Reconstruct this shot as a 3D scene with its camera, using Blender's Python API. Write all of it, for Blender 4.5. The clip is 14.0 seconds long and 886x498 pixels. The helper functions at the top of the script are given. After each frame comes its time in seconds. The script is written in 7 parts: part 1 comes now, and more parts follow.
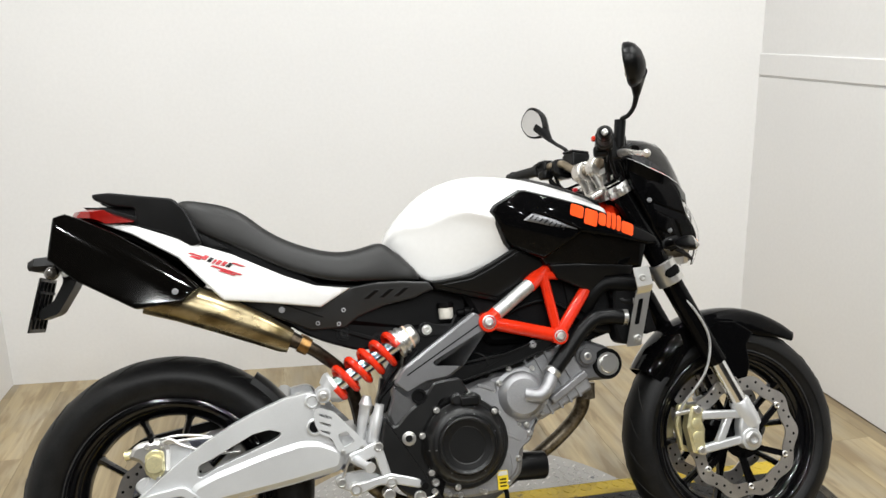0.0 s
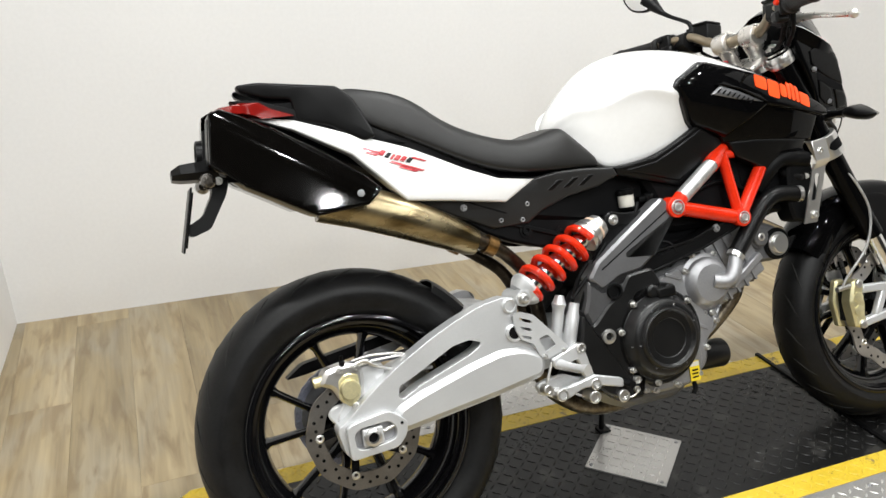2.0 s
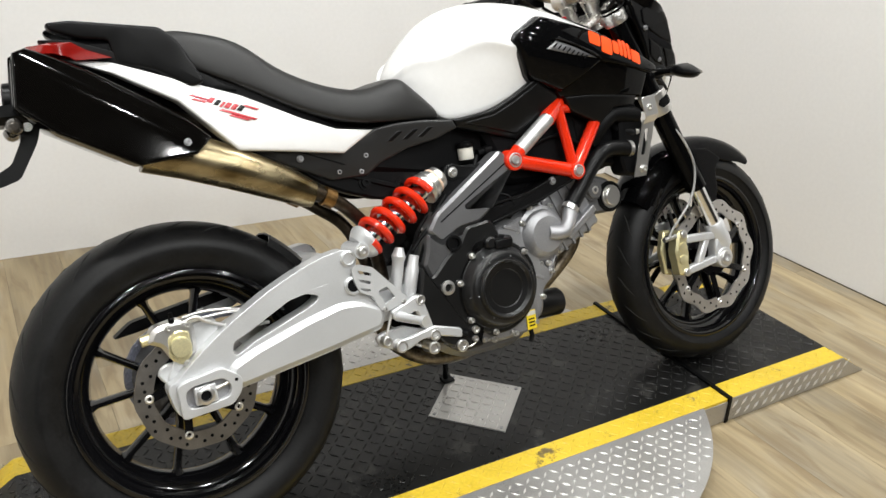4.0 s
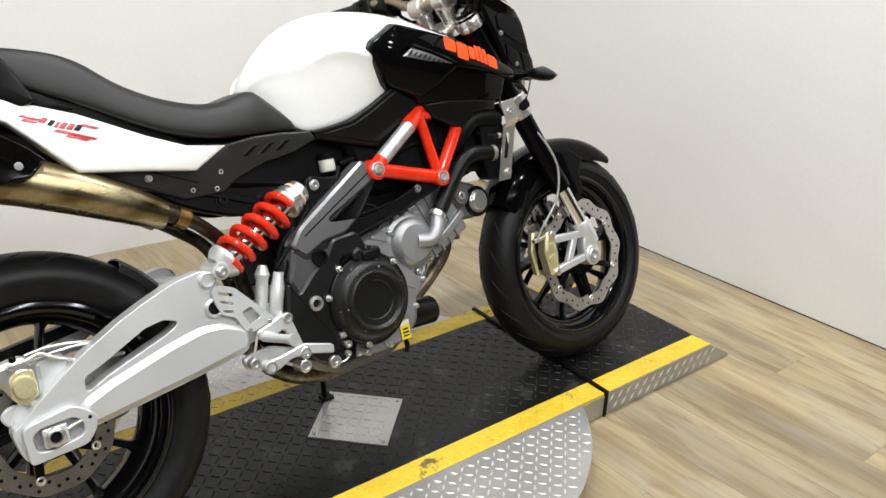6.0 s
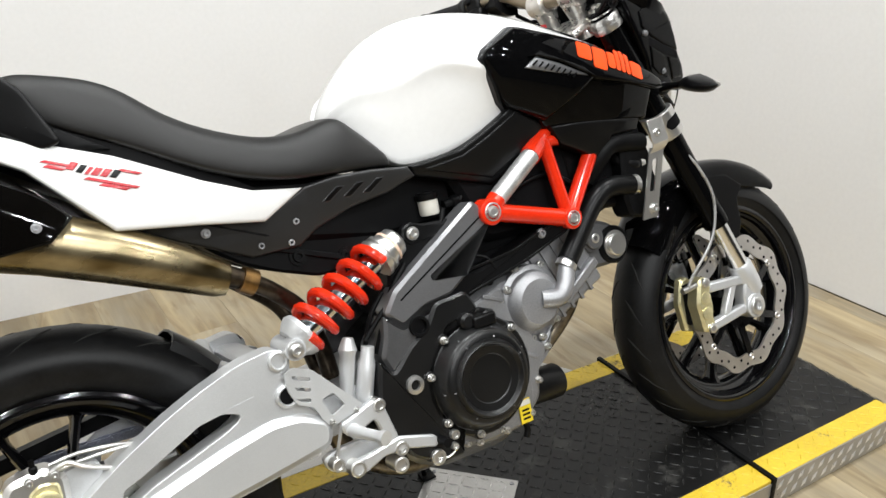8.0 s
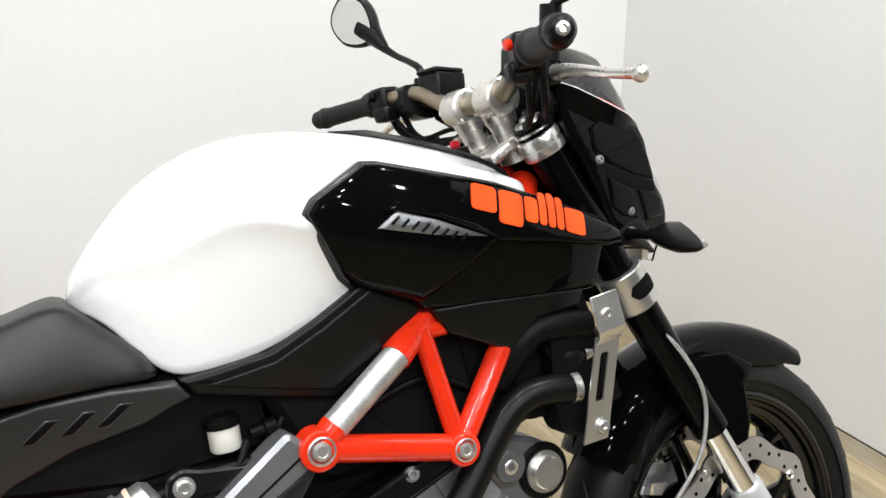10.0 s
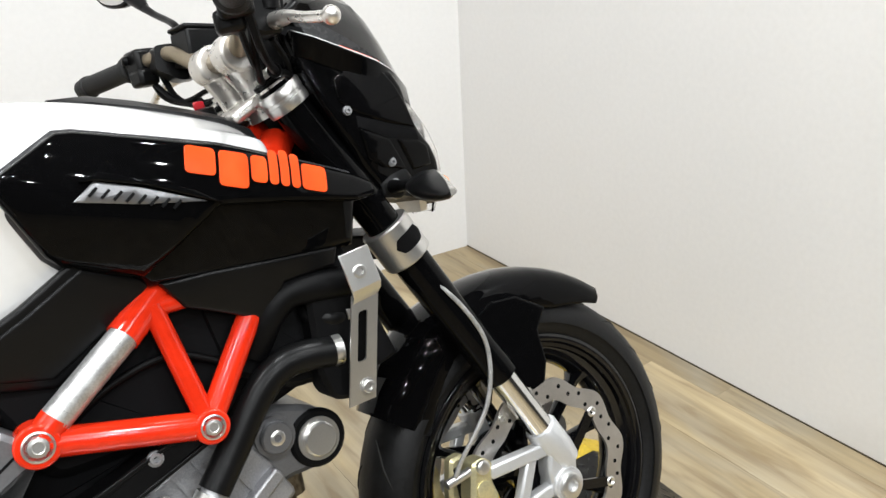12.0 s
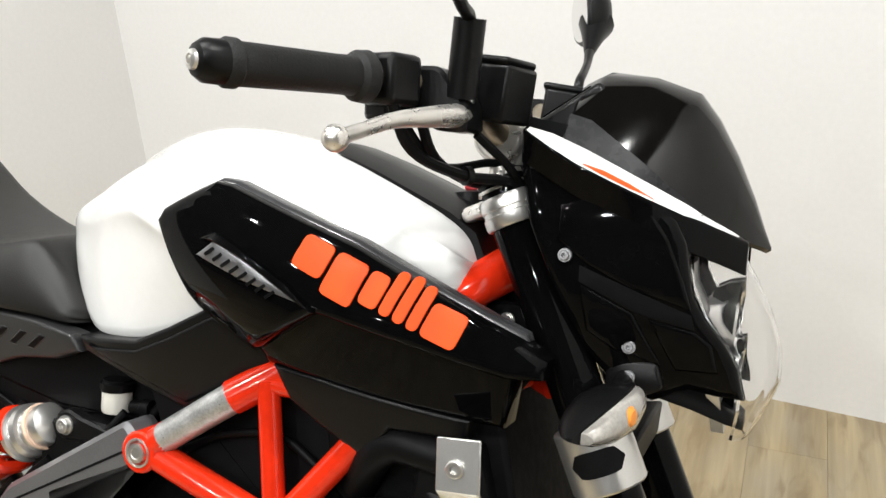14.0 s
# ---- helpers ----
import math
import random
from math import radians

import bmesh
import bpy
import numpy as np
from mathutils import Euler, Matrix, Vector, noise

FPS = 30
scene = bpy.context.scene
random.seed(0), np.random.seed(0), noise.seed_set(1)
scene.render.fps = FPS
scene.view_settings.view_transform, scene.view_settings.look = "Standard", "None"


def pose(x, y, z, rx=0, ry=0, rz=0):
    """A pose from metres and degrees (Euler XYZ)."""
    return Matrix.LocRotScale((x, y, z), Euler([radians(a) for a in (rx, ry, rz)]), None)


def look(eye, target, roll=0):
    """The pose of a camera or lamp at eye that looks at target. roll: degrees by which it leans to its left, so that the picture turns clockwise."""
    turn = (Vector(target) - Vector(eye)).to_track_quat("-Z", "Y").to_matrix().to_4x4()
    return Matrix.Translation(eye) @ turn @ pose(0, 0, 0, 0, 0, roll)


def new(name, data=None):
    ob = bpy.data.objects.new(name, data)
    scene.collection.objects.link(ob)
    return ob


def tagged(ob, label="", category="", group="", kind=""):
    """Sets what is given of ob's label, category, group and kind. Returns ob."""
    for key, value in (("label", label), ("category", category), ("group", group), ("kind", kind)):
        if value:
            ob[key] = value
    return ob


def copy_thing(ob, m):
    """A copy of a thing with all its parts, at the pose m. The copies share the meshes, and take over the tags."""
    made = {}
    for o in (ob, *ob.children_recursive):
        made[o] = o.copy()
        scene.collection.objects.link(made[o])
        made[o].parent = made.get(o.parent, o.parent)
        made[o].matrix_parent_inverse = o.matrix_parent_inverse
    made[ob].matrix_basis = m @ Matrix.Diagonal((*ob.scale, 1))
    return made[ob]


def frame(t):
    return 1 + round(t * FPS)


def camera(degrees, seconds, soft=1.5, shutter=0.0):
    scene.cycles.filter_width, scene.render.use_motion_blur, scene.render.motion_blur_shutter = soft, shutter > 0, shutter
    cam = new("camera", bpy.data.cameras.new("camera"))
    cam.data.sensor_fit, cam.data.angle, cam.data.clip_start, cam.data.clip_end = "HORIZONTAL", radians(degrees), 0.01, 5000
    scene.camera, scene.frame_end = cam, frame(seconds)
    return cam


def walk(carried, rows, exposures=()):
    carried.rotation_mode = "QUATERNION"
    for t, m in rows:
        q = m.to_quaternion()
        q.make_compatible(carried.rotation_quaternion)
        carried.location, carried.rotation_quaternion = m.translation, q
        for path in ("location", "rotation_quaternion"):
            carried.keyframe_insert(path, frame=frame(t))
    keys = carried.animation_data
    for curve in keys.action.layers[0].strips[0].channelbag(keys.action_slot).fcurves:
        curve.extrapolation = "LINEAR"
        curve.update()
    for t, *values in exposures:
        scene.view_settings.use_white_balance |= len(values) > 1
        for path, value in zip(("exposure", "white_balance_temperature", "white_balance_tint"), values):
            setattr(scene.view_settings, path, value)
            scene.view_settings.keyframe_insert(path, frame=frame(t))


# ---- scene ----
cam = camera(57.0, 14.0)
PATH = [
    (0, (-0.383, -1.809, 1.443), (-0.048, 0.091, 0.914), -1.3),
    (0.5, (-0.575, -1.725, 1.395), (-0.129, 0.116, 0.754), -2.1),
    (1, (-0.786, -1.69, 1.414), (-0.25, 0.122, 0.76), -3.0),
    (1.5, (-0.929, -1.534, 1.392), (-0.25, 0.236, 0.756), -3.0),
    (2, (-1.01, -1.471, 1.371), (-0.41, 0.282, 0.619), -2.1),
    (2.5, (-1.024, -1.473, 1.347), (-0.436, 0.21, 0.44), -0.9),
    (3, (-1.024, -1.466, 1.344), (-0.405, 0.2, 0.426), -0.5),
    (3.5, (-0.998, -1.465, 1.349), (-0.256, 0.167, 0.462), 1.1),
    (4, (-0.954, -1.483, 1.357), (-0.072, 0.098, 0.505), 1.7),
    (4.2, (-0.932, -1.487, 1.36), (0.046, 0.046, 0.526), 2.7),
    (6.3, (-0.894, -1.492, 1.341), (0.217, -0.043, 0.525), 1.6),
    (6.5, (-0.893, -1.487, 1.341), (0.209, -0.029, 0.527), 1.4),
    (7, (-0.896, -1.412, 1.321), (0.101, 0.119, 0.507), -1.8),
    (7.2, (-0.894, -1.381, 1.296), (0.079, 0.155, 0.46), -1.9),
    (9.3, (-0.249, -0.77, 1.298), (0.531, 0.906, 0.535), -0.3),
    (9.5, (-0.225, -0.767, 1.302), (0.538, 0.922, 0.55), -0.4),
    (10, (-0.165, -0.771, 1.304), (0.637, 0.902, 0.56), -0.8),
    (10.5, (-0.12, -0.785, 1.296), (0.796, 0.817, 0.526), -0.9),
    (11, (-0.09, -0.787, 1.291), (0.9, 0.74, 0.461), -1.6),
    (11.5, (-0.057, -0.8, 1.277), (0.955, 0.682, 0.395), -3.1),
    (12, (0.036, -0.837, 1.277), (1.001, 0.701, 0.438), -3.1),
    (12.5, (0.189, -0.854, 1.296), (0.788, 0.817, 0.374), -2.5),
    (13, (0.386, -0.676, 1.274), (0.709, 1.076, 0.363), 0.8),
    (13.5, (0.539, -0.579, 1.261), (0.318, 1.204, 0.383), -3.6),
    (14, (0.687, -0.55, 1.296), (-0.125, 1.107, 0.525), -3.5),
]
TONES = ((0, -0.12, 6350, 10), (2, -0.05, 6350, 10), (3.5, -0.10, 6400, 10), (6.5, -0.06, 6300, 10), (7, -0.05, 6300, 10), (9.5, 0.02, 6200, 10), (11, 0.05, 6200, 10), (13, 0.10, 6200, 10), (14, 0.05, 6400, 10))
walk(cam, [(t, look(eye, target, roll)) for t, eye, target, roll in PATH], TONES)

# ---- light and exposure ----
world = bpy.data.worlds.new("world")
scene.world = world
world.use_nodes = True
world.node_tree.nodes["Background"].inputs[0].default_value = (0.9, 0.95, 1.0, 1)
world.node_tree.nodes["Background"].inputs[1].default_value = 0.05
scene.view_settings.exposure = 0.0
WALL_TOP, CEILING = 2.75, 3.2
LAMP_SPOTS = [(x, y) for y in (-4.5, -3.0, -1.5, 0.05) for x in (-1.3, 0.0, 1.25)]
LAMP_WATTS = 28.0
for lx, ly in LAMP_SPOTS:
    lamp = bpy.data.lights.new("ceiling_lamp", "AREA")
    lamp.shape, lamp.size, lamp.energy, lamp.color = "DISK", 0.11, LAMP_WATTS, (0.995, 0.997, 0.962)
    new("ceiling_lamp", lamp).matrix_world = pose(lx, ly, CEILING - 0.035)

# ---- mesh helpers ----
V = Vector


def part(name, bm, material, parent=None, label="", flat=False, angle=35, bevel=0.0):
    """Link a bmesh as one mesh object under a thing or a part."""
    bmesh.ops.recalc_face_normals(bm, faces=bm.faces)
    me = bpy.data.meshes.new(name)
    bm.to_mesh(me)
    bm.free()
    me.materials.append(material)
    if not flat:
        me.polygons.foreach_set("use_smooth", [True] * len(me.polygons))
        me.set_sharp_from_angle(angle=radians(angle))
    ob = new(name, me)
    if bevel:
        mod = ob.modifiers.new("bevel", "BEVEL")
        mod.width, mod.segments, mod.limit_method, mod.angle_limit = bevel, 2, "ANGLE", radians(40)
    if parent is not None:
        ob.parent = parent
    if label:
        tagged(ob, label)
    return ob


def ring_faces(bm, rings, wrap=True, cap=True):
    vs = [[bm.verts.new(p) for p in r] for r in rings]
    n = len(vs[0])
    for a, b in zip(vs, vs[1:]):
        for i in range(n if wrap else n - 1):
            bm.faces.new((a[i], a[(i + 1) % n], b[(i + 1) % n], b[i]))
    if cap:
        bm.faces.new(vs[0])
        bm.faces.new(vs[-1])
    return vs


def axes(d):
    d = V(d).normalized()
    u = d.cross(V((0, 0, 1)) if abs(d.z) < 0.9 else V((1, 0, 0))).normalized()
    return d, u, d.cross(u)


def cyl(bm, p0, p1, r0, r1=None, n=20):
    r1 = r0 if r1 is None else r1
    p0, p1 = V(p0), V(p1)
    _, u, w = axes(p1 - p0)
    cs = [(math.cos(2 * math.pi * i / n), math.sin(2 * math.pi * i / n)) for i in range(n)]
    ring_faces(bm, [[p + r * (u * c + w * s) for c, s in cs] for p, r in ((p0, r0), (p1, r1))])


def stack(bm, p0, direction, profile, n=24):
    """A turned shape: profile of (distance along direction, radius)."""
    p0 = V(p0)
    d, u, w = axes(direction)
    cs = [(math.cos(2 * math.pi * i / n), math.sin(2 * math.pi * i / n)) for i in range(n)]
    ring_faces(bm, [[p0 + d * h + max(r, 1e-4) * (u * c + w * s) for c, s in cs] for h, r in profile])


def smooth_path(pts, k=6):
    pts = [V(p) for p in pts]
    if len(pts) < 3:
        return pts
    q = [pts[0] * 2 - pts[1]] + pts + [pts[-1] * 2 - pts[-2]]
    out = []
    for a, b, c, d in zip(q, q[1:], q[2:], q[3:]):
        for i in range(k):
            t = i / k
            out.append(0.5 * (2 * b + (c - a) * t + (2 * a - 5 * b + 4 * c - d) * t * t + (3 * b - a - 3 * c + d) * t ** 3))
    return out + [pts[-1]]


def tube(bm, pts, r, n=10, k=6, smooth=True):
    """r: one radius, or one for each given point."""
    path = smooth_path(pts, k) if smooth else [V(p) for p in pts]
    m = len(path)
    if isinstance(r, (int, float)):
        rad = [r] * m
    else:
        rad = [float(q) for q in np.interp(np.linspace(0, len(r) - 1, m), range(len(r)), r)]
    u = axes(path[1] - path[0])[1]
    rings = []
    for i, p in enumerate(path):
        d = (path[min(i + 1, m - 1)] - path[max(i - 1, 0)]).normalized()
        u = (u - d * u.dot(d)).normalized()
        w = d.cross(u)
        rings.append([p + rad[i] * (u * math.cos(2 * math.pi * j / n) + w * math.sin(2 * math.pi * j / n)) for j in range(n)])
    ring_faces(bm, rings)


def box(bm, c, size, turn=None):
    m = turn.to_4x4() if turn is not None else Matrix()
    bmesh.ops.create_cube(bm, size=1, matrix=Matrix.Translation(c) @ m @ Matrix.Diagonal((*size, 1)))


def beam(bm, p0, p1, w, h):
    """A bar of oblong section between two points; w sideways, h upright."""
    p0, p1 = V(p0), V(p1)
    d = p1 - p0
    box(bm, (p0 + p1) / 2, (d.length, w, h), d.to_track_quat("X", "Z").to_matrix())


def offset(outline, d):
    """The outline drawn in by d."""
    n = len(outline)
    area = sum(a[0] * b[1] - b[0] * a[1] for a, b in zip(outline, outline[1:] + outline[:1]))
    s = 1 if area > 0 else -1
    out = []
    for i in range(n):
        p, a, b = V(outline[i]), V(outline[i - 1]), V(outline[(i + 1) % n])
        e, f = (p - a).normalized(), (b - p).normalized()
        ne, nf = V((-e.y, e.x)) * s, V((-f.y, f.x)) * s
        m = ne + nf
        k = d / max(0.5, m.dot(ne)) if m.length > 1e-6 else d
        out.append(tuple(p + m * k))
    return out


def rounded(outline, r, k=3):
    """The outline with its corners cut round."""
    out = []
    n = len(outline)
    for i in range(n):
        p, a, b = V(outline[i]), V(outline[i - 1]), V(outline[(i + 1) % n])
        ra, rb = min(r, (a - p).length * 0.45), min(r, (b - p).length * 0.45)
        s, e = p + (a - p).normalized() * ra, p + (b - p).normalized() * rb
        for j in range(k + 1):
            t = j / k
            out.append(tuple(s * (1 - t) ** 2 + p * 2 * t * (1 - t) + e * t * t))
    return out


def prism(bm, outline, y0, y1, bevel=0.0):
    """An upright plate in the x-z plane from y0 to its face y1, with a bevelled face edge."""
    s = 1 if y1 > y0 else -1
    rings = [[(x, y0, z) for x, z in outline]]
    if bevel:
        rings.append([(x, y1 - s * bevel, z) for x, z in outline])
        rings.append([(x, y1, z) for x, z in offset(outline, bevel)])
    else:
        rings.append([(x, y1, z) for x, z in outline])
    ring_faces(bm, rings)


def quad_fit(points):
    """A smooth sheet y(x, z) near the given (x, z, y)."""
    p = np.array(points)
    f = lambda x, z: np.stack([np.ones_like(x), x, z, x * x, x * z, z * z], -1)
    mid = p[:, :2].mean(0)
    A = f(p[:, 0] - mid[0], p[:, 1] - mid[1])
    c = np.linalg.solve(A.T @ A + np.diag([0, 1e-5, 1e-5, 1e-5, 1e-5, 1e-5]), A.T @ p[:, 2])
    return lambda x, z: float(f(np.float64(x - mid[0]), np.float64(z - mid[1])) @ c)


def panel(outline, y, side=-1, thick=0.012, drop=0.006, edge=0.006, step=0.025):
    """A curved shell: outline in x-z, y(x, z) its distance from the middle plane, rounded over at its edge."""
    bm = bmesh.new()
    rounds = (0, 0.12, 0.35, 0.65, 1) if edge > 0.003 else (0, 1)
    loops = [outline] + [offset(outline, edge * t) for t in rounds[1:]]
    vs = [[bm.verts.new((x, 0, z)) for x, z in lp] for lp in loops]
    n = len(outline)
    for a, b in zip(vs, vs[1:]):
        for i in range(n):
            bm.faces.new((a[i], a[(i + 1) % n], b[(i + 1) % n], b[i]))
    bm.faces.new(vs[-1])
    for axis in (0, 2):
        lo, hi = min(v.co[axis] for v in vs[0]), max(v.co[axis] for v in vs[0])
        for k in range(1, int((hi - lo) / step) + 1):
            co, no = [0, 0, 0], [0, 0, 0]
            co[axis], no[axis] = lo + k * step + 1e-4, 1
            bmesh.ops.bisect_plane(bm, geom=bm.verts[:] + bm.edges[:] + bm.faces[:], plane_co=co, plane_no=no, dist=1e-6)
    bmesh.ops.remove_doubles(bm, verts=bm.verts[:], dist=2e-5)
    ends = [(V(p), V(q)) for p, q in zip(outline, outline[1:] + outline[:1])]
    for v in bm.verts:
        p = V((v.co.x, v.co.z))
        d = 9.0
        for a, b in ends:
            t = max(0.0, min(1.0, (p - a).dot(b - a) / max(1e-12, (b - a).length_squared)))
            d = min(d, (p - a - (b - a) * t).length)
        u = max(0.0, 1 - d / edge)
        v.co.y = side * (y(v.co.x, v.co.z) - drop * (1 - math.sqrt(max(0.0, 1 - u * u))))
    r = bmesh.ops.extrude_edge_only(bm, edges=[e for e in bm.edges if e.is_boundary])
    for v in r["geom"]:
        if isinstance(v, bmesh.types.BMVert):
            v.co.y -= side * thick
    return bm


def holed(bm, outline, holes, y0, y1):
    """An upright plate in the x-z plane with openings right through it."""
    loops = [outline] + holes
    rows = []
    for y in (y0, y1):
        edges, row = [], []
        for lp in loops:
            vs = [bm.verts.new((x, y, z)) for x, z in lp]
            edges += [bm.edges.new((a, b)) for a, b in zip(vs, vs[1:] + vs[:1])]
            row.append(vs)
        bmesh.ops.triangle_fill(bm, edges=edges, use_beauty=True)
        rows.append(row)
    for a, b in zip(*rows):
        for i in range(len(a)):
            k = (i + 1) % len(a)
            bm.faces.new((a[i], a[k], b[k], b[i]))


def lathe(bm, centre, profile, n=64):
    """Turned about the sideways axis through centre: profile of (radius, y)."""
    c = V(centre)
    rings = []
    for i in range(n):
        a = 2 * math.pi * i / n
        rings.append([c + V((r * math.cos(a), y, r * math.sin(a))) for r, y in profile])
    vs = [[bm.verts.new(p) for p in r] for r in rings]
    m = len(profile)
    for i in range(n):
        A, B = vs[i], vs[(i + 1) % n]
        for j in range(m):
            bm.faces.new((A[j], A[(j + 1) % m], B[(j + 1) % m], B[j]))


def bolt(bm, p, r, h=0.006, direction=(0, -1, 0), n=14):
    """A socket-head bolt with its washer."""
    stack(bm, p, direction, [(-0.004, r * 1.35), (0.001, r * 1.35), (0.001, r), (h, r), (h + 0.001, r * 0.85), (h + 0.001, r * 0.5), (h - 0.003, r * 0.45)], n)


def loft(bm, sections):
    ring_faces(bm, sections)


# ---- materials ----
def material(name, color, rough=0.5, metal=0.0, var=0.12, scale=12.0, fine=90.0, bump=0.0, rvar=0.12, coat=0.0, stretch=(1, 1, 1), second=None, spec=0.5):
    m = bpy.data.materials.new(name)
    m.use_nodes = True
    nt = m.node_tree
    N, L = nt.nodes, nt.links
    b = N["Principled BSDF"]
    b.inputs["Metallic"].default_value = metal
    b.inputs["Coat Weight"].default_value = coat
    b.inputs["Coat Roughness"].default_value = 0.04
    b.inputs["Specular IOR Level"].default_value = spec
    co = N.new("ShaderNodeTexCoord")
    mp = N.new("ShaderNodeMapping")
    mp.inputs["Scale"].default_value = stretch
    L.new(co.outputs["Object"], mp.inputs["Vector"])
    big, small = N.new("ShaderNodeTexNoise"), N.new("ShaderNodeTexNoise")
    for t, s in ((big, scale), (small, fine)):
        t.inputs["Scale"].default_value, t.inputs["Detail"].default_value = s, 4
        L.new(mp.outputs[0], t.inputs["Vector"])
    add = N.new("ShaderNodeMath")
    add.operation = "ADD"
    L.new(big.outputs["Fac"], add.inputs[0])
    L.new(small.outputs["Fac"], add.inputs[1])
    ramp = N.new("ShaderNodeMapRange")
    ramp.inputs["From Min"].default_value, ramp.inputs["From Max"].default_value = 0.7, 1.3
    L.new(add.outputs[0], ramp.inputs["Value"])
    mix = N.new("ShaderNodeMix")
    mix.data_type = "RGBA"
    L.new(ramp.outputs[0], mix.inputs["Factor"])
    second = second or tuple(min(1, c * (1 + var)) for c in color)
    mix.inputs["A"].default_value = (*[c * (1 - var) for c in color], 1)
    mix.inputs["B"].default_value = (*second, 1)
    L.new(mix.outputs["Result"], b.inputs["Base Color"])
    rr = N.new("ShaderNodeMapRange")
    rr.inputs["From Min"].default_value, rr.inputs["From Max"].default_value = 0.7, 1.3
    rr.inputs["To Min"].default_value, rr.inputs["To Max"].default_value = max(0.02, rough * (1 - rvar)), min(1, rough * (1 + rvar))
    L.new(add.outputs[0], rr.inputs["Value"])
    L.new(rr.outputs[0], b.inputs["Roughness"])
    if bump:
        bp = N.new("ShaderNodeBump")
        bp.inputs["Strength"].default_value, bp.inputs["Distance"].default_value = bump, 0.001
        L.new(small.outputs["Fac"], bp.inputs["Height"])
        L.new(bp.outputs[0], b.inputs["Normal"])
    return m


WHITE = material("white_paint", (0.75, 0.745, 0.735), 0.16, var=0.02, coat=0.6, scale=4, rvar=0.1)
GLOSS = material("black_gloss_paint", (0.002, 0.002, 0.0022), 0.03, var=0.2, scale=6, rvar=0.3, spec=0.09)
SATIN = material("black_satin_plastic", (0.0036, 0.0036, 0.0038), 0.34, var=0.25, fine=420, bump=0.12, spec=0.18)
CLUTCH = material("black_engine_paint", (0.0048, 0.0048, 0.005), 0.33, var=0.2, fine=300, bump=0.1, spec=0.4)
CANBLACK = material("black_silencer_lacquer", (0.0018, 0.0016, 0.0014), 0.06, var=0.2, scale=5, fine=14, rvar=0.3, spec=0.16)
PLASTIC = material("dark_grey_plastic", (0.0045, 0.0045, 0.0047), 0.32, var=0.2, fine=420, bump=0.1, spec=0.15)
SCREENBAND = material("charcoal_screen_band", (0.022, 0.022, 0.023), 0.28, var=0.2, spec=0.25)
SIDECOVER = material("satin_side_cover", (0.0045, 0.0045, 0.0048), 0.35, var=0.2, fine=420, bump=0.1, spec=0.19)
SUBFRAME = material("black_moulded_cover", (0.014, 0.014, 0.0145), 0.40, var=0.2, fine=420, bump=0.1, spec=0.45)
# grey given to black edges for the highlight that runs along them
RIMGREY = material("edge_highlight_grey", (0.035, 0.035, 0.037), 0.25, var=0.15, spec=0.35)
MATTE = material("black_matte_part", (0.0026, 0.0026, 0.0029), 0.46, var=0.3, fine=300, bump=0.15, spec=0.11)
DARK = material("dark_inner_part", (0.003, 0.003, 0.0035), 0.7, var=0.3, spec=0.1)
SEAT = material("seat_vinyl", (0.0065, 0.006, 0.0056), 0.42, var=0.25, fine=700, bump=0.4, scale=8, spec=0.4)
RUBBER = material("tyre_rubber", (0.0050, 0.0050, 0.0052), 0.47, var=0.5, scale=22, fine=160, bump=0.25, spec=0.22)
# tread strips, a little paler than the tyre rubber
SIPE = material("pale_tread_groove", (0.016, 0.016, 0.015), 0.75, var=0.3, spec=0.2)
GRIP = material("grip_rubber", (0.010, 0.010, 0.010), 0.65, var=0.2, fine=500, bump=0.6, spec=0.3)
RIM = material("rim_black_gloss", (0.003, 0.003, 0.0035), 0.10, var=0.2, spec=0.5)
SILVER = material("silver_paint", (0.60, 0.606, 0.612), 0.38, metal=0.55, var=0.07, fine=700, bump=0.15, scale=6)
CAST = material("cast_grey_alloy", (0.31, 0.31, 0.32), 0.44, metal=0.7, var=0.18, fine=420, bump=0.5)
FRAMEGREY = material("frame_grey_alloy", (0.19, 0.19, 0.197), 0.34, metal=0.65, var=0.1, fine=400, bump=0.2)
# darker copy of the frame alloy, for the shade on the beam foot
FRAMESHADE = material("shaded_frame_alloy", (0.11, 0.11, 0.114), 0.36, metal=0.6, var=0.12, fine=400, bump=0.2)
POLISH = material("polished_alloy", (0.73, 0.70, 0.66), 0.31, metal=0.85, var=0.08, fine=60, scale=30, rvar=0.3)
CHROME = material("chrome", (0.78, 0.78, 0.78), 0.1, metal=1.0, var=0.04)
STEEL = material("brushed_steel", (0.66, 0.65, 0.63), 0.3, metal=0.9, var=0.05, fine=700, rvar=0.08)
SLEEVE = material("bare_metal_sleeve", (0.47, 0.47, 0.465), 0.42, metal=0.7, var=0.25, fine=420, scale=60, rvar=0.3)
# brighter copy of the disc steel; the front discs' reflections are in its colour
FRONTDISC = material("lit_disc_steel", (0.60, 0.575, 0.55), 0.36, metal=0.9, var=0.10, scale=30, fine=300)
DISC = material("brake_disc_steel", (0.29, 0.275, 0.26), 0.34, metal=1.0, var=0.12, scale=30, fine=300)
RED = material("red_orange_paint", (0.64, 0.026, 0.006), 0.14, var=0.10, coat=0.35, scale=14, spec=0.3)
ORANGE = material("orange_red_vinyl", (0.86, 0.075, 0.010), 0.35, var=0.04, spec=0.12)
DECALRED = material("dark_red_vinyl", (0.42, 0.012, 0.02), 0.3, var=0.1)
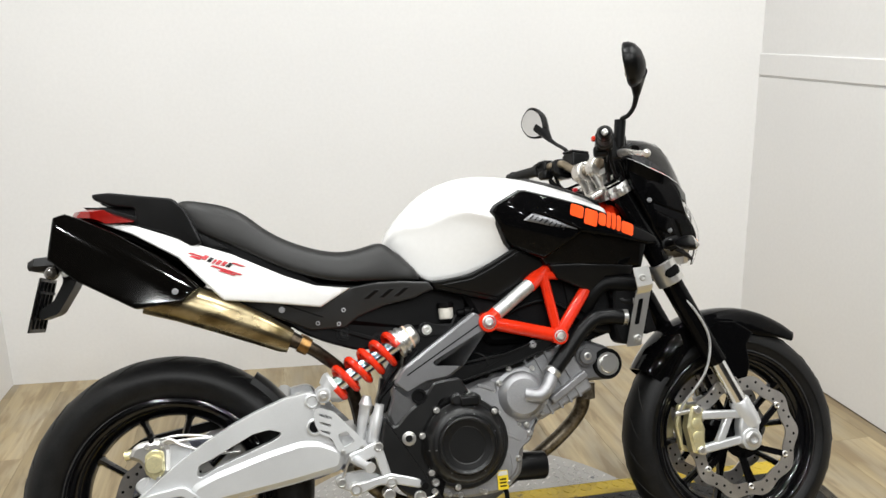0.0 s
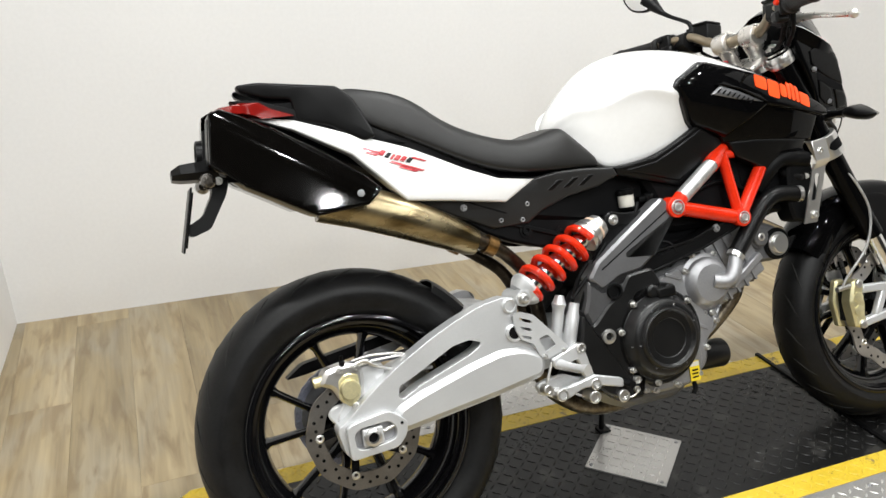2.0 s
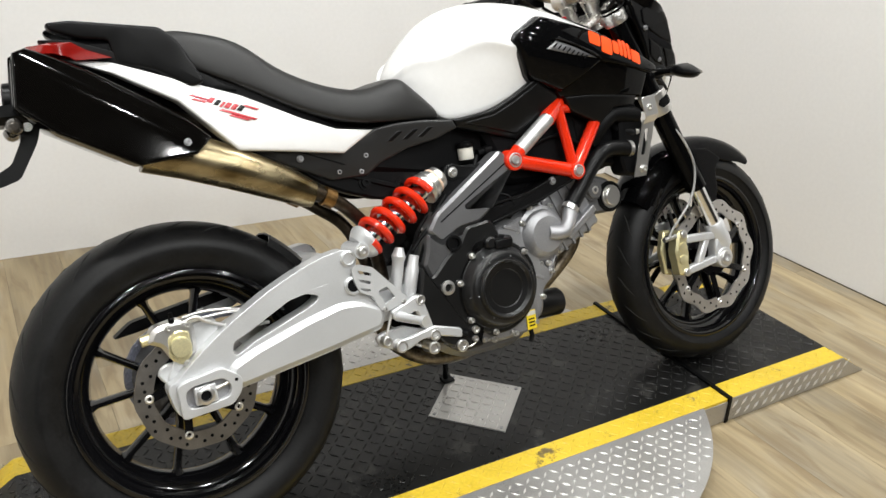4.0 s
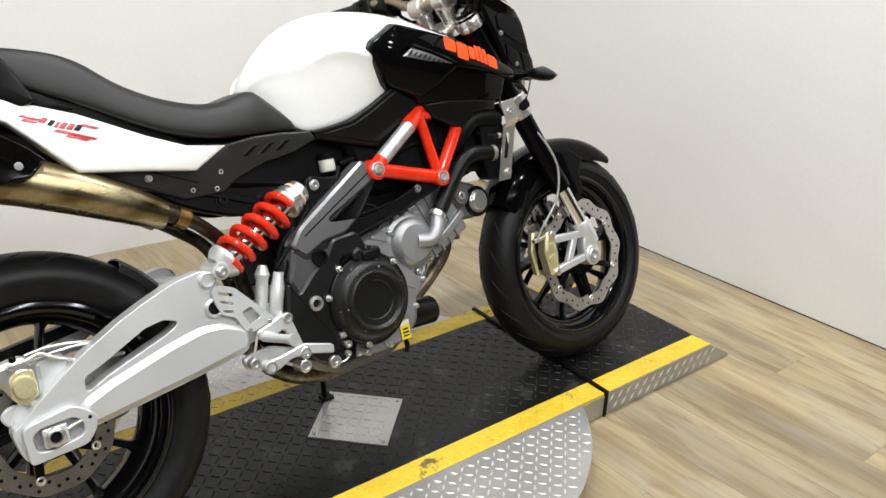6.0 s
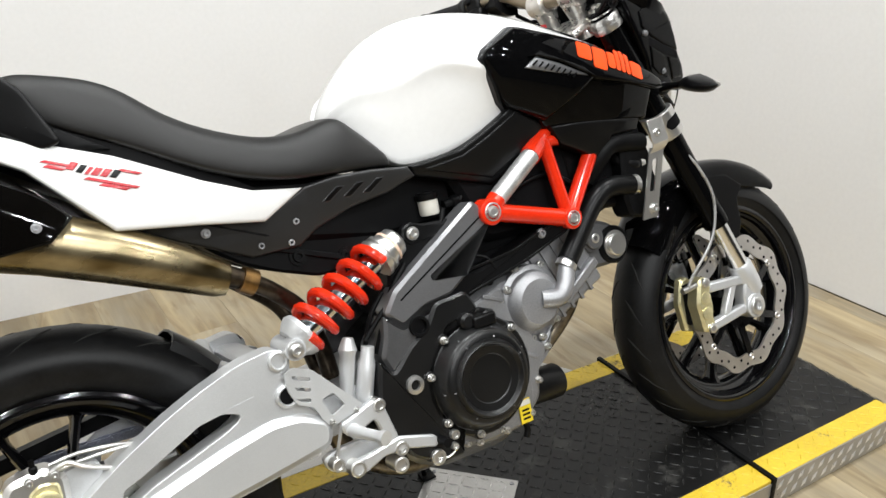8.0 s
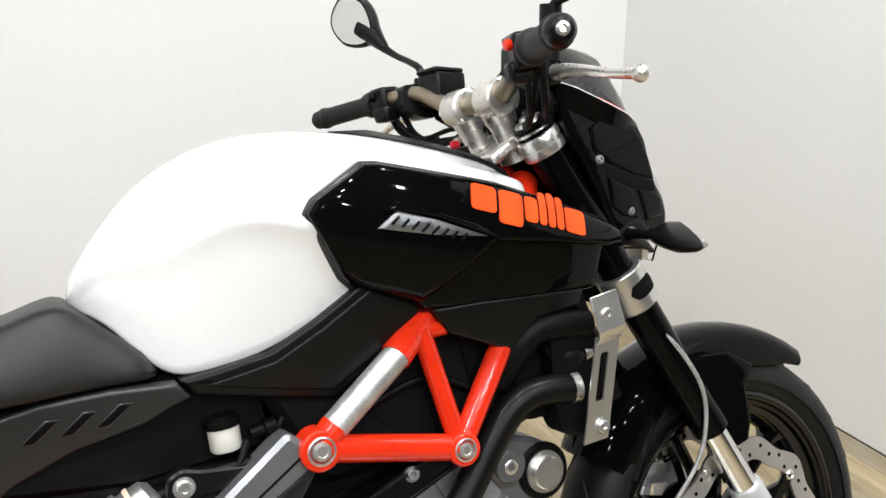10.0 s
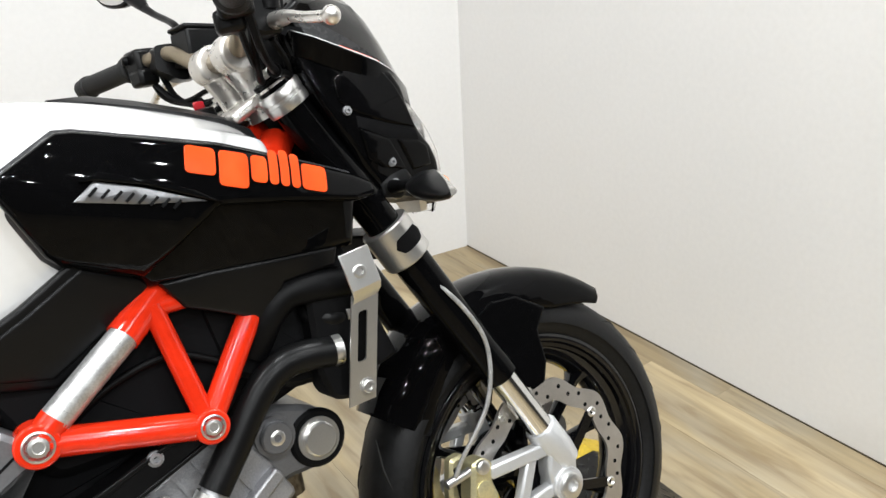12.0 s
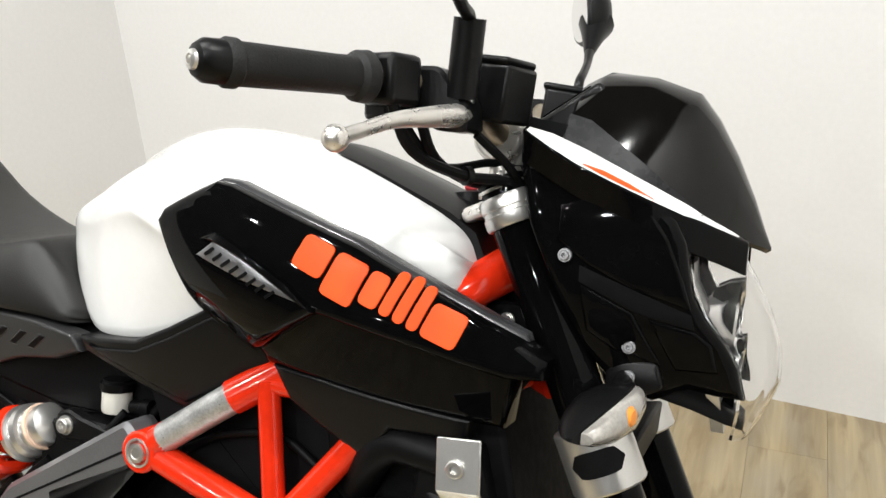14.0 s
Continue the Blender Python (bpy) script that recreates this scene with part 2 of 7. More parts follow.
GOLD = material("gold_anodised", (0.80, 0.73, 0.44), 0.36, metal=0.8, var=0.12, fine=300)
TITAN = material("bronze_heat_tint", (0.12, 0.084, 0.032), 0.27, metal=0.95, var=0.25, scale=7, fine=30, second=(0.42, 0.35, 0.215), stretch=(0.5, 1, 1), rvar=0.3)
COPPER = material("copper_heat_tint", (0.22, 0.125, 0.045), 0.30, metal=0.95, var=0.4, scale=30)
BURNT = material("burnt_pipe", (0.048, 0.036, 0.024), 0.35, metal=0.85, var=0.6, scale=18)
HEADER = material("bronze_burnt_pipe", (0.12, 0.092, 0.062), 0.36, metal=0.85, var=0.5, scale=22, second=(0.27, 0.23, 0.17))
BAR = material("bronze_handlebar", (0.30, 0.25, 0.18), 0.38, metal=0.8, var=0.08)
TAILRED = material("red_lens", (0.20, 0.007, 0.005), 0.08, var=0.2, coat=0.4, spec=0.4)
BEIGE = material("pale_orange_cap", (0.70, 0.50, 0.38), 0.5, var=0.1)
MILK = material("milky_plastic", (0.66, 0.64, 0.58), 0.4, var=0.06)
YELLOW = material("yellow_label", (0.78, 0.58, 0.02), 0.4, var=0.05)
AMBER = material("amber_bulb", (0.75, 0.25, 0.03), 0.3, var=0.1)
MIRROR = material("mirror_glass", (0.85, 0.85, 0.85), 0.03, metal=1.0, var=0.01)
LENSGREY = material("bright_lens", (0.42, 0.40, 0.37), 0.14, metal=0.5, var=0.2, scale=60, fine=300, coat=0.6)
SMOKELENS = material("smoky_lens", (0.075, 0.068, 0.060), 0.12, metal=0.3, var=0.25, scale=60, coat=0.5)
CHAIN = material("chain_steel", (0.34, 0.36, 0.45), 0.36, metal=0.85, var=0.35, fine=300)


def glass(name, color=(1, 1, 1), rough=0.02):
    m = bpy.data.materials.new(name)
    m.use_nodes = True
    b = m.node_tree.nodes["Principled BSDF"]
    b.inputs["Base Color"].default_value = (*color, 1)
    b.inputs["Transmission Weight"].default_value = 1
    b.inputs["Roughness"].default_value = rough
    b.inputs["IOR"].default_value = 1.25
    return m


CLEAR = glass("clear_lens")
SMOKE = material("smoked_screen", (0.003, 0.0027, 0.0025), 0.09, var=0.2, spec=0.25)


# ---- room ----
def wall_material():
    m = material("white_wall_paint", (0.74, 0.73, 0.72), 0.55, var=0.025, scale=1.3, fine=70, bump=0.08)
    return m


WALL = wall_material()
CEIL = material("white_lamp_housing", (0.70, 0.70, 0.69), 0.5, var=0.03, scale=2)
HALL = material("dim_hall_paint", (0.050, 0.048, 0.046), 0.75, var=0.15, scale=1.5, fine=40)


def wood():
    m = bpy.data.materials.new("wood_plank_vinyl")
    m.use_nodes = True
    nt = m.node_tree
    N, L = nt.nodes, nt.links
    b = N["Principled BSDF"]
    co, info = N.new("ShaderNodeTexCoord"), N.new("ShaderNodeObjectInfo")
    shift = N.new("ShaderNodeVectorMath")
    shift.operation = "MULTIPLY_ADD"
    shift.inputs[1].default_value = (1, 1, 1)
    comb = N.new("ShaderNodeCombineXYZ")
    mul = N.new("ShaderNodeMath")
    mul.operation = "MULTIPLY"
    mul.inputs[1].default_value = 37.0
    L.new(info.outputs["Random"], mul.inputs[0])
    L.new(mul.outputs[0], comb.inputs[0])
    L.new(mul.outputs[0], comb.inputs[1])
    L.new(co.outputs["Object"], shift.inputs[0])
    L.new(comb.outputs[0], shift.inputs[2])
    factors = []
    for scale, stretch, detail, dist in ((1.0, (10, 0.9, 1), 5, 0.6), (1.0, (70, 3.0, 1), 4, 0.3), (1.0, (5, 2.2, 1), 3, 0.9), (1.0, (24, 4.0, 1), 5, 0.7)):
        mp, t = N.new("ShaderNodeMapping"), N.new("ShaderNodeTexNoise")
        mp.inputs["Scale"].default_value = stretch
        t.inputs["Scale"].default_value, t.inputs["Detail"].default_value, t.inputs["Distortion"].default_value = scale, detail, dist
        L.new(shift.outputs[0], mp.inputs["Vector"])
        L.new(mp.outputs[0], t.inputs["Vector"])
        factors.append(t)
    ramp = N.new("ShaderNodeValToRGB")
    ramp.color_ramp.elements[0].position, ramp.color_ramp.elements[0].color = 0.26, (0.180, 0.134, 0.074, 1)
    ramp.color_ramp.elements[1].position, ramp.color_ramp.elements[1].color = 0.72, (0.43, 0.345, 0.212, 1)
    e = ramp.color_ramp.elements.new(0.48)
    e.color = (0.325, 0.255, 0.148, 1)
    L.new(factors[0].outputs["Fac"], ramp.inputs[0])
    grey = N.new("ShaderNodeMix")
    grey.data_type = "RGBA"
    grey.inputs["B"].default_value = (0.33, 0.295, 0.228, 1)
    mr = N.new("ShaderNodeMapRange")
    mr.inputs["From Min"].default_value, mr.inputs["From Max"].default_value, mr.inputs["To Max"].default_value = 0.45, 0.7, 0.6
    L.new(factors[2].outputs["Fac"], mr.inputs["Value"])
    L.new(mr.outputs[0], grey.inputs["Factor"])
    L.new(ramp.outputs[0], grey.inputs["A"])
    fine = N.new("ShaderNodeMix")
    fine.data_type, fine.blend_type = "RGBA", "MULTIPLY"
    fr = N.new("ShaderNodeMapRange")
    fr.inputs["From Min"].default_value, fr.inputs["From Max"].default_value = 0.3, 0.7
    fr.inputs["To Min"].default_value, fr.inputs["To Max"].default_value = 0.84, 1.08
    L.new(factors[1].outputs["Fac"], fr.inputs["Value"])
    fine.inputs["Factor"].default_value = 1.0
    L.new(grey.outputs["Result"], fine.inputs["A"])
    L.new(fr.outputs[0], fine.inputs["B"])
    # short brown smudges along the grain
    blot = N.new("ShaderNodeMix")
    blot.data_type = "RGBA"
    blot.inputs["B"].default_value = (0.19, 0.135, 0.072, 1)
    br = N.new("ShaderNodeMapRange")
    br.inputs["From Min"].default_value, br.inputs["From Max"].default_value, br.inputs["To Max"].default_value = 0.50, 0.66, 0.66
    L.new(factors[3].outputs["Fac"], br.inputs["Value"])
    L.new(br.outputs[0], blot.inputs["Factor"])
    L.new(fine.outputs["Result"], blot.inputs["A"])
    tone = N.new("ShaderNodeHueSaturation")
    tone.inputs["Saturation"].default_value = 1.02
    tr = N.new("ShaderNodeMapRange")
    tr.inputs["To Min"].default_value, tr.inputs["To Max"].default_value = 0.84, 1.14
    L.new(info.outputs["Random"], tr.inputs["Value"])
    L.new(tr.outputs[0], tone.inputs["Value"])
    L.new(blot.outputs["Result"], tone.inputs["Color"])
    L.new(tone.outputs[0], b.inputs["Base Color"])
    rr = N.new("ShaderNodeMapRange")
    rr.inputs["To Min"].default_value, rr.inputs["To Max"].default_value = 0.32, 0.55
    L.new(factors[1].outputs["Fac"], rr.inputs["Value"])
    L.new(rr.outputs[0], b.inputs["Roughness"])
    bp = N.new("ShaderNodeBump")
    bp.inputs["Strength"].default_value, bp.inputs["Distance"].default_value = 0.15, 0.001
    L.new(factors[1].outputs["Fac"], bp.inputs["Height"])
    L.new(bp.outputs[0], b.inputs["Normal"])
    return m


WOOD = wood()
SEAMGREY = material("grey_seam", (0.58, 0.57, 0.55), 0.7, var=0.1)
UNDER = material("dark_underlay", (0.05, 0.035, 0.02), 0.8, var=0.2)
CORNER = V((1.592, 1.470, 0))
EAST_TURN = math.degrees(math.atan2(0.029, 1))
NORTH_TURN = -math.degrees(math.atan2(0.0665, 1))


FLOOR_X0, FLOOR_X1, FLOOR_Y0, FLOOR_Y1 = -5.2, 4.0, -7.0, 2.6
bm = bmesh.new()
box(bm, ((FLOOR_X0 + FLOOR_X1) / 2, (FLOOR_Y0 + FLOOR_Y1) / 2, -0.06), (FLOOR_X1 - FLOOR_X0 + 0.4, FLOOR_Y1 - FLOOR_Y0 + 0.4, 0.112))
floor = tagged(part("floor", bm, UNDER, flat=True), "tan grey wood-look vinyl plank floor", "floor", kind="structure")
bm = bmesh.new()
box(bm, (3.42, 0.06, WALL_TOP / 2), (3.6, 0.12, WALL_TOP))
wall_north = part("wall_north", bm, WALL, flat=True)
wall_north.matrix_world = pose(CORNER.x, CORNER.y, 0, 0, 0, NORTH_TURN) @ pose(-5.1, 0, 0)
tagged(wall_north, "plain white painted wall behind the motorcycle", "wall", kind="structure")
east = pose(CORNER.x, CORNER.y, 0, 0, 0, EAST_TURN)
for nm, z0, z1, inset in (("wall_east", 0.004, 1.200, 0.0), ("wall_east_upper", 1.203, WALL_TOP, 0.004)):
    bm = bmesh.new()
    box(bm, (0.06 + inset, -1.05, (z0 + z1) / 2), (0.12, 2.5, z1 - z0))
    ob = part(nm, bm, WALL, flat=True)
    ob.matrix_world = east
    tagged(ob, "white painted wall panel with a seam across it", "wall", kind="structure")
bm = bmesh.new()
box(bm, (0.062, -1.05, 1.2015), (0.112, 2.5, 0.010))
ob = part("trim", bm, SEAMGREY, flat=True)
ob.matrix_world = east
tagged(ob, "grey narrow seam between two wall panels", "trim", kind="structure")
bm = bmesh.new()
box(bm, (0.004, -1.05, 1.253), (0.012, 2.5, 0.090))
ob = part("trim", bm, WALL, flat=True, bevel=0.003)
ob.matrix_world = east
tagged(ob, "white flat ledge strip on the wall", "trim", kind="structure")
bm = bmesh.new()
box(bm, (-0.0005, -1.05, 0.001), (0.003, 2.5, 0.005))
ob = part("trim", bm, UNDER, flat=True)
ob.matrix_world = east
tagged(ob, "thin dark gap along the foot of the wall", "trim", kind="structure")
WEST = V((-1.645, 1.686, 0))
bm = bmesh.new()
box(bm, (-0.06, -1.28, WALL_TOP / 2), (0.12, 2.60, WALL_TOP))
wall_west = part("wall_west", bm, WALL, flat=True)
wall_west.matrix_world = pose(WEST.x, WEST.y, 0, 0, 0, -1.0)
tagged(wall_west, "plain white painted wall beside the motorcycle's tail", "wall", kind="structure")
# the unseen hall that the white corner stands in, its dimness put into the colour
HX0, HX1, HY0, HY1 = -5.2, 4.0, -7.0, 2.6
for nm, c, size in (
    ("wall_hall_west", (HX0 - 0.06, (HY0 + HY1) / 2, CEILING / 2), (0.12, HY1 - HY0, CEILING)),
    ("wall_hall_south", ((HX0 + HX1) / 2, HY0 - 0.06, CEILING / 2), (HX1 - HX0 + 0.24, 0.12, CEILING)),
    ("wall_hall_east", (HX1 + 0.06, (HY0 + HY1) / 2, CEILING / 2), (0.12, HY1 - HY0, CEILING)),
    ("wall_hall_north", ((HX0 + HX1) / 2, HY1 + 0.06, CEILING / 2), (HX1 - HX0 + 0.24, 0.12, CEILING)),
):
    bm = bmesh.new()
    box(bm, c, size)
    tagged(part(nm, bm, HALL, flat=True), "unseen hall wall, the hall's dimness in its colour", "wall", kind="structure")
bm = bmesh.new()
box(bm, ((HX0 + HX1) / 2, (HY0 + HY1) / 2, CEILING + 0.06), (HX1 - HX0 + 0.24, HY1 - HY0 + 0.24, 0.12))
tagged(part("ceiling", bm, HALL, flat=True), "unseen hall ceiling, the hall's dimness in its colour", "ceiling", kind="structure")

for i, (lx, ly) in enumerate(LAMP_SPOTS):
    bm = bmesh.new()
    stack(bm, (0, 0, 0), (0, 0, -1), [(0, 0.14), (0.03, 0.14), (0.045, 0.125), (0.045, 0.108), (0.02, 0.106)], 32)
    if i == 0:
        light0 = part("ceiling_light", bm, CEIL)
        tagged(light0, "round white ceiling light on the ceiling", "ceiling light", "ceiling lights")
        light0.matrix_world = pose(lx, ly, CEILING)
    else:
        bm.free()
        copy_thing(light0, pose(lx, ly, CEILING))


# ---- turntable ----
def painted(name, color, worn, rough, metal=0.0, amount=0.62):
    """Paint with the bare colour showing through in worn places."""
    m = material(name, color, rough, metal=metal, var=0.15, scale=9, fine=120, bump=0.2, rvar=0.3)
    nt = m.node_tree
    N, L = nt.nodes, nt.links
    b = N["Principled BSDF"]
    old = b.inputs["Base Color"].links[0].from_socket
    co, t = N.new("ShaderNodeTexCoord"), N.new("ShaderNodeTexNoise")
    t.inputs["Scale"].default_value, t.inputs["Detail"].default_value, t.inputs["Roughness"].default_value = 11, 9, 0.72
    L.new(co.outputs["Object"], t.inputs["Vector"])
    mr = N.new("ShaderNodeMapRange")
    mr.inputs["From Min"].default_value, mr.inputs["From Max"].default_value = amount, amount + 0.05
    L.new(t.outputs["Fac"], mr.inputs["Value"])
    mix = N.new("ShaderNodeMix")
    mix.data_type = "RGBA"
    mix.inputs["B"].default_value = (*worn, 1)
    L.new(mr.outputs[0], mix.inputs["Factor"])
    L.new(old, mix.inputs["A"])
    L.new(mix.outputs["Result"], b.inputs["Base Color"])
    return m


DECK = painted("black_deck_paint", (0.0052, 0.0051, 0.0050), (0.028, 0.027, 0.025), 0.36, amount=0.57)
DECK.node_tree.nodes["Principled BSDF"].inputs["Specular IOR Level"].default_value = 0.3
STRIPE = painted("yellow_stripe_paint", (0.60, 0.42, 0.028), (0.13, 0.095, 0.035), 0.42, amount=0.60)
TREAD = material("tread_plate_alloy", (0.45, 0.44, 0.425), 0.36, metal=0.75, var=0.14, scale=7, fine=240, rvar=0.25)
# brighter copy of the plate alloy: the treads' highlights as colour
TREADTOP = material("tread_highlight_alloy", (0.78, 0.77, 0.75), 0.30, metal=0.7, var=0.08, fine=240)
DISC_C, DISC_R, DECK_Z = V((0.0, 0.022, 0)), 0.602, 0.075
SEAM, END, FOOT, HALF, BAND = 0.622, 1.085, 1.195, 0.289, 0.066

turntable = new("turntable")
turntable.location = (DISC_C.x, DISC_C.y, 0)
tagged(turntable, "black and yellow tread plate motorcycle turntable on the floor", "turntable")


def slab(name, x0, x1, y0, y1, z0, z1, mat, label="", bevel=0.0015):
    bm = bmesh.new()
    box(bm, ((x0 + x1) / 2, (y0 + y1) / 2, (z0 + z1) / 2), (x1 - x0, y1 - y0, z1 - z0))
    return part(name, bm, mat, turntable, label, flat=True, bevel=bevel)


def lozenges(bm, test, pitch=0.0262, z=lambda x, y: DECK_Z, span=(-1.2, 1.2, -0.61, 0.61), long=0.0125, wide=0.0028, high=0.0016):
    """Raised lens-shaped treads, turned crosswise in turn."""
    nx, ny = int((span[1] - span[0]) / pitch), int((span[3] - span[2]) / pitch)
    for i in range(nx + 1):
        for j in range(ny + 1):
            x, y = span[0] + i * pitch, span[2] + j * pitch
            if not test(x, y):
                continue
            a = radians(45 if (i + j) % 2 else -45)
            c, s = math.cos(a), math.sin(a)
            vs = []
            for u, v, h in ((-1, 0, 0), (0, -1, 0), (1, 0, 0), (0, 1, 0), (-0.55, 0, 1), (0.55, 0, 1)):
                px, py = u * long, v * wide
                qx, qy = x + px * c - py * s, y + px * s + py * c
                vs.append(bm.verts.new((qx, qy, z(qx, qy) + h * high)))
            for f in ((0, 1, 4), (1, 5, 4), (1, 2, 5), (2, 3, 5), (3, 4, 5), (3, 0, 4)):
                bm.faces.new([vs[k] for k in f])


# the round plate, in two halves beside the deck
for sgn in (-1, 1):
    bm = bmesh.new()
    a0 = math.asin((HALF + 0.001) / DISC_R)
    arc = [(DISC_R * math.cos(a0 + (math.pi - 2 * a0) * i / 48), sgn * DISC_R * math.sin(a0 + (math.pi - 2 * a0) * i / 48)) for i in range(49)]
    ring_faces(bm, [[(x, y, z) for x, y in arc] for z in (DECK_Z - 0.006, DECK_Z)])
    part("round_plate", bm, TREAD, turntable, "bare aluminium tread plate", flat=True)
    bm = bmesh.new()
    lozenges(bm, lambda x, y: y * sgn > HALF + 0.012 and x * x + y * y < (DISC_R - 0.012) ** 2, pitch=0.0245, long=0.0110, wide=0.0030)
    tagged(part("tread", bm, TREADTOP, turntable, flat=True), kind="stuff")
    for a in (35, 62, 90, 118, 145):
        bm = bmesh.new()
        p = (DISC_R - 0.05) * V((math.cos(radians(a)), sgn * math.sin(radians(a)), 0))
        stack(bm, (p.x, p.y, DECK_Z), (0, 0, 1), [(0, 0.006), (0.0015, 0.0055), (0.002, 0.004), (0.001, 0.002)], 10)
        part("screw", bm, CAST, turntable)
bm = bmesh.new()
stack(bm, (0, 0, 0.0), (0, 0, 1), [(0.0, 0.40), (0.03, 0.40), (0.03, 0.30), (DECK_Z - 0.008, 0.30)], 40)
part("base", bm, MATTE, turntable)
# deck and ramps
slab("deck", -SEAM + 0.004, SEAM - 0.004, -HALF + BAND, HALF - BAND, 0.004, DECK_Z, DECK, "worn black painted tread plate")
for s in (-1, 1):
    slab("safety_stripe", -SEAM + 0.004, SEAM - 0.004, min(s * HALF, s * (HALF - BAND)), max(s * HALF, s * (HALF - BAND)), 0.004, DECK_Z + 0.0005, STRIPE, "yellow painted edge")
    slab("side_plate", -SEAM + 0.004, SEAM - 0.004, min(s * HALF, s * (HALF + 0.003)), max(s * HALF, s * (HALF + 0.003)), 0.003, DECK_Z - 0.007, TREAD, "aluminium side")


def ramp(sx):
    prof = [(SEAM + 0.004, 0.002), (FOOT, 0.002), (FOOT - 0.004, 0.006), (END, DECK_Z), (SEAM + 0.004, DECK_Z)]
    for nm, y0, y1, mt, lb in (("ramp", -HALF + BAND, HALF - BAND, DECK, "black painted end ramp"), ("ramp_stripe", -HALF, -HALF + BAND, STRIPE, "yellow painted edge"), ("ramp_stripe", HALF - BAND, HALF, STRIPE, "yellow painted edge"), ("ramp_side", -HALF - 0.003, -HALF, TREAD, "aluminium side"), ("ramp_side", HALF, HALF + 0.003, TREAD, "aluminium side")):
        bm = bmesh.new()
        d = 0.0005 if nm == "ramp_stripe" else (-0.001 if nm == "ramp_side" else 0)
        ring_faces(bm, [[(sx * x, y, z + (d if z > 0.01 else 0)) for x, z in prof] for y in (y0, y1)])
        part(nm, bm, mt, turntable, lb, flat=True)
    bm = bmesh.new()
    for s in (-1, 1):
        x = SEAM + 0.025
        k = 0
        while x < END + 0.03:
            z = 0.022 if k % 2 else 0.052
            if z < DECK_Z - 0.008 - max(0, x - END) * 0.7:
                w = [bm.verts.new((sx * (x + du), s * (HALF + 0.003 + dy), z + dz)) for du, dz, dy in ((-0.010, -0.013, 0), (0.005, -0.004, 0), (0.010, 0.013, 0), (-0.005, 0.004, 0), (0, 0, 0.004))]
                for f in ((0, 1, 4), (1, 2, 4), (2, 3, 4), (3, 0, 4)):
                    bm.faces.new([w[i] for i in f])
            x += 0.0175
            k += 1
    tagged(part("side_tread", bm, TREADTOP, turntable, flat=True), kind="stuff")
    bm = bmesh.new()
    box(bm, (sx * SEAM, 0, 0.04), (0.011, 2 * HALF + 0.012, 0.084))
    part("rubber_joint", bm, MATTE, turntable, "black rubber strip in the joint", flat=True)


ramp(1)
ramp(-1)


def deck_z(x, y):
    return DECK_Z + 0.0004 if abs(x) < END else DECK_Z - (abs(x) - END) / (FOOT - END) * (DECK_Z - 0.006)


def on_plate(x, y):
    return abs(x) + abs(y) < 0.158


off_seam = lambda x: abs(abs(x) - SEAM) > 0.014
bm = bmesh.new()
lozenges(bm, lambda x, y: abs(y) < HALF - BAND - 0.008 and off_seam(x) and abs(x) < FOOT - 0.02 and not on_plate(x, y), z=deck_z)
tagged(part("tread", bm, DECK, turntable, flat=True), kind="stuff")
bm = bmesh.new()
lozenges(bm, lambda x, y: HALF - BAND + 0.008 < abs(y) < HALF - 0.006 and off_seam(x) and abs(x) < FOOT - 0.02, z=deck_z)
tagged(part("tread", bm, STRIPE, turntable, flat=True), kind="stuff")
bm = bmesh.new()
ring_faces(bm, [[(0.1425 * math.cos(radians(a)), 0.1425 * math.sin(radians(a)), z) for a in (0, 90, 180, 270)] for z in (DECK_Z, DECK_Z + 0.004)])
cover_plate = part("cover_plate", bm, TREAD, turntable, "square aluminium tread plate cover", flat=True)
bm = bmesh.new()
lozenges(bm, lambda x, y: abs(x) + abs(y) < 0.126, pitch=0.0225, long=0.0115, wide=0.0020, z=lambda x, y: DECK_Z + 0.004)
tagged(part("tread", bm, TREADTOP, cover_plate, flat=True), kind="stuff")
for a in (0, 90, 180, 270):
    bm = bmesh.new()
    stack(bm, (0.125 * math.cos(radians(a)), 0.125 * math.sin(radians(a)), DECK_Z + 0.004), (0, 0, 1), [(0, 0.005), (0.002, 0.004), (0.001, 0.002)], 10)
    part("screw", bm, CAST, cover_plate)


# ---- motorcycle: x ahead, y to its left, z up, leaning on its side stand ----
motorcycle = new("motorcycle")
motorcycle.matrix_world = pose(0, -0.095, 0.080, 0, 0, 1.7) @ pose(0, 0, 0, -19.5)
tagged(motorcycle, "white and black naked sport motorcycle leaning on its side stand", "motorcycle")
BOTH = (-1, 1)
REAR, FRONT = V((-0.72, 0, 0.322)), V((0.716, 0, 0.298))


def P(name, bm, mat, parent=None, label="", **k):
    return part(name, bm, mat, parent or motorcycle, label, **k)


def one(make, *a, **k):
    bm = bmesh.new()
    make(bm, *a, **k)
    return bm


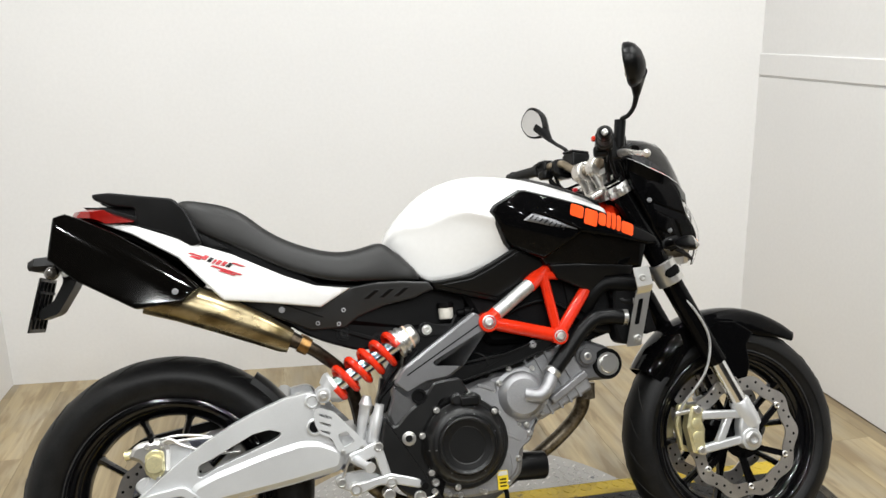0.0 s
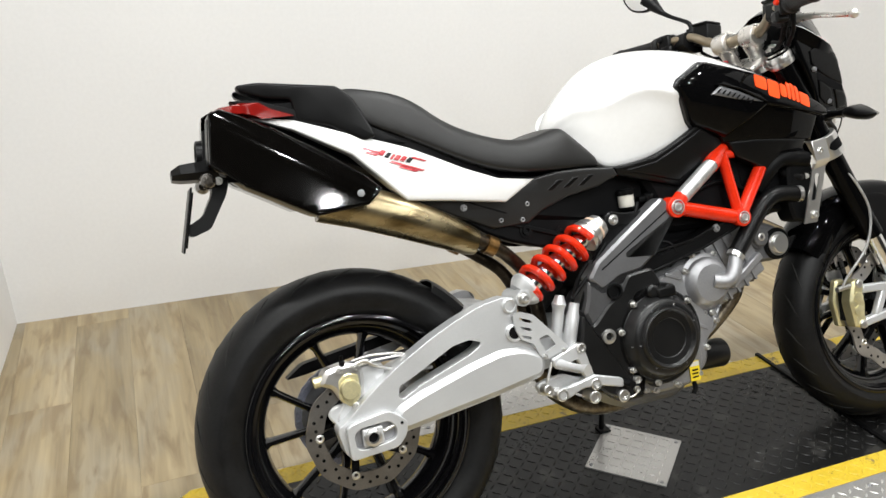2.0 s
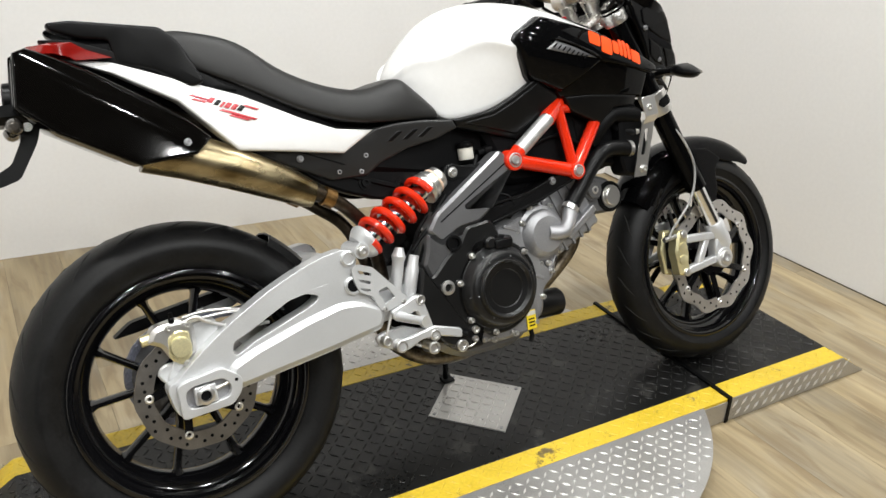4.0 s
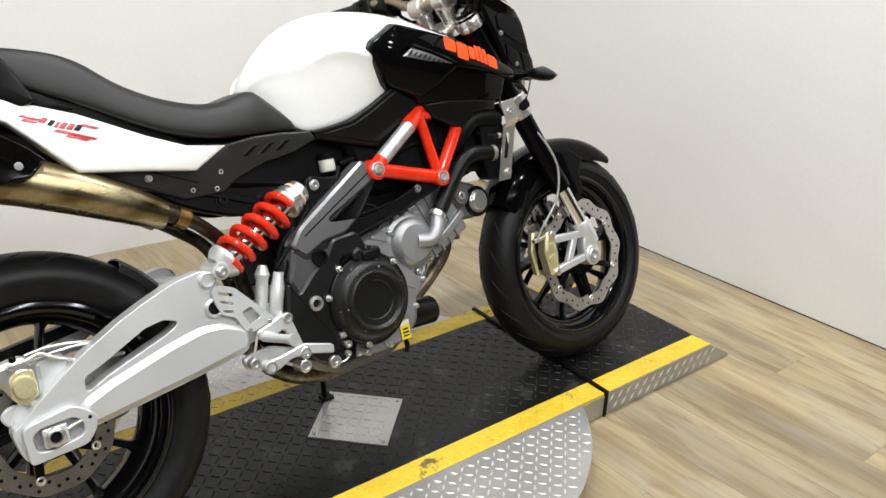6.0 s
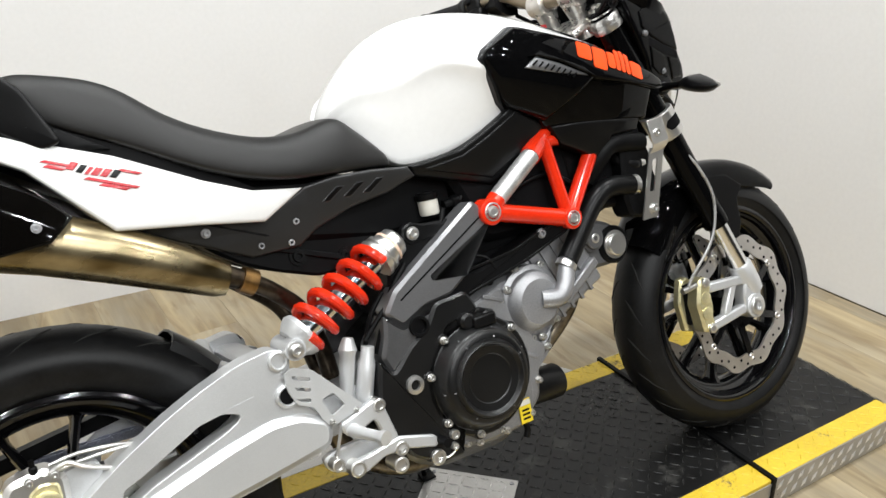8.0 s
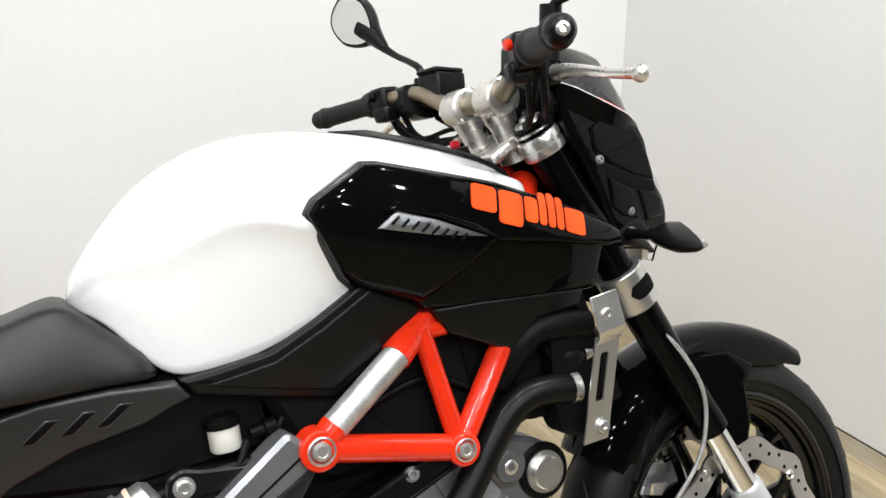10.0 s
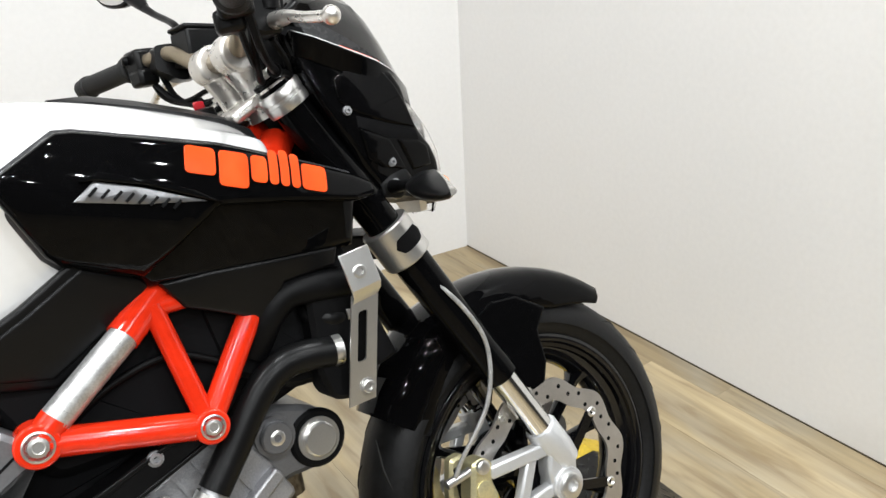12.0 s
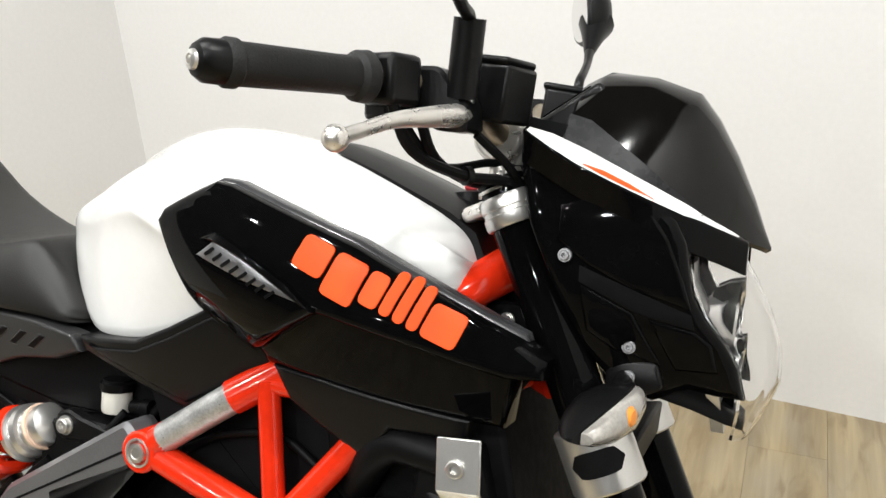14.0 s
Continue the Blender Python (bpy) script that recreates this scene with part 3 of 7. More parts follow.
# wheels
def wheel(name, c, R, hw, rim_r, spokes, label):
    w = new(name)
    w.parent = motorcycle
    tagged(w, label)
    half = [(rim_r + 0.008, 0.70 * hw), (rim_r + 0.014, 0.80 * hw), (rim_r + 0.026, 0.90 * hw), (rim_r + 0.038, 0.955 * hw), (R - 0.050, hw), (R - 0.040, 0.985 * hw), (R - 0.024, 0.87 * hw), (R - 0.011, 0.66 * hw), (R - 0.003, 0.36 * hw)]
    prof = half + [(R, 0)] + [(r, -y) for r, y in reversed(half)]
    P("tyre", one(lathe, c, prof, 96), RUBBER, w, "black rubber sport tyre", angle=60)
    bm = bmesh.new()
    for i in range(22):
        for s in BOTH:
            a0 = 2 * math.pi * (i + (0.5 if s > 0 else 0)) / 22
            pts = []
            for k in range(7):
                t = k / 6
                y = s * hw * (0.18 + 0.68 * t)
                u = abs(y) / hw
                r = np.interp(u, [0, 0.36, 0.66, 0.87], [R, R - 0.003, R - 0.011, R - 0.024]) - 0.0009
                a = a0 + 0.24 * t ** 1.4
                pts.append(c + V((r * math.cos(a), y, r * math.sin(a))))
            tube(bm, pts, [0.0006, 0.0022, 0.0026, 0.0026, 0.0024, 0.0015, 0.0004], 5, 2)
    tagged(P("tread_groove", bm, SIPE, w), kind="stuff")
    b = rim_r + 0.012
    rp = [(b + 0.002, 0.78 * hw), (b + 0.001, 0.835 * hw), (b - 0.003, 0.86 * hw), (b - 0.008, 0.86 * hw), (b - 0.011, 0.83 * hw), (rim_r - 0.002, 0.72 * hw), (rim_r - 0.008, 0.70 * hw), (rim_r - 0.010, 0.55 * hw), (rim_r - 0.020, 0.48 * hw), (rim_r - 0.030, 0.28 * hw), (rim_r - 0.036, 0)]
    prof = rp + [(r, -y) for r, y in reversed(rp[:-1])] + [(rim_r - 0.002, -0.62 * hw), (rim_r - 0.02, 0), (rim_r - 0.002, 0.62 * hw)]
    P("rim", one(lathe, c, prof, 96), RIM, w, "gloss black alloy rim", angle=40)
    hub = bmesh.new()
    stack(hub, c + V((0, -0.07, 0)), (0, 1, 0), [(0, 0.03), (0.01, 0.045), (0.03, 0.05), (0.05, 0.042), (0.09, 0.042), (0.11, 0.05), (0.13, 0.045), (0.14, 0.03)], 32)
    P("hub", hub, RIM, w)
    for i in range(spokes):
        a = 2 * math.pi * (i // 2) / (spokes / 2) + 0.35
        d = 0.17 if i % 2 else -0.17
        s0 = c + 0.042 * V((math.cos(a + d * 0.5), 0, math.sin(a + d * 0.5)))
        e = a + d * 1.7
        s1 = c + (rim_r - 0.025) * V((math.cos(e), 0, math.sin(e)))
        bm = bmesh.new()
        side = (s1 - s0).normalized().cross(V((0, 1, 0)))
        secs = []
        for t, wd, th in ((0, 0.012, 0.020), (0.45, 0.0075, 0.014), (0.88, 0.008, 0.016), (1, 0.016, 0.026)):
            p = s0.lerp(s1, t)
            secs.append([p + side * wd * u + V((0, th * v, 0)) for u, v in ((-1, -0.4), (-0.4, -1), (0.4, -1), (1, -0.4), (1, 0.4), (0.4, 1), (-0.4, 1), (-1, 0.4))])
        loft(bm, secs)
        P("spoke", bm, RIM, w)
    return w


def brake_disc(parent, c, y, ro, ri, waves, depth, carrier, mat=DISC):
    bm = bmesh.new()
    n = 120
    ring = lambda r0, dy, amp: [(c.x + (r0 + amp * math.cos(waves * 2 * math.pi * i / n)) * math.cos(2 * math.pi * i / n), y + dy, c.z + (r0 + amp * math.cos(waves * 2 * math.pi * i / n)) * math.sin(2 * math.pi * i / n)) for i in range(n)]
    rings = [ring(ri, -0.0025, depth * 0.6), ring(ro, -0.0025, depth), ring(ro, 0.0025, depth), ring(ri, 0.0025, depth * 0.6)]
    vs = [[bm.verts.new(p) for p in r] for r in rings]
    for a, b in zip(vs, vs[1:] + vs[:1]):
        for i in range(n):
            bm.faces.new((a[i], a[(i + 1) % n], b[(i + 1) % n], b[i]))
    d = P("brake_disc", bm, mat, parent, "drilled steel brake disc")
    # raised dark dots standing in for the shade inside the drill holes
    holes = bmesh.new()
    for i in range(waves * 4):
        a = 2 * math.pi * i / (waves * 4) + 0.1
        r = ri + (ro - ri) * (0.3, 0.62, 0.45, 0.75)[i % 4]
        p = V((c.x + r * math.cos(a), y, c.z + r * math.sin(a)))
        cyl(holes, p - V((0, 0.0028, 0)), p + V((0, 0.0028, 0)), 0.0036, n=8)
    tagged(P("drill_hole_shade", holes, DARK, parent), kind="stuff")
    for i in range(carrier):
        a = 2 * math.pi * i / carrier + 0.3
        b = a + 0.28
        p0, p1 = c + V((0.045 * math.cos(a), y, 0.045 * math.sin(a))), c + V(((ri + 0.008) * math.cos(b), y, (ri + 0.008) * math.sin(b)))
        P("carrier_arm", one(beam, p0, p1, 0.006, 0.016), RIM, parent)
        bm = bmesh.new()
        stack(bm, p1 + V((0, 0.004, 0)), (0, -1, 0), [(0, 0.009), (0.007, 0.009), (0.009, 0.006), (0.006, 0.003)], 10)
        P("disc_bobbin", bm, STEEL, parent)
    bm = bmesh.new()
    cyl(bm, c + V((0, y - 0.003, 0)), c + V((0, y + 0.003, 0)), 0.055, n=28)
    P("disc_carrier", bm, RIM, parent)


rear_wheel = wheel("rear_wheel", REAR, 0.327, 0.090, 0.222, 10, "wide black rear wheel")
brake_disc(rear_wheel, REAR, -0.088, 0.119, 0.084, 10, 0.0015, 5)
front_wheel = wheel("front_wheel", FRONT, 0.298, 0.060, 0.216, 10, "black front wheel with two discs")
for s in BOTH:
    brake_disc(front_wheel, FRONT, s * 0.074, 0.155, 0.121, 10, 0.0055, 6, FRONTDISC)
# sprocket and chain on the left
bm = bmesh.new()
ring = []
for i in range(88):
    a = 2 * math.pi * i / 88
    ring.append((0.103 if i % 2 else 0.096, a))
ring_faces(bm, [[(REAR.x + r * math.cos(a), y, REAR.z + r * math.sin(a)) for r, a in ring] for y in (0.084, 0.091)])
P("sprocket", bm, FRAMEGREY, rear_wheel)
bm = bmesh.new()
fr = V((-0.205, 0, 0.39))
links = [REAR + 0.106 * V((math.cos(a), 0, math.sin(a))) for a in np.linspace(radians(100), radians(262), 24)]
top0, bot0 = links[0], links[-1]
links = [fr + V((0, 0, 0.035)) + (top0 - fr - V((0, 0, 0.035))) * t for t in np.linspace(0, 1, 30)] + links + [bot0 + (fr - V((0, 0, 0.035)) - bot0) * t for t in np.linspace(0.03, 1, 30)]
for i, (a, b) in enumerate(zip(links, links[1:])):
    for y in ((0.078, 0.097) if i % 2 else (0.082, 0.093)):
        beam(bm, a + V((0, y, 0)), b + V((0, y, 0)), 0.003, 0.014)
    cyl(bm, a + V((0, 0.077, 0)), a + V((0, 0.098, 0)), 0.005, n=8)
P("chain", bm, CHAIN)

# swingarm
swingarm = new("swingarm")
swingarm.parent = motorcycle
tagged(swingarm, "silver cast aluminium swingarm")
ARM = [(-0.784, 0.350), (-0.772, 0.290), (-0.725, 0.284), (-0.678, 0.291), (-0.661, 0.312), (-0.574, 0.322), (-0.444, 0.339), (-0.334, 0.357), (-0.322, 0.390), (-0.334, 0.412), (-0.366, 0.442), (-0.380, 0.470), (-0.367, 0.522), (-0.389, 0.541), (-0.450, 0.532), (-0.511, 0.511), (-0.567, 0.487), (-0.634, 0.452), (-0.682, 0.422), (-0.725, 0.391), (-0.765, 0.358)]
ARM_SLOT = rounded([(-0.652, 0.384), (-0.647, 0.406), (-0.613, 0.419), (-0.525, 0.461), (-0.488, 0.467), (-0.462, 0.458), (-0.466, 0.449), (-0.487, 0.438), (-0.607, 0.397), (-0.643, 0.379)], 0.006)
ARM_POCKET = rounded([(-0.478, 0.472), (-0.436, 0.478), (-0.446, 0.444), (-0.466, 0.444), (-0.458, 0.458)], 0.004)
LOWER = [(-0.668, 0.350), (-0.660, 0.366), (-0.613, 0.385), (-0.495, 0.418), (-0.422, 0.433), (-0.375, 0.429), (-0.331, 0.408), (-0.325, 0.386), (-0.334, 0.361), (-0.444, 0.343), (-0.574, 0.326), (-0.650, 0.316), (-0.664, 0.326)]
AXLE = rounded([(-0.768, 0.352), (-0.750, 0.358), (-0.681, 0.368), (-0.645, 0.340), (-0.650, 0.314), (-0.670, 0.292), (-0.768, 0.286)], 0.010)
AXLE_SLOT = rounded([(-0.756, 0.336), (-0.740, 0.346), (-0.682, 0.348), (-0.668, 0.330), (-0.674, 0.310), (-0.727, 0.302), (-0.754, 0.306)], 0.010)
for s in BOTH:
    P("arm", one(holed, rounded(ARM, 0.014), [ARM_SLOT], s * 0.098, s * 0.142), SILVER, swingarm, bevel=0.006)
    P("pocket", one(prism, ARM_POCKET, s * 0.135, s * 0.1426), SILVER, swingarm)
    P("lower_rib", one(prism, rounded(LOWER, 0.012), s * 0.138, s * 0.156, 0.011), SILVER, swingarm)
    # axle end: a raised frame round a slot, with the adjuster in it
    P("axle_plate", one(holed, AXLE, [AXLE_SLOT], s * 0.140, s * 0.158), SILVER, swingarm, bevel=0.002)
    P("slot_floor", one(prism, AXLE, s * 0.136, s * 0.1435), CAST, swingarm)
    bm = bmesh.new()
    box(bm, (-0.718, s * 0.150, 0.324), (0.042, 0.014, 0.036))
    P("adjuster_block", bm, SILVER, swingarm, bevel=0.003)
    bm = bmesh.new()
    stack(bm, (-0.720, s * 0.157, 0.324), (0, s, 0), [(0, 0.017), (0.008, 0.017), (0.010, 0.014), (0.010, 0.0105), (-0.006, 0.0095)], 24)
    P("axle_nut", bm, STEEL, swingarm)
    # dark disc painted as the shade within the nut's bore
    P("axle_bore_shade", one(stack, (-0.720, s * 0.158, 0.324), (0, s, 0), [(0, 0.010), (0.001, 0.010)], 18), DARK, swingarm)
    bm = bmesh.new()
    cyl(bm, (-0.697, s * 0.152, 0.330), (-0.668, s * 0.152, 0.337), 0.004, n=10)
    P("adjuster_screw", bm, STEEL, swingarm)
    # dark dot for the shade of a small hole
    P("plate_hole_shade", one(stack, (-0.658, s * 0.1575, 0.338), (0, s, 0), [(0, 0.0035), (0.0008, 0.0035)], 10), DARK, swingarm)
bm = bmesh.new()
prism(bm, rounded([(-0.430, 0.525), (-0.375, 0.52), (-0.340, 0.430), (-0.165, 0.445), (-0.150, 0.380), (-0.340, 0.365), (-0.43, 0.40)], 0.02), -0.125, 0.125, 0.01)
P("pivot_housing", bm, SILVER, swingarm)
bm = bmesh.new()
tube(bm, [(-0.405, -0.1, 0.50), (-0.44, -0.085, 0.505), (-0.455, -0.02, 0.508), (-0.455, 0.03, 0.508), (-0.45, 0.1, 0.53)], 0.017, 12)
P("bridge", bm, SILVER, swingarm)
for x, z, r in ((-0.388, 0.520, 0.012), (-0.386, 0.462, 0.014)):
    bm = bmesh.new()
    stack(bm, (x, -0.135, z), (0, -1, 0), [(0, r * 1.4), (0.012, r * 1.4), (0.015, r * 1.1), (0.011, r * 0.9), (0.011, r * 0.4)], 18)
    P("boss", bm, SILVER, swingarm)
# dark disc in the boss, in place of its hole's shade
bm = bmesh.new()
stack(bm, (-0.386, -0.1465, 0.462), (0, -1, 0), [(0, 0.0125), (0.001, 0.0125)], 18)
P("boss_hole_shade", bm, DARK, swingarm)

# rear caliper
rear_caliper = new("rear_caliper")
rear_caliper.parent = motorcycle
tagged(rear_caliper, "gold rear brake caliper")
bm = bmesh.new()
prism(bm, rounded([(-0.800, 0.435), (-0.785, 0.462), (-0.735, 0.470), (-0.708, 0.452), (-0.712, 0.395), (-0.735, 0.385), (-0.760, 0.392), (-0.775, 0.425)], 0.01), -0.075, -0.118, 0.008)
P("caliper_body", bm, STEEL, rear_caliper)
bm = bmesh.new()
stack(bm, (-0.742, -0.112, 0.418), (0, -1, 0), [(0, 0.0205), (0.016, 0.0205), (0.020, 0.018), (0.020, 0.0)], 28)
P("piston_cap", bm, GOLD, rear_caliper)
bm = bmesh.new()
prism(bm, rounded([(-0.764, 0.440), (-0.745, 0.452), (-0.720, 0.446), (-0.720, 0.400), (-0.742, 0.380), (-0.764, 0.398)], 0.008), -0.11, -0.121, 0.004)
cyl(bm, (-0.808, -0.098, 0.440), (-0.775, -0.098, 0.444), 0.011, n=14)
P("caliper_front", bm, GOLD, rear_caliper)
bm = bmesh.new()
tube(bm, [(-0.730, -0.118, 0.462), (-0.705, -0.120, 0.468), (-0.68, -0.120, 0.452), (-0.62, -0.112, 0.428), (-0.56, -0.095, 0.42)], 0.004, 8)
P("brake_hose", bm, STEEL, rear_caliper)
bm = bmesh.new()
prism(bm, rounded([(-0.715, 0.455), (-0.67, 0.46), (-0.66, 0.435), (-0.69, 0.40), (-0.715, 0.37), (-0.74, 0.33), (-0.77, 0.335), (-0.775, 0.36)], 0.01), -0.096, -0.108, 0.003)
P("caliper_bracket", bm, SILVER, rear_caliper)
for x, z in ((-0.724, 0.457), (-0.757, 0.457), (-0.735, 0.384)):
    P("bolt", one(bolt, (x, -0.121, z), 0.005, 0.005), STEEL, rear_caliper)

P("sensor_guard", one(prism, rounded([(-0.792, 0.372), (-0.776, 0.388), (-0.752, 0.388), (-0.740, 0.366), (-0.752, 0.348), (-0.780, 0.350)], 0.010), -0.096, -0.104, 0.003), SILVER, rear_caliper, "pale silver sensor guard")
P("bleed_screw", one(stack, (-0.748, -0.108, 0.462), (0, -0.2, 1), [(0, 0.006), (0.012, 0.006), (0.014, 0.004), (0.024, 0.004)], 10), MATTE, rear_caliper)
for dz in (0.0, 0.012):
    P("brake_pipe", one(tube, [(-0.728, -0.110, 0.458 + dz), (-0.69, -0.112, 0.462 + dz), (-0.64, -0.110, 0.462 + dz * 0.5), (-0.60, -0.10, 0.455)], 0.003, 8), STEEL, rear_caliper)

# shock absorber
shock_absorber = new("shock_absorber")
shock_absorber.parent = motorcycle
tagged(shock_absorber, "shock absorber with a red coil spring")
s0, s1 = V((-0.362, -0.128, 0.532)), V((-0.118, -0.118, 0.662))
d, u, w = axes(s1 - s0)
L = (s1 - s0).length
helix = []
for i in range(121):
    t = i / 120
    a = 2 * math.pi * 5.0 * t
    helix.append(s0 + d * L * (0.11 + 0.63 * t) + 0.034 * (u * math.cos(a) + w * math.sin(a)))
P("coil_spring", one(tube, helix, 0.0082, 10, smooth=False), RED, shock_absorber, "red-orange painted spring")
P("damper_rod", one(stack, s0, d, [(0.0, 0.016), (L * 0.08, 0.017), (L * 0.08, 0.031), (L * 0.13, 0.031), (L * 0.13, 0.020), (L * 0.75, 0.020)], 28), CHROME, shock_absorber)
P("lower_cup", one(stack, s0 + d * L * 0.03, d, [(0, 0.027), (0.012, 0.036), (0.02, 0.039), (0.028, 0.036)], 28), SILVER, shock_absorber)
P("preload_collar", one(stack, s0 + d * L * 0.745, d, [(0, 0.036), (0.007, 0.037), (0.009, 0.032), (0.013, 0.032), (0.015, 0.035), (0.022, 0.034), (0.024, 0.029)], 28), STEEL, shock_absorber)
P("top_body", one(stack, s0 + d * L * 0.80, d, [(0, 0.029), (0.016, 0.029), (0.018, 0.027), (0.028, 0.027)], 28), STEEL, shock_absorber)
P("top_ring", one(stack, s0 + d * (L * 0.80 + 0.016), d, [(0, 0.0295), (0.004, 0.0300), (0.005, 0.0295), (0.005, 0.025)], 28), BEIGE, shock_absorber, "pale orange ring")
P("top_cap", one(stack, s0 + d * (L * 0.80 + 0.028), d, [(0, 0.027), (0.006, 0.026), (0.012, 0.019), (0.014, 0.0)], 28), STEEL, shock_absorber)
bm = bmesh.new()
cyl(bm, s0 + V((0, 0.04, 0)), s0 + V((0, -0.035, 0)), 0.017, n=20)
P("lower_eye", bm, SILVER, shock_absorber)
bm = bmesh.new()
bolt(bm, s0 + V((0, -0.037, 0)), 0.010, 0.008)
P("bolt", bm, STEEL, shock_absorber)
bm = bmesh.new()
bolt(bm, (-0.105, -0.128, 0.657), 0.009, 0.006)
P("bolt", bm, STEEL, shock_absorber)

P("shock_bracket", one(prism, rounded([(-0.127, 0.648), (-0.122, 0.670), (-0.104, 0.677), (-0.086, 0.670), (-0.030, 0.660), (-0.020, 0.640), (-0.090, 0.640), (-0.112, 0.636)], 0.007), -0.112, -0.127, 0.003), SATIN, shock_absorber, "black bracket plate")

# frame: side plates and trellis
frame_plate = new("frame_plate")
frame_plate.parent = motorcycle
tagged(frame_plate, "grey and black cast frame side plates")
BEAM = [(-0.198, 0.540), (-0.172, 0.575), (0.010, 0.690), (0.052, 0.650), (-0.098, 0.578), (-0.020, 0.570), (-0.066, 0.540), (-0.120, 0.534), (-0.168, 0.512)]
FOOTING = [(-0.206, 0.500), (-0.199, 0.538), (-0.168, 0.510), (-0.120, 0.532), (-0.068, 0.538), (-0.105, 0.515), (-0.128, 0.480), (-0.170, 0.462), (-0.205, 0.436), (-0.218, 0.470)]
LUG = [(-0.100, 0.575), (0.000, 0.566), (0.095, 0.588), (0.205, 0.625), (0.215, 0.595), (0.118, 0.560), (-0.050, 0.520), (-0.11, 0.50)]
PLATE = [(-0.226, 0.330), (-0.246, 0.385), (-0.226, 0.470), (-0.205, 0.440), (-0.165, 0.478), (-0.128, 0.500), (-0.105, 0.535), (-0.04, 0.540), (-0.02, 0.50), (-0.09, 0.49), (-0.13, 0.42), (-0.128, 0.330), (-0.10, 0.262), (-0.150, 0.262), (-0.20, 0.29)]
for s in BOTH:
    P("beam", one(prism, rounded(BEAM, 0.008), s * 0.110, s * 0.153, 0.006), FRAMEGREY, frame_plate, "satin grey cast beam")
    P("beam_foot", one(prism, rounded(FOOTING, 0.006), s * 0.110, s * 0.151, 0.006), FRAMESHADE, frame_plate, "beam foot in a shaded copy of the beam grey")
    # the groove is a dark bar on the face, coloured as its shade
    P("beam_groove_shade", one(beam, (-0.165, s * 0.1525, 0.556), (0.028, s * 0.1525, 0.664), 0.002, 0.003), DARK, frame_plate)
    P("web", one(prism, rounded(LUG, 0.006), s * 0.105, s * 0.146, 0.004), MATTE, frame_plate)
    P("pivot_plate", one(prism, rounded(PLATE, 0.010), s * 0.110, s * 0.157, 0.005), CLUTCH, frame_plate)
    bm = bmesh.new()
    stack(bm, (-0.174, s * 0.150, 0.412), (0, s, 0), [(0, 0.024), (0.004, 0.024), (0.004, 0.017), (0.012, 0.016), (0.013, 0.009), (0.004, 0.008)], 24)
    P("pivot_bolt", bm, STEEL, frame_plate)
    bm = bmesh.new()
    stack(bm, (-0.142, s * 0.156, 0.505), (0, s, 0), [(-0.006, 0.018), (0.003, 0.018), (0.003, 0.013), (-0.004, 0.012), (-0.004, 0.004)], 18)
    P("lug", bm, MATTE, frame_plate)
    bm = bmesh.new()
    bolt(bm, (0.148, s * 0.146, 0.598), 0.007, 0.004, (0, s, 0))
    P("bolt", bm, CAST, frame_plate)
    bm = bmesh.new()
    prism(bm, rounded([(-0.150, 0.655), (-0.09, 0.668), (0.01, 0.665), (-0.10, 0.585), (-0.17, 0.575)], 0.008), s * 0.085, s * 0.125, 0.004)
    P("gusset", bm, MATTE, frame_plate)

trellis_frame = new("trellis_frame")
trellis_frame.parent = motorcycle
tagged(trellis_frame, "red-orange tubular steel trellis frame")
A, B = (0.041, 0.662), (0.215, 0.612)
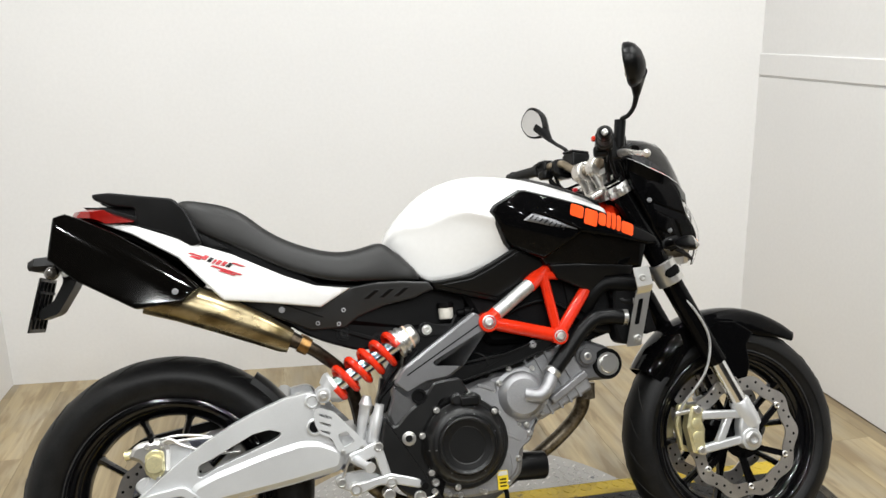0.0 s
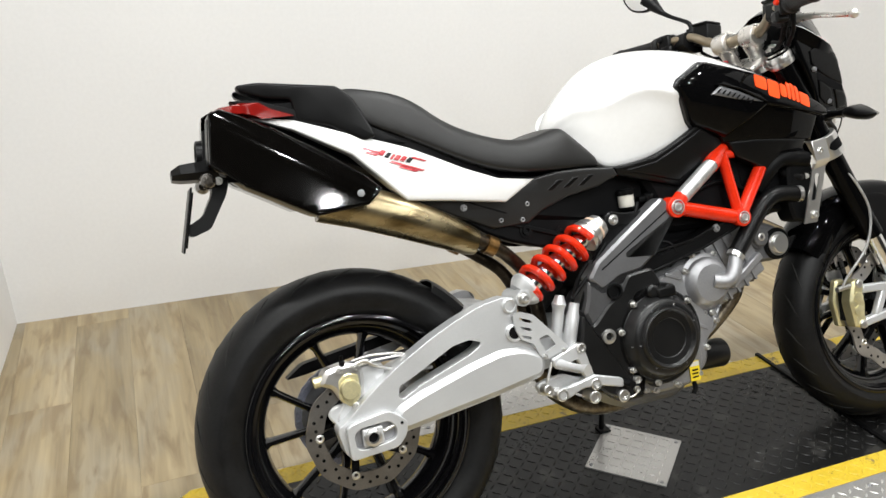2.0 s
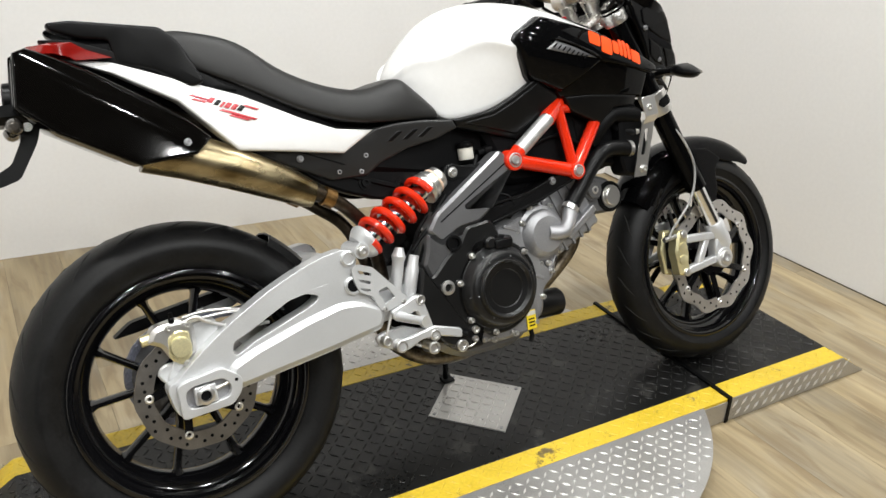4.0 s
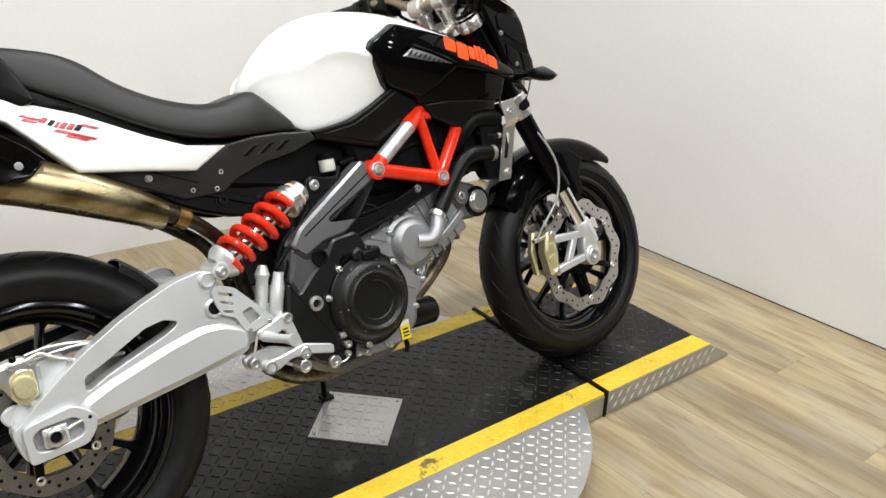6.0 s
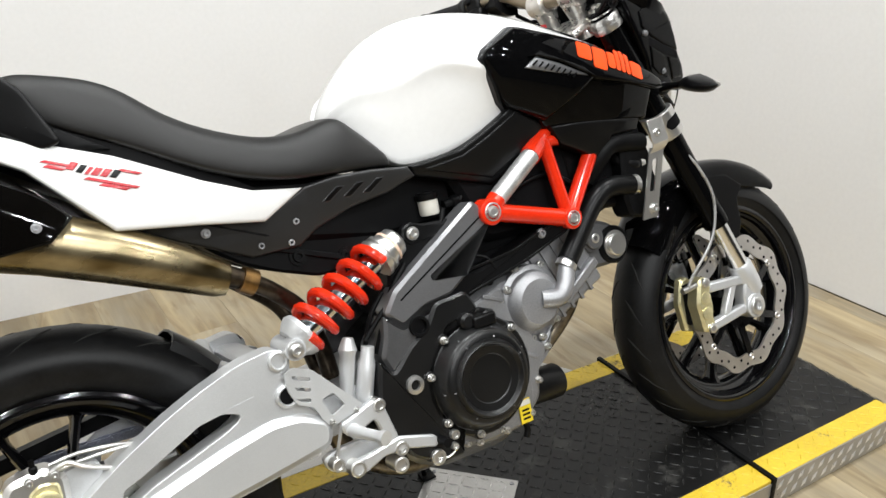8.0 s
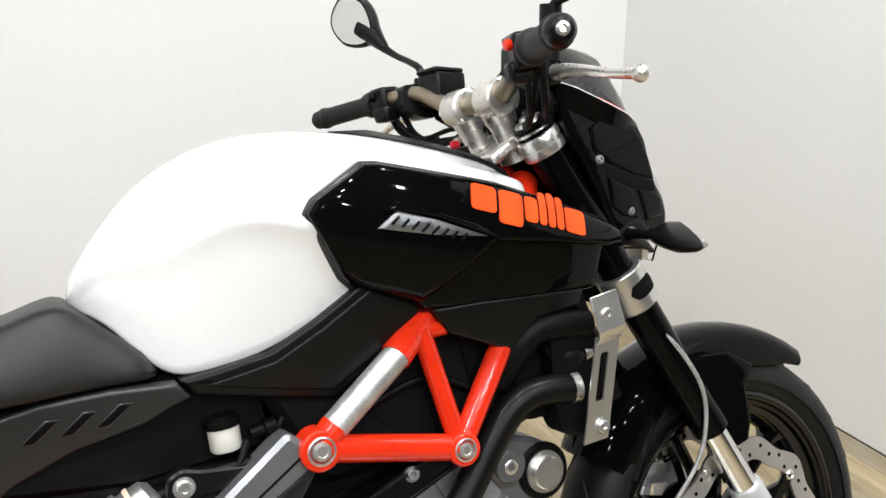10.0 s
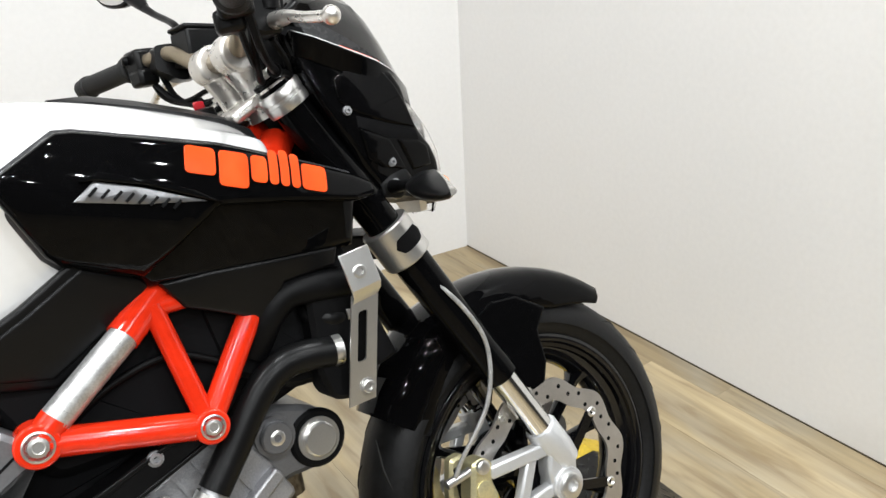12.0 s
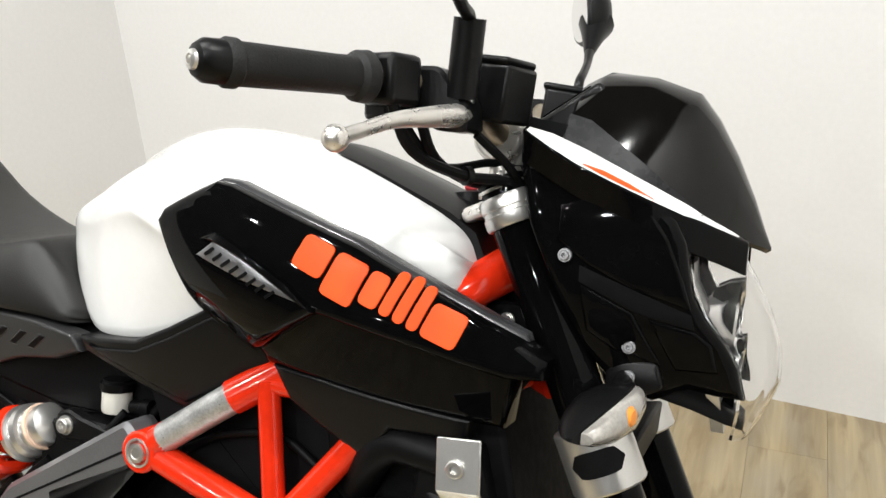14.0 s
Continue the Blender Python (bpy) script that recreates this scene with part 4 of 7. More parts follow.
for s in BOTH:
    y = 0.147 * s
    at = lambda x, z, dy=0.0: (x, y + dy * s, z)
    P("tube", one(cyl, at(*A), at(*B), 0.0165), RED, trellis_frame)
    P("tube", one(cyl, at(0.152, 0.741), at(0.238, 0.799, -0.036), 0.0195), RED, trellis_frame)
    P("tube", one(cyl, at(*A), at(0.066, 0.682), 0.0175), RED, trellis_frame)
    P("tube", one(cyl, at(*B), at(0.192, 0.765, -0.006), 0.0125), RED, trellis_frame)
    P("tube", one(cyl, at(*B), at(0.320, 0.745, -0.012), 0.0150), RED, trellis_frame)
    P("tube", one(cyl, at(0.320, 0.745, -0.012), (0.445, 0.048 * s, 0.798), 0.0155), RED, trellis_frame)
    P("tube", one(tube, [at(0.232, 0.795, -0.01), (0.325, 0.116 * s, 0.825), (0.385, 0.088 * s, 0.878), (0.428, 0.04 * s, 0.912)], [0.0185, 0.019, 0.022, 0.024], 20), RED, trellis_frame)
    P("tube", one(cyl, at(0.190, 0.762, -0.006), at(0.232, 0.760, -0.012), 0.011), RED, trellis_frame)
    P("tube", one(cyl, (0.475, 0.05 * s, 0.79), (0.435, 0.03 * s, 0.80), 0.016), RED, trellis_frame)
    P("sleeve", one(cyl, at(0.064, 0.680), at(0.158, 0.745), 0.0172, n=24), SLEEVE, trellis_frame, "bare brushed metal sleeve")
    for (x, z), r in ((A, 0.024), (B, 0.021)):
        bm = bmesh.new()
        cyl(bm, (x, y - s * 0.02, z), (x, y + s * 0.016, z), r, n=24)
        P("node", bm, RED, trellis_frame, bevel=0.003)
        bm = bmesh.new()
        stack(bm, (x, y + s * 0.0145, z), (0, s, 0), [(0, r * 0.70), (0.003, r * 0.70), (0.0035, r * 0.62), (0.0015, r * 0.58), (0.0015, r * 0.46), (0.005, r * 0.44), (0.0055, r * 0.28), (0.0046, r * 0.24), (0.0046, 0.0)], 24)
        P("bolt", bm, STEEL, trellis_frame)
    bm = bmesh.new()
    for t in (0.12, 0.88):
        p = V((0.064 + 0.094 * t, y + s * 0.016, 0.680 + 0.065 * t))
        cyl(bm, p, p + V((0, 0.001 * s, 0)), 0.002, n=8)
    P("rivet", bm, DARK, trellis_frame)
STEER = V((-0.430, 0, 0.903))
bm = bmesh.new()
cyl(bm, V((0.412, 0, 0.905)) - STEER * 0.025, V((0.412, 0, 0.905)) + STEER * 0.040, 0.036, n=28)
P("head_tube", bm, RED, trellis_frame, bevel=0.004)
P("head_sleeve", one(stack, V((0.412, 0, 0.905)) - STEER * 0.025, -STEER, [(0, 0.037), (0.004, 0.039), (0.085, 0.039), (0.089, 0.034)], 28), MATTE, trellis_frame)
for s in BOTH:
    P("lock_plate", one(prism, rounded([(0.340, 0.800), (0.395, 0.868), (0.436, 0.872), (0.468, 0.815), (0.440, 0.775)], 0.008), s * 0.05, s * 0.066, 0.003), MATTE, trellis_frame)
    P("lock_bolt", one(bolt, (0.424, s * 0.067, 0.852), 0.006, 0.006, (0, s, 0)), STEEL, trellis_frame)

# engine
engine = new("engine")
engine.parent = motorcycle
tagged(engine, "dark grey cast alloy twin cylinder engine")
CASE = [(-0.150, 0.440), (-0.110, 0.490), (-0.030, 0.512), (0.060, 0.538), (0.123, 0.532), (0.182, 0.480), (0.160, 0.416), (0.112, 0.363), (0.098, 0.290), (0.060, 0.258), (-0.110, 0.258), (-0.150, 0.300)]
P("crankcase", one(prism, rounded(CASE, 0.012), 0.120, -0.122, 0.010), CAST, engine)
P("case_cover", one(prism, rounded([(-0.020, 0.505), (0.048, 0.524), (0.060, 0.470), (0.110, 0.400), (0.120, 0.395), (0.150, 0.425), (0.128, 0.370), (0.098, 0.350), (0.085, 0.300), (0.050, 0.270), (-0.100, 0.270), (-0.150, 0.31), (-0.150, 0.42), (-0.10, 0.485)], 0.012), -0.110, -0.131, 0.004), CAST, engine)
P("sump", one(prism, rounded([(-0.190, 0.300), (-0.18, 0.255), (-0.12, 0.225), (0.02, 0.222), (0.070, 0.25), (0.08, 0.30)], 0.02), 0.10, -0.098, 0.015), FRAMEGREY, engine)
bm = bmesh.new()
prism(bm, rounded([(-0.158, 0.330), (-0.120, 0.268), (-0.04, 0.252), (0.050, 0.256), (0.080, 0.300), (0.075, 0.36), (-0.13, 0.35)], 0.02), -0.10, -0.134, 0.008)
P("lower_cover", bm, CAST, engine)
CL = V((-0.044, -0.118, 0.386))
P("clutch_cover", one(stack, CL, (0, -1, 0), [(0, 0.107), (0.036, 0.107), (0.039, 0.104), (0.039, 0.0975), (0.040, 0.096), (0.060, 0.087), (0.066, 0.083), (0.0695, 0.077), (0.070, 0.070), (0.0735, 0.0688), (0.078, 0.066), (0.079, 0.0635), (0.0775, 0.061), (0.072, 0.057), (0.0705, 0.044), (0.069, 0.042), (0.069, 0.0)], 72), CLUTCH, engine, "round satin black clutch cover", angle=28)
for i in range(6):
    bm = bmesh.new()
    a = radians((20, 72, 118, 183, 235, 300)[i])
    p0, p1 = CL + V((0.071 * math.cos(a), -0.0705, 0.071 * math.sin(a))), CL + V((0.089 * math.cos(a), -0.0565, 0.089 * math.sin(a)))
    beam(bm, p0, p1, 0.004, 0.0025)
    P("cover_rib", bm, FRAMEGREY, engine, bevel=0.001)
for a in (72, 96):
    bm = bmesh.new()
    stack(bm, CL + V((0.104 * math.cos(radians(a)), 0, 0.104 * math.sin(radians(a)))), (0, -1, 0), [(0, 0.016), (0.05, 0.015), (0.054, 0.01)], 14)
    P("cover_boss", bm, CLUTCH, engine)
bm = bmesh.new()
box(bm, CL + V((0.018, -0.046, 0.098)), (0.046, 0.03, 0.022))
P("cable_lug", bm, SATIN, engine, bevel=0.004)
for a in (-145, -104, 40, 126, 164):
    ca, sa = math.cos(radians(a)), math.sin(radians(a))
    P("bolt_lug", one(stack, CL + V((0.103 * ca, 0, 0.103 * sa)), (0, -1, 0), [(0, 0.0105), (0.039, 0.0105), (0.041, 0.009), (0.041, 0)], 14), CLUTCH, engine)
    bm = bmesh.new()
    bolt(bm, CL + V((0.1025 * ca, -0.041, 0.1025 * sa)), 0.0056, 0.008)
    P("bolt", bm, STEEL, engine)
PUMP = V((0.112, -0.090, 0.478))
P("pump_cover", one(stack, PUMP, (0, -1, 0), [(0, 0.068), (0.035, 0.067), (0.04, 0.058), (0.056, 0.052), (0.064, 0.042), (0.066, 0.0)], 36), CAST, engine, "grey cast water pump cover")
bm = bmesh.new()
tube(bm, [(0.118, -0.148, 0.480), (0.150, -0.158, 0.476), (0.172, -0.155, 0.492), (0.188, -0.146, 0.516), (0.205, -0.138, 0.540)], [0.017, 0.018, 0.017, 0.016, 0.016], 16)
P("pump_elbow", bm, CAST, engine)
for a in (-150, -100, -45, 5, 60, 110, 165):
    bm = bmesh.new()
    bolt(bm, PUMP + V((0.070 * math.cos(radians(a)), -0.034, 0.070 * math.sin(radians(a)))), 0.0052, 0.007)
    P("bolt", bm, STEEL, engine)
bm = bmesh.new()
rot = Matrix.Rotation(radians(-24), 3, "Y")
box(bm, (0.205, -0.005, 0.505), (0.16, 0.20, 0.145), rot)
P("front_cylinder", bm, CAST, engine, bevel=0.008)
bm = bmesh.new()
for i in range(4):
    box(bm, V((0.165, -0.006, 0.49)) + rot @ V((i * 0.028, 0, 0.0)), (0.006, 0.208, 0.15), rot)
P("cylinder_rib", bm, CAST, engine)
HEADL = [(0.235, 0.505), (0.262, 0.575), (0.305, 0.592), (0.355, 0.572), (0.392, 0.540), (0.388, 0.500), (0.350, 0.488), (0.300, 0.490), (0.26, 0.47)]
P("cylinder_head", one(prism, rounded(HEADL, 0.012), 0.105, -0.098, 0.008), FRAMEGREY, engine, "dark grey cylinder head")
for x, z, r, m in ((0.352, 0.528, 0.0225, STEEL), (0.297, 0.553, 0.021, FRAMEGREY)):
    bm = bmesh.new()
    stack(bm, (x, -0.096, z), (0, -1, 0), [(0, r * 1.3), (0.010, r * 1.28), (0.010, r), (0.017, r), (0.019, r * 0.9), (0.019, 0)], 28)
    if m is STEEL:
        P("head_ring", one(stack, (x, -0.094, z), (0, -1, 0), [(0, 0.039), (0.006, 0.039), (0.010, 0.035), (0.010, 0.0)], 28), MATTE, engine)
    P("head_cap", bm, m, engine, "round bare metal cap" if m is STEEL else "")
bm = bmesh.new()
bolt(bm, (0.297, -0.111, 0.553), 0.010, 0.004)
P("bolt", bm, STEEL, engine)
bm = bmesh.new()
beam(bm, (0.19, -0.118, 0.455), (0.288, -0.108, 0.512), 0.02, 0.02)
P("oil_pipe", bm, CAST, engine, bevel=0.004)
bm = bmesh.new()
stack(bm, (0.085, -0.078, 0.300), (1, 0, -0.05), [(0, 0.034), (0.080, 0.034), (0.086, 0.030), (0.086, 0.0)], 28)
P("oil_filter", bm, SATIN, engine)
bm = bmesh.new()
box(bm, (0.045, -0.137, 0.285), (0.026, 0.002, 0.045))
label_plate = P("warning_label", bm, YELLOW, engine, "yellow warning label with dark print", flat=True)
bm = bmesh.new()
box(bm, (0.045, -0.1384, 0.301), (0.024, 0.001, 0.010))
P("print_bar", bm, MILK, label_plate, flat=True)
bm = bmesh.new()
for z in (0.287, 0.279, 0.271):
    box(bm, (0.045, -0.1384, z), (0.016, 0.001, 0.0035))
P("print_bar", bm, DARK, label_plate, flat=True)
for x, z in ((-0.12, 0.275), (-0.06, 0.262), (0.0, 0.262), (0.025, 0.330), (-0.155, 0.345)):
    bm = bmesh.new()
    bolt(bm, (x, -0.134, z), 0.0055, 0.006)
    P("bolt", bm, STEEL, engine)
bm = bmesh.new()
prism(bm, rounded([(-0.14, 0.50), (-0.16, 0.70), (-0.02, 0.72), (0.06, 0.65), (0.10, 0.55), (0.02, 0.50)], 0.02), 0.085, -0.085, 0.01)
P("rear_cylinder", bm, DARK, engine)
bm = bmesh.new()
prism(bm, rounded([(-0.04, 0.80), (0.015, 0.690), (0.045, 0.605), (0.20, 0.600), (0.29, 0.655), (0.35, 0.71), (0.36, 0.80)], 0.02), 0.115, -0.115, 0.012)
P("airbox", bm, DARK, engine)
# added dark block that closes the gap behind the trellis tubes
P("trellis_filler", one(prism, rounded([(0.200, 0.590), (0.290, 0.660), (0.350, 0.715), (0.392, 0.660), (0.375, 0.605), (0.300, 0.585)], 0.012), 0.085, -0.092, 0.008), DARK, engine)

# second added dark block, filling the see-through space above the crankcase
P("engine_filler", one(prism, rounded([(-0.020, 0.565), (0.020, 0.650), (0.195, 0.655), (0.215, 0.602), (0.110, 0.555)], 0.012), 0.085, -0.088, 0.008), DARK, engine)

# small engine fittings
for x, z, y in ((0.059, 0.512, 0.132), (-0.021, 0.500, 0.132), (0.007, 0.476, 0.132), (0.118, 0.406, 0.132), (0.124, 0.386, 0.132), (0.090, 0.330, 0.132), (0.060, 0.276, 0.132), (-0.010, 0.268, 0.132), (-0.085, 0.268, 0.132)):
    P("case_bolt", one(bolt, (x, -y, z), 0.0055, 0.007), STEEL, engine)
for x0, z0, x1, z1 in ((0.005, 0.515, 0.045, 0.498), (0.060, 0.395, 0.100, 0.372), (-0.10, 0.286, -0.02, 0.276)):
    P("case_rib", one(beam, (x0, -0.131, z0), (x1, -0.131, z1), 0.005, 0.008), CAST, engine, bevel=0.0015)
P("speed_sensor", one(stack, (0.030, -0.118, 0.535), (0.2, -0.6, 0.7), [(0, 0.010), (0.02, 0.010), (0.022, 0.007), (0.035, 0.006)], 14), MATTE, engine)
P("sensor_lead", one(tube, [(0.035, -0.145, 0.560), (0.02, -0.140, 0.585), (-0.03, -0.118, 0.60), (-0.07, -0.10, 0.625)], 0.0035, 8), MATTE, engine)
P("drain_stub", one(tube, [(0.055, -0.110, 0.262), (0.058, -0.112, 0.240), (0.052, -0.112, 0.225)], 0.006, 10), MATTE, engine)
for s in BOTH:
    # raised edges of the black web between beam and trellis
    for a, b in (((-0.078, 0.566), (0.080, 0.582)), ((0.080, 0.582), (0.205, 0.618)), ((-0.030, 0.530), (0.110, 0.560)), ((0.110, 0.560), (0.208, 0.592))):
        P("web_edge", one(beam, (a[0], s * 0.1465, a[1]), (b[0], s * 0.1465, b[1]), 0.003, 0.005), SATIN, frame_plate, bevel=0.001)
# chain guard seen through the rear wheel
P("chain_guard", one(prism, rounded([(-0.840, 0.425), (-0.800, 0.452), (-0.480, 0.500), (-0.400, 0.495), (-0.470, 0.478), (-0.790, 0.430)], 0.008), 0.070, 0.104, 0.003), MATTE, None, "black chain guard")

# cooling hoses, pipes
for nm, pts, r, m in (
    ("coolant_hose", [(0.200, -0.140, 0.533), (0.235, -0.138, 0.570), (0.275, -0.138, 0.615), (0.310, -0.140, 0.642), (0.345, -0.142, 0.648), (0.395, -0.145, 0.640)], 0.0200, PLASTIC),
    ("coolant_hose", [(0.428, -0.142, 0.720), (0.379, -0.146, 0.728), (0.346, -0.144, 0.728), (0.320, -0.138, 0.708), (0.296, -0.118, 0.668)], 0.0195, MATTE),
    ("coolant_hose", [(0.39, -0.10, 0.72), (0.375, -0.13, 0.695), (0.40, -0.14, 0.680), (0.43, -0.13, 0.682)], 0.013, SATIN),
    ("wire_loom", [(-0.02, -0.11, 0.655), (0.05, -0.10, 0.72), (0.13, -0.105, 0.70), (0.2, -0.10, 0.66), (0.27, -0.11, 0.68)], 0.006, MATTE),
    ("wire_loom", [(0.02, -0.105, 0.70), (0.1, -0.11, 0.69), (0.17, -0.11, 0.73)], 0.004, MATTE),
    ("breather_pipe", [(-0.215, -0.125, 0.475), (-0.19, -0.13, 0.53), (-0.165, -0.13, 0.575), (-0.13, -0.125, 0.61)], 0.006, MATTE),
    ("wire_loom", [(0.07, -0.12, 0.66), (0.13, -0.122, 0.69), (0.20, -0.122, 0.70), (0.26, -0.124, 0.67)], 0.005, MATTE),
    ("brake_pipe", [(-0.028, -0.112, 0.684), (-0.05, -0.122, 0.655), (-0.12, -0.130, 0.590), (-0.19, -0.134, 0.545), (-0.235, -0.134, 0.505)], 0.0045, MATTE),
    ("breather_pipe", [(-0.235, -0.125, 0.49), (-0.215, -0.13, 0.54), (-0.185, -0.13, 0.575)], 0.004, MATTE),
):
    P(nm, one(tube, pts, r, 14), m)
for p, dd, r in (((0.385, -0.1445, 0.642), (1, -0.02, -0.1), 0.0205), ((0.190, -0.142, 0.522), (0.7, 0, 0.8), 0.0205), ((0.415, -0.137, 0.680), (1, 0.1, 0), 0.015)):
    bm = bmesh.new()
    stack(bm, p, dd, [(0, r), (0.011, r), (0.011, r * 0.9), (0, r * 0.9)], 24)
    P("hose_clamp", bm, STEEL)
bm = bmesh.new()
tube(bm, [(0.300, 0.03, 0.50), (0.325, 0.03, 0.455), (0.318, 0.04, 0.400), (0.26, 0.06, 0.335), (0.17, 0.07, 0.275), (0.06, 0.05, 0.222), (-0.06, 0.02, 0.208), (-0.17, 0.0, 0.225), (-0.25, 0.0, 0.28), (-0.28, 0, 0.34)], 0.019, 16)
P("exhaust_header", bm, HEADER, None, "heat-tinted exhaust header pipe")
bm = bmesh.new()
cyl(bm, (0.322, 0.0, 0.435), (0.325, 0.0, 0.475), 0.025, n=24)
P("header_collar", bm, HEADER)

# radiator
bm = bmesh.new()
turn = Matrix.Rotation(radians(-14), 3, "Y")
box(bm, (0.446, 0, 0.690), (0.035, 0.245, 0.195), turn)
radiator = P("radiator", bm, DARK, None, "black radiator with steel guards", bevel=0.006)
bm = bmesh.new()
prism(bm, rounded([(0.37, 0.72), (0.43, 0.745), (0.452, 0.67), (0.410, 0.570), (0.37, 0.58), (0.36, 0.62)], 0.012), -0.10, -0.150, 0.006)
P("side_tank", bm, MATTE, radiator)
# dark filler added to block the view through beside the radiator
P("radiator_filler", one(prism, rounded([(0.240, 0.775), (0.420, 0.765), (0.445, 0.700), (0.415, 0.600), (0.335, 0.605), (0.255, 0.655)], 0.012), -0.06, -0.118, 0.008), MATTE, radiator)
for s in BOTH:
    # bent bracket: a top tab, a step and a slotted blade
    bm = bmesh.new()
    secs = []
    for x, z, hw, y in ((0.428, 0.762, 0.021, 0.192), (0.432, 0.715, 0.021, 0.196), (0.434, 0.706, 0.020, 0.190), (0.433, 0.697, 0.019, 0.180)):
        secs.append([(x - hw, s * y, z - 0.002), (x + hw, s * y, z + 0.002), (x + hw, s * (y - 0.003), z + 0.002), (x - hw, s * (y - 0.003), z - 0.002)])
    loft(bm, secs)
    P("bracket_tab", bm, STEEL, radiator, bevel=0.001)
    k = (0.433 - 0.400) / (0.70 - 0.575)
    cx = lambda z: 0.433 - (0.700 - z) * k
    edge = [(-0.019, 0.570), (0.019, 0.570), (0.019, 0.706), (-0.019, 0.706)]
    hole = rounded([(-0.009, 0.622), (0.004, 0.622), (0.004, 0.684), (-0.009, 0.684)], 0.004)
    bm = bmesh.new()
    holed(bm, [(cx(z) + x, z) for x, z in edge], [[(cx(z) + x, z) for x, z in hole]], 0.0, -0.003 * s)
    for v in bm.verts:
        v.co.y += s * (0.180 - (0.700 - v.co.z) * 0.09)
    P("bracket_blade", bm, STEEL, radiator, "slotted steel blade", flat=True)
    for p in ((0.428, s * 0.192, 0.735), (0.410, s * 0.171, 0.588)):
        bm = bmesh.new()
        bolt(bm, p, 0.0085, 0.005, (0, s, 0))
        P("bolt", bm, STEEL, radiator)

# exhaust silencers
MUFF = [(-0.922, 0.983), (-0.900, 0.992), (-0.865, 0.978), (-0.808, 0.948), (-0.703, 0.880), (-0.645, 0.831), (-0.620, 0.800), (-0.655, 0.772), (-0.755, 0.765), (-0.878, 0.838), (-0.935, 0.890)]
def muff_face(x, z):
    """The cover's flat side, folded in along its upper edge."""
    n = V((0.147, 0.220)).normalized()
    d = -(V((x, z)) - V((-0.865, 0.978))).dot(n)
    return 0.153 - 0.15 * (z - 0.87) + 0.02 * (x + 0.78) - 13.0 * max(0.0, 0.042 - d) ** 2


CONE = ((-0.735, 0.790, 0.042, 0.036, 0.094), (-0.66, 0.772, 0.044, 0.042, 0.099), (-0.58, 0.738, 0.042, 0.040, 0.105), (-0.50, 0.699, 0.035, 0.035, 0.107), (-0.44, 0.667, 0.027, 0.029, 0.105), (-0.425, 0.660, 0.024, 0.025, 0.104))
for s in BOTH:
    sil = new("silencer")
    sil.parent = motorcycle
    tagged(sil, "black silencer with a bronze tinted cone")
    P("silencer_cover", panel([(x, z + (0.018 if s > 0 else 0)) for x, z in MUFF], muff_face, s, thick=0.085 if s < 0 else 0.06, drop=0.004, edge=0.005, step=0.012), CANBLACK, sil, "gloss black silencer cover")
    bm = bmesh.new()
    secs = []
    for x, z, r, h, y in CONE:
        z, h = (z + 0.016, h * 0.8) if s > 0 else (z, h)
        secs.append([(x + 0.4 * h * math.sin(a), s * (y + r * math.cos(a)), z + h * math.sin(a)) for a in np.linspace(0, 2 * math.pi, 25)[:-1]])
    loft(bm, secs)
    P("silencer_cone", bm, TITAN, sil, "bronze heat-tinted metal cone")
    P("link_pipe", one(tube, [(-0.428, s * 0.107, 0.666), (-0.39, s * 0.105, 0.645), (-0.35, s * 0.095, 0.615), (-0.30, s * 0.06, 0.56), (-0.27, s * 0.03, 0.45), (-0.27, 0, 0.33)], [0.018, 0.0145, 0.0145, 0.0145, 0.016, 0.017], 16), BURNT, sil)
    bm = bmesh.new()
    stack(bm, (-0.405, s * 0.1065, 0.654), (0.83, -0.05 * s, -0.5), [(0, 0.021), (0.024, 0.021), (0.024, 0.015)], 22)
    P("pipe_clamp", bm, COPPER, sil)
    bm = bmesh.new()
    bolt(bm, (-0.668, s * (muff_face(-0.668, 0.796) + 0.001), 0.796), 0.0052, 0.003, (0, s, 0))
    P("bolt", bm, CAST, sil)
    bm = bmesh.new()
    prism(bm, [(-0.936, 0.893), (-0.925, 0.975), (-0.915, 0.972), (-0.927, 0.897)], s * 0.05, s * 0.118, 0.003)
    P("end_cap", bm, SATIN, sil)
    if s > 0:
        P("outlet", one(stack, (-0.925, s * 0.085, 0.925), (-0.96, 0, 0.1), [(0, 0.034), (0.018, 0.032), (0.020, 0.028), (0.004, 0.026)], 20), SATIN, sil, "black outlet pipe")


# ---- bodywork ----
def body_section(x, zt, zb, w, zs, k_low, k_bot, soft=0.0):
    """A closed ring across the tank: crown (flat, or rounded off by soft), shoulder crease, knee hollow, tucked-in foot."""
    e = soft * min(1.0, (zt - zs) / 0.08)
    half = [(0.0, zt), ((0.30 - 0.08 * e) * w, zt - 0.002 - 0.004 * e), ((0.58 - 0.15 * e) * w, zt - 0.010 - 0.011 * e), ((0.80 - 0.17 * e) * w, zt - 0.030 - 0.016 * e), ((0.93 - 0.08 * e) * w, zt - 0.5 * (zt - zs)), (w, zs), ((0.955 if x < 0 else 0.935) * w, zs - (0.014 if x < 0 else 0.020)), (k_low * w, zs - 0.42 * (zs - zb)), (0.5 * (k_low + k_bot) * w, zs - 0.68 * (zs - zb)), (k_bot * w, zb + 0.006), (k_bot * w - 0.008, zb)]
    return [(x, -y, z) for y, z in half] + [(x, y, z) for y, z in reversed(half[1:])]


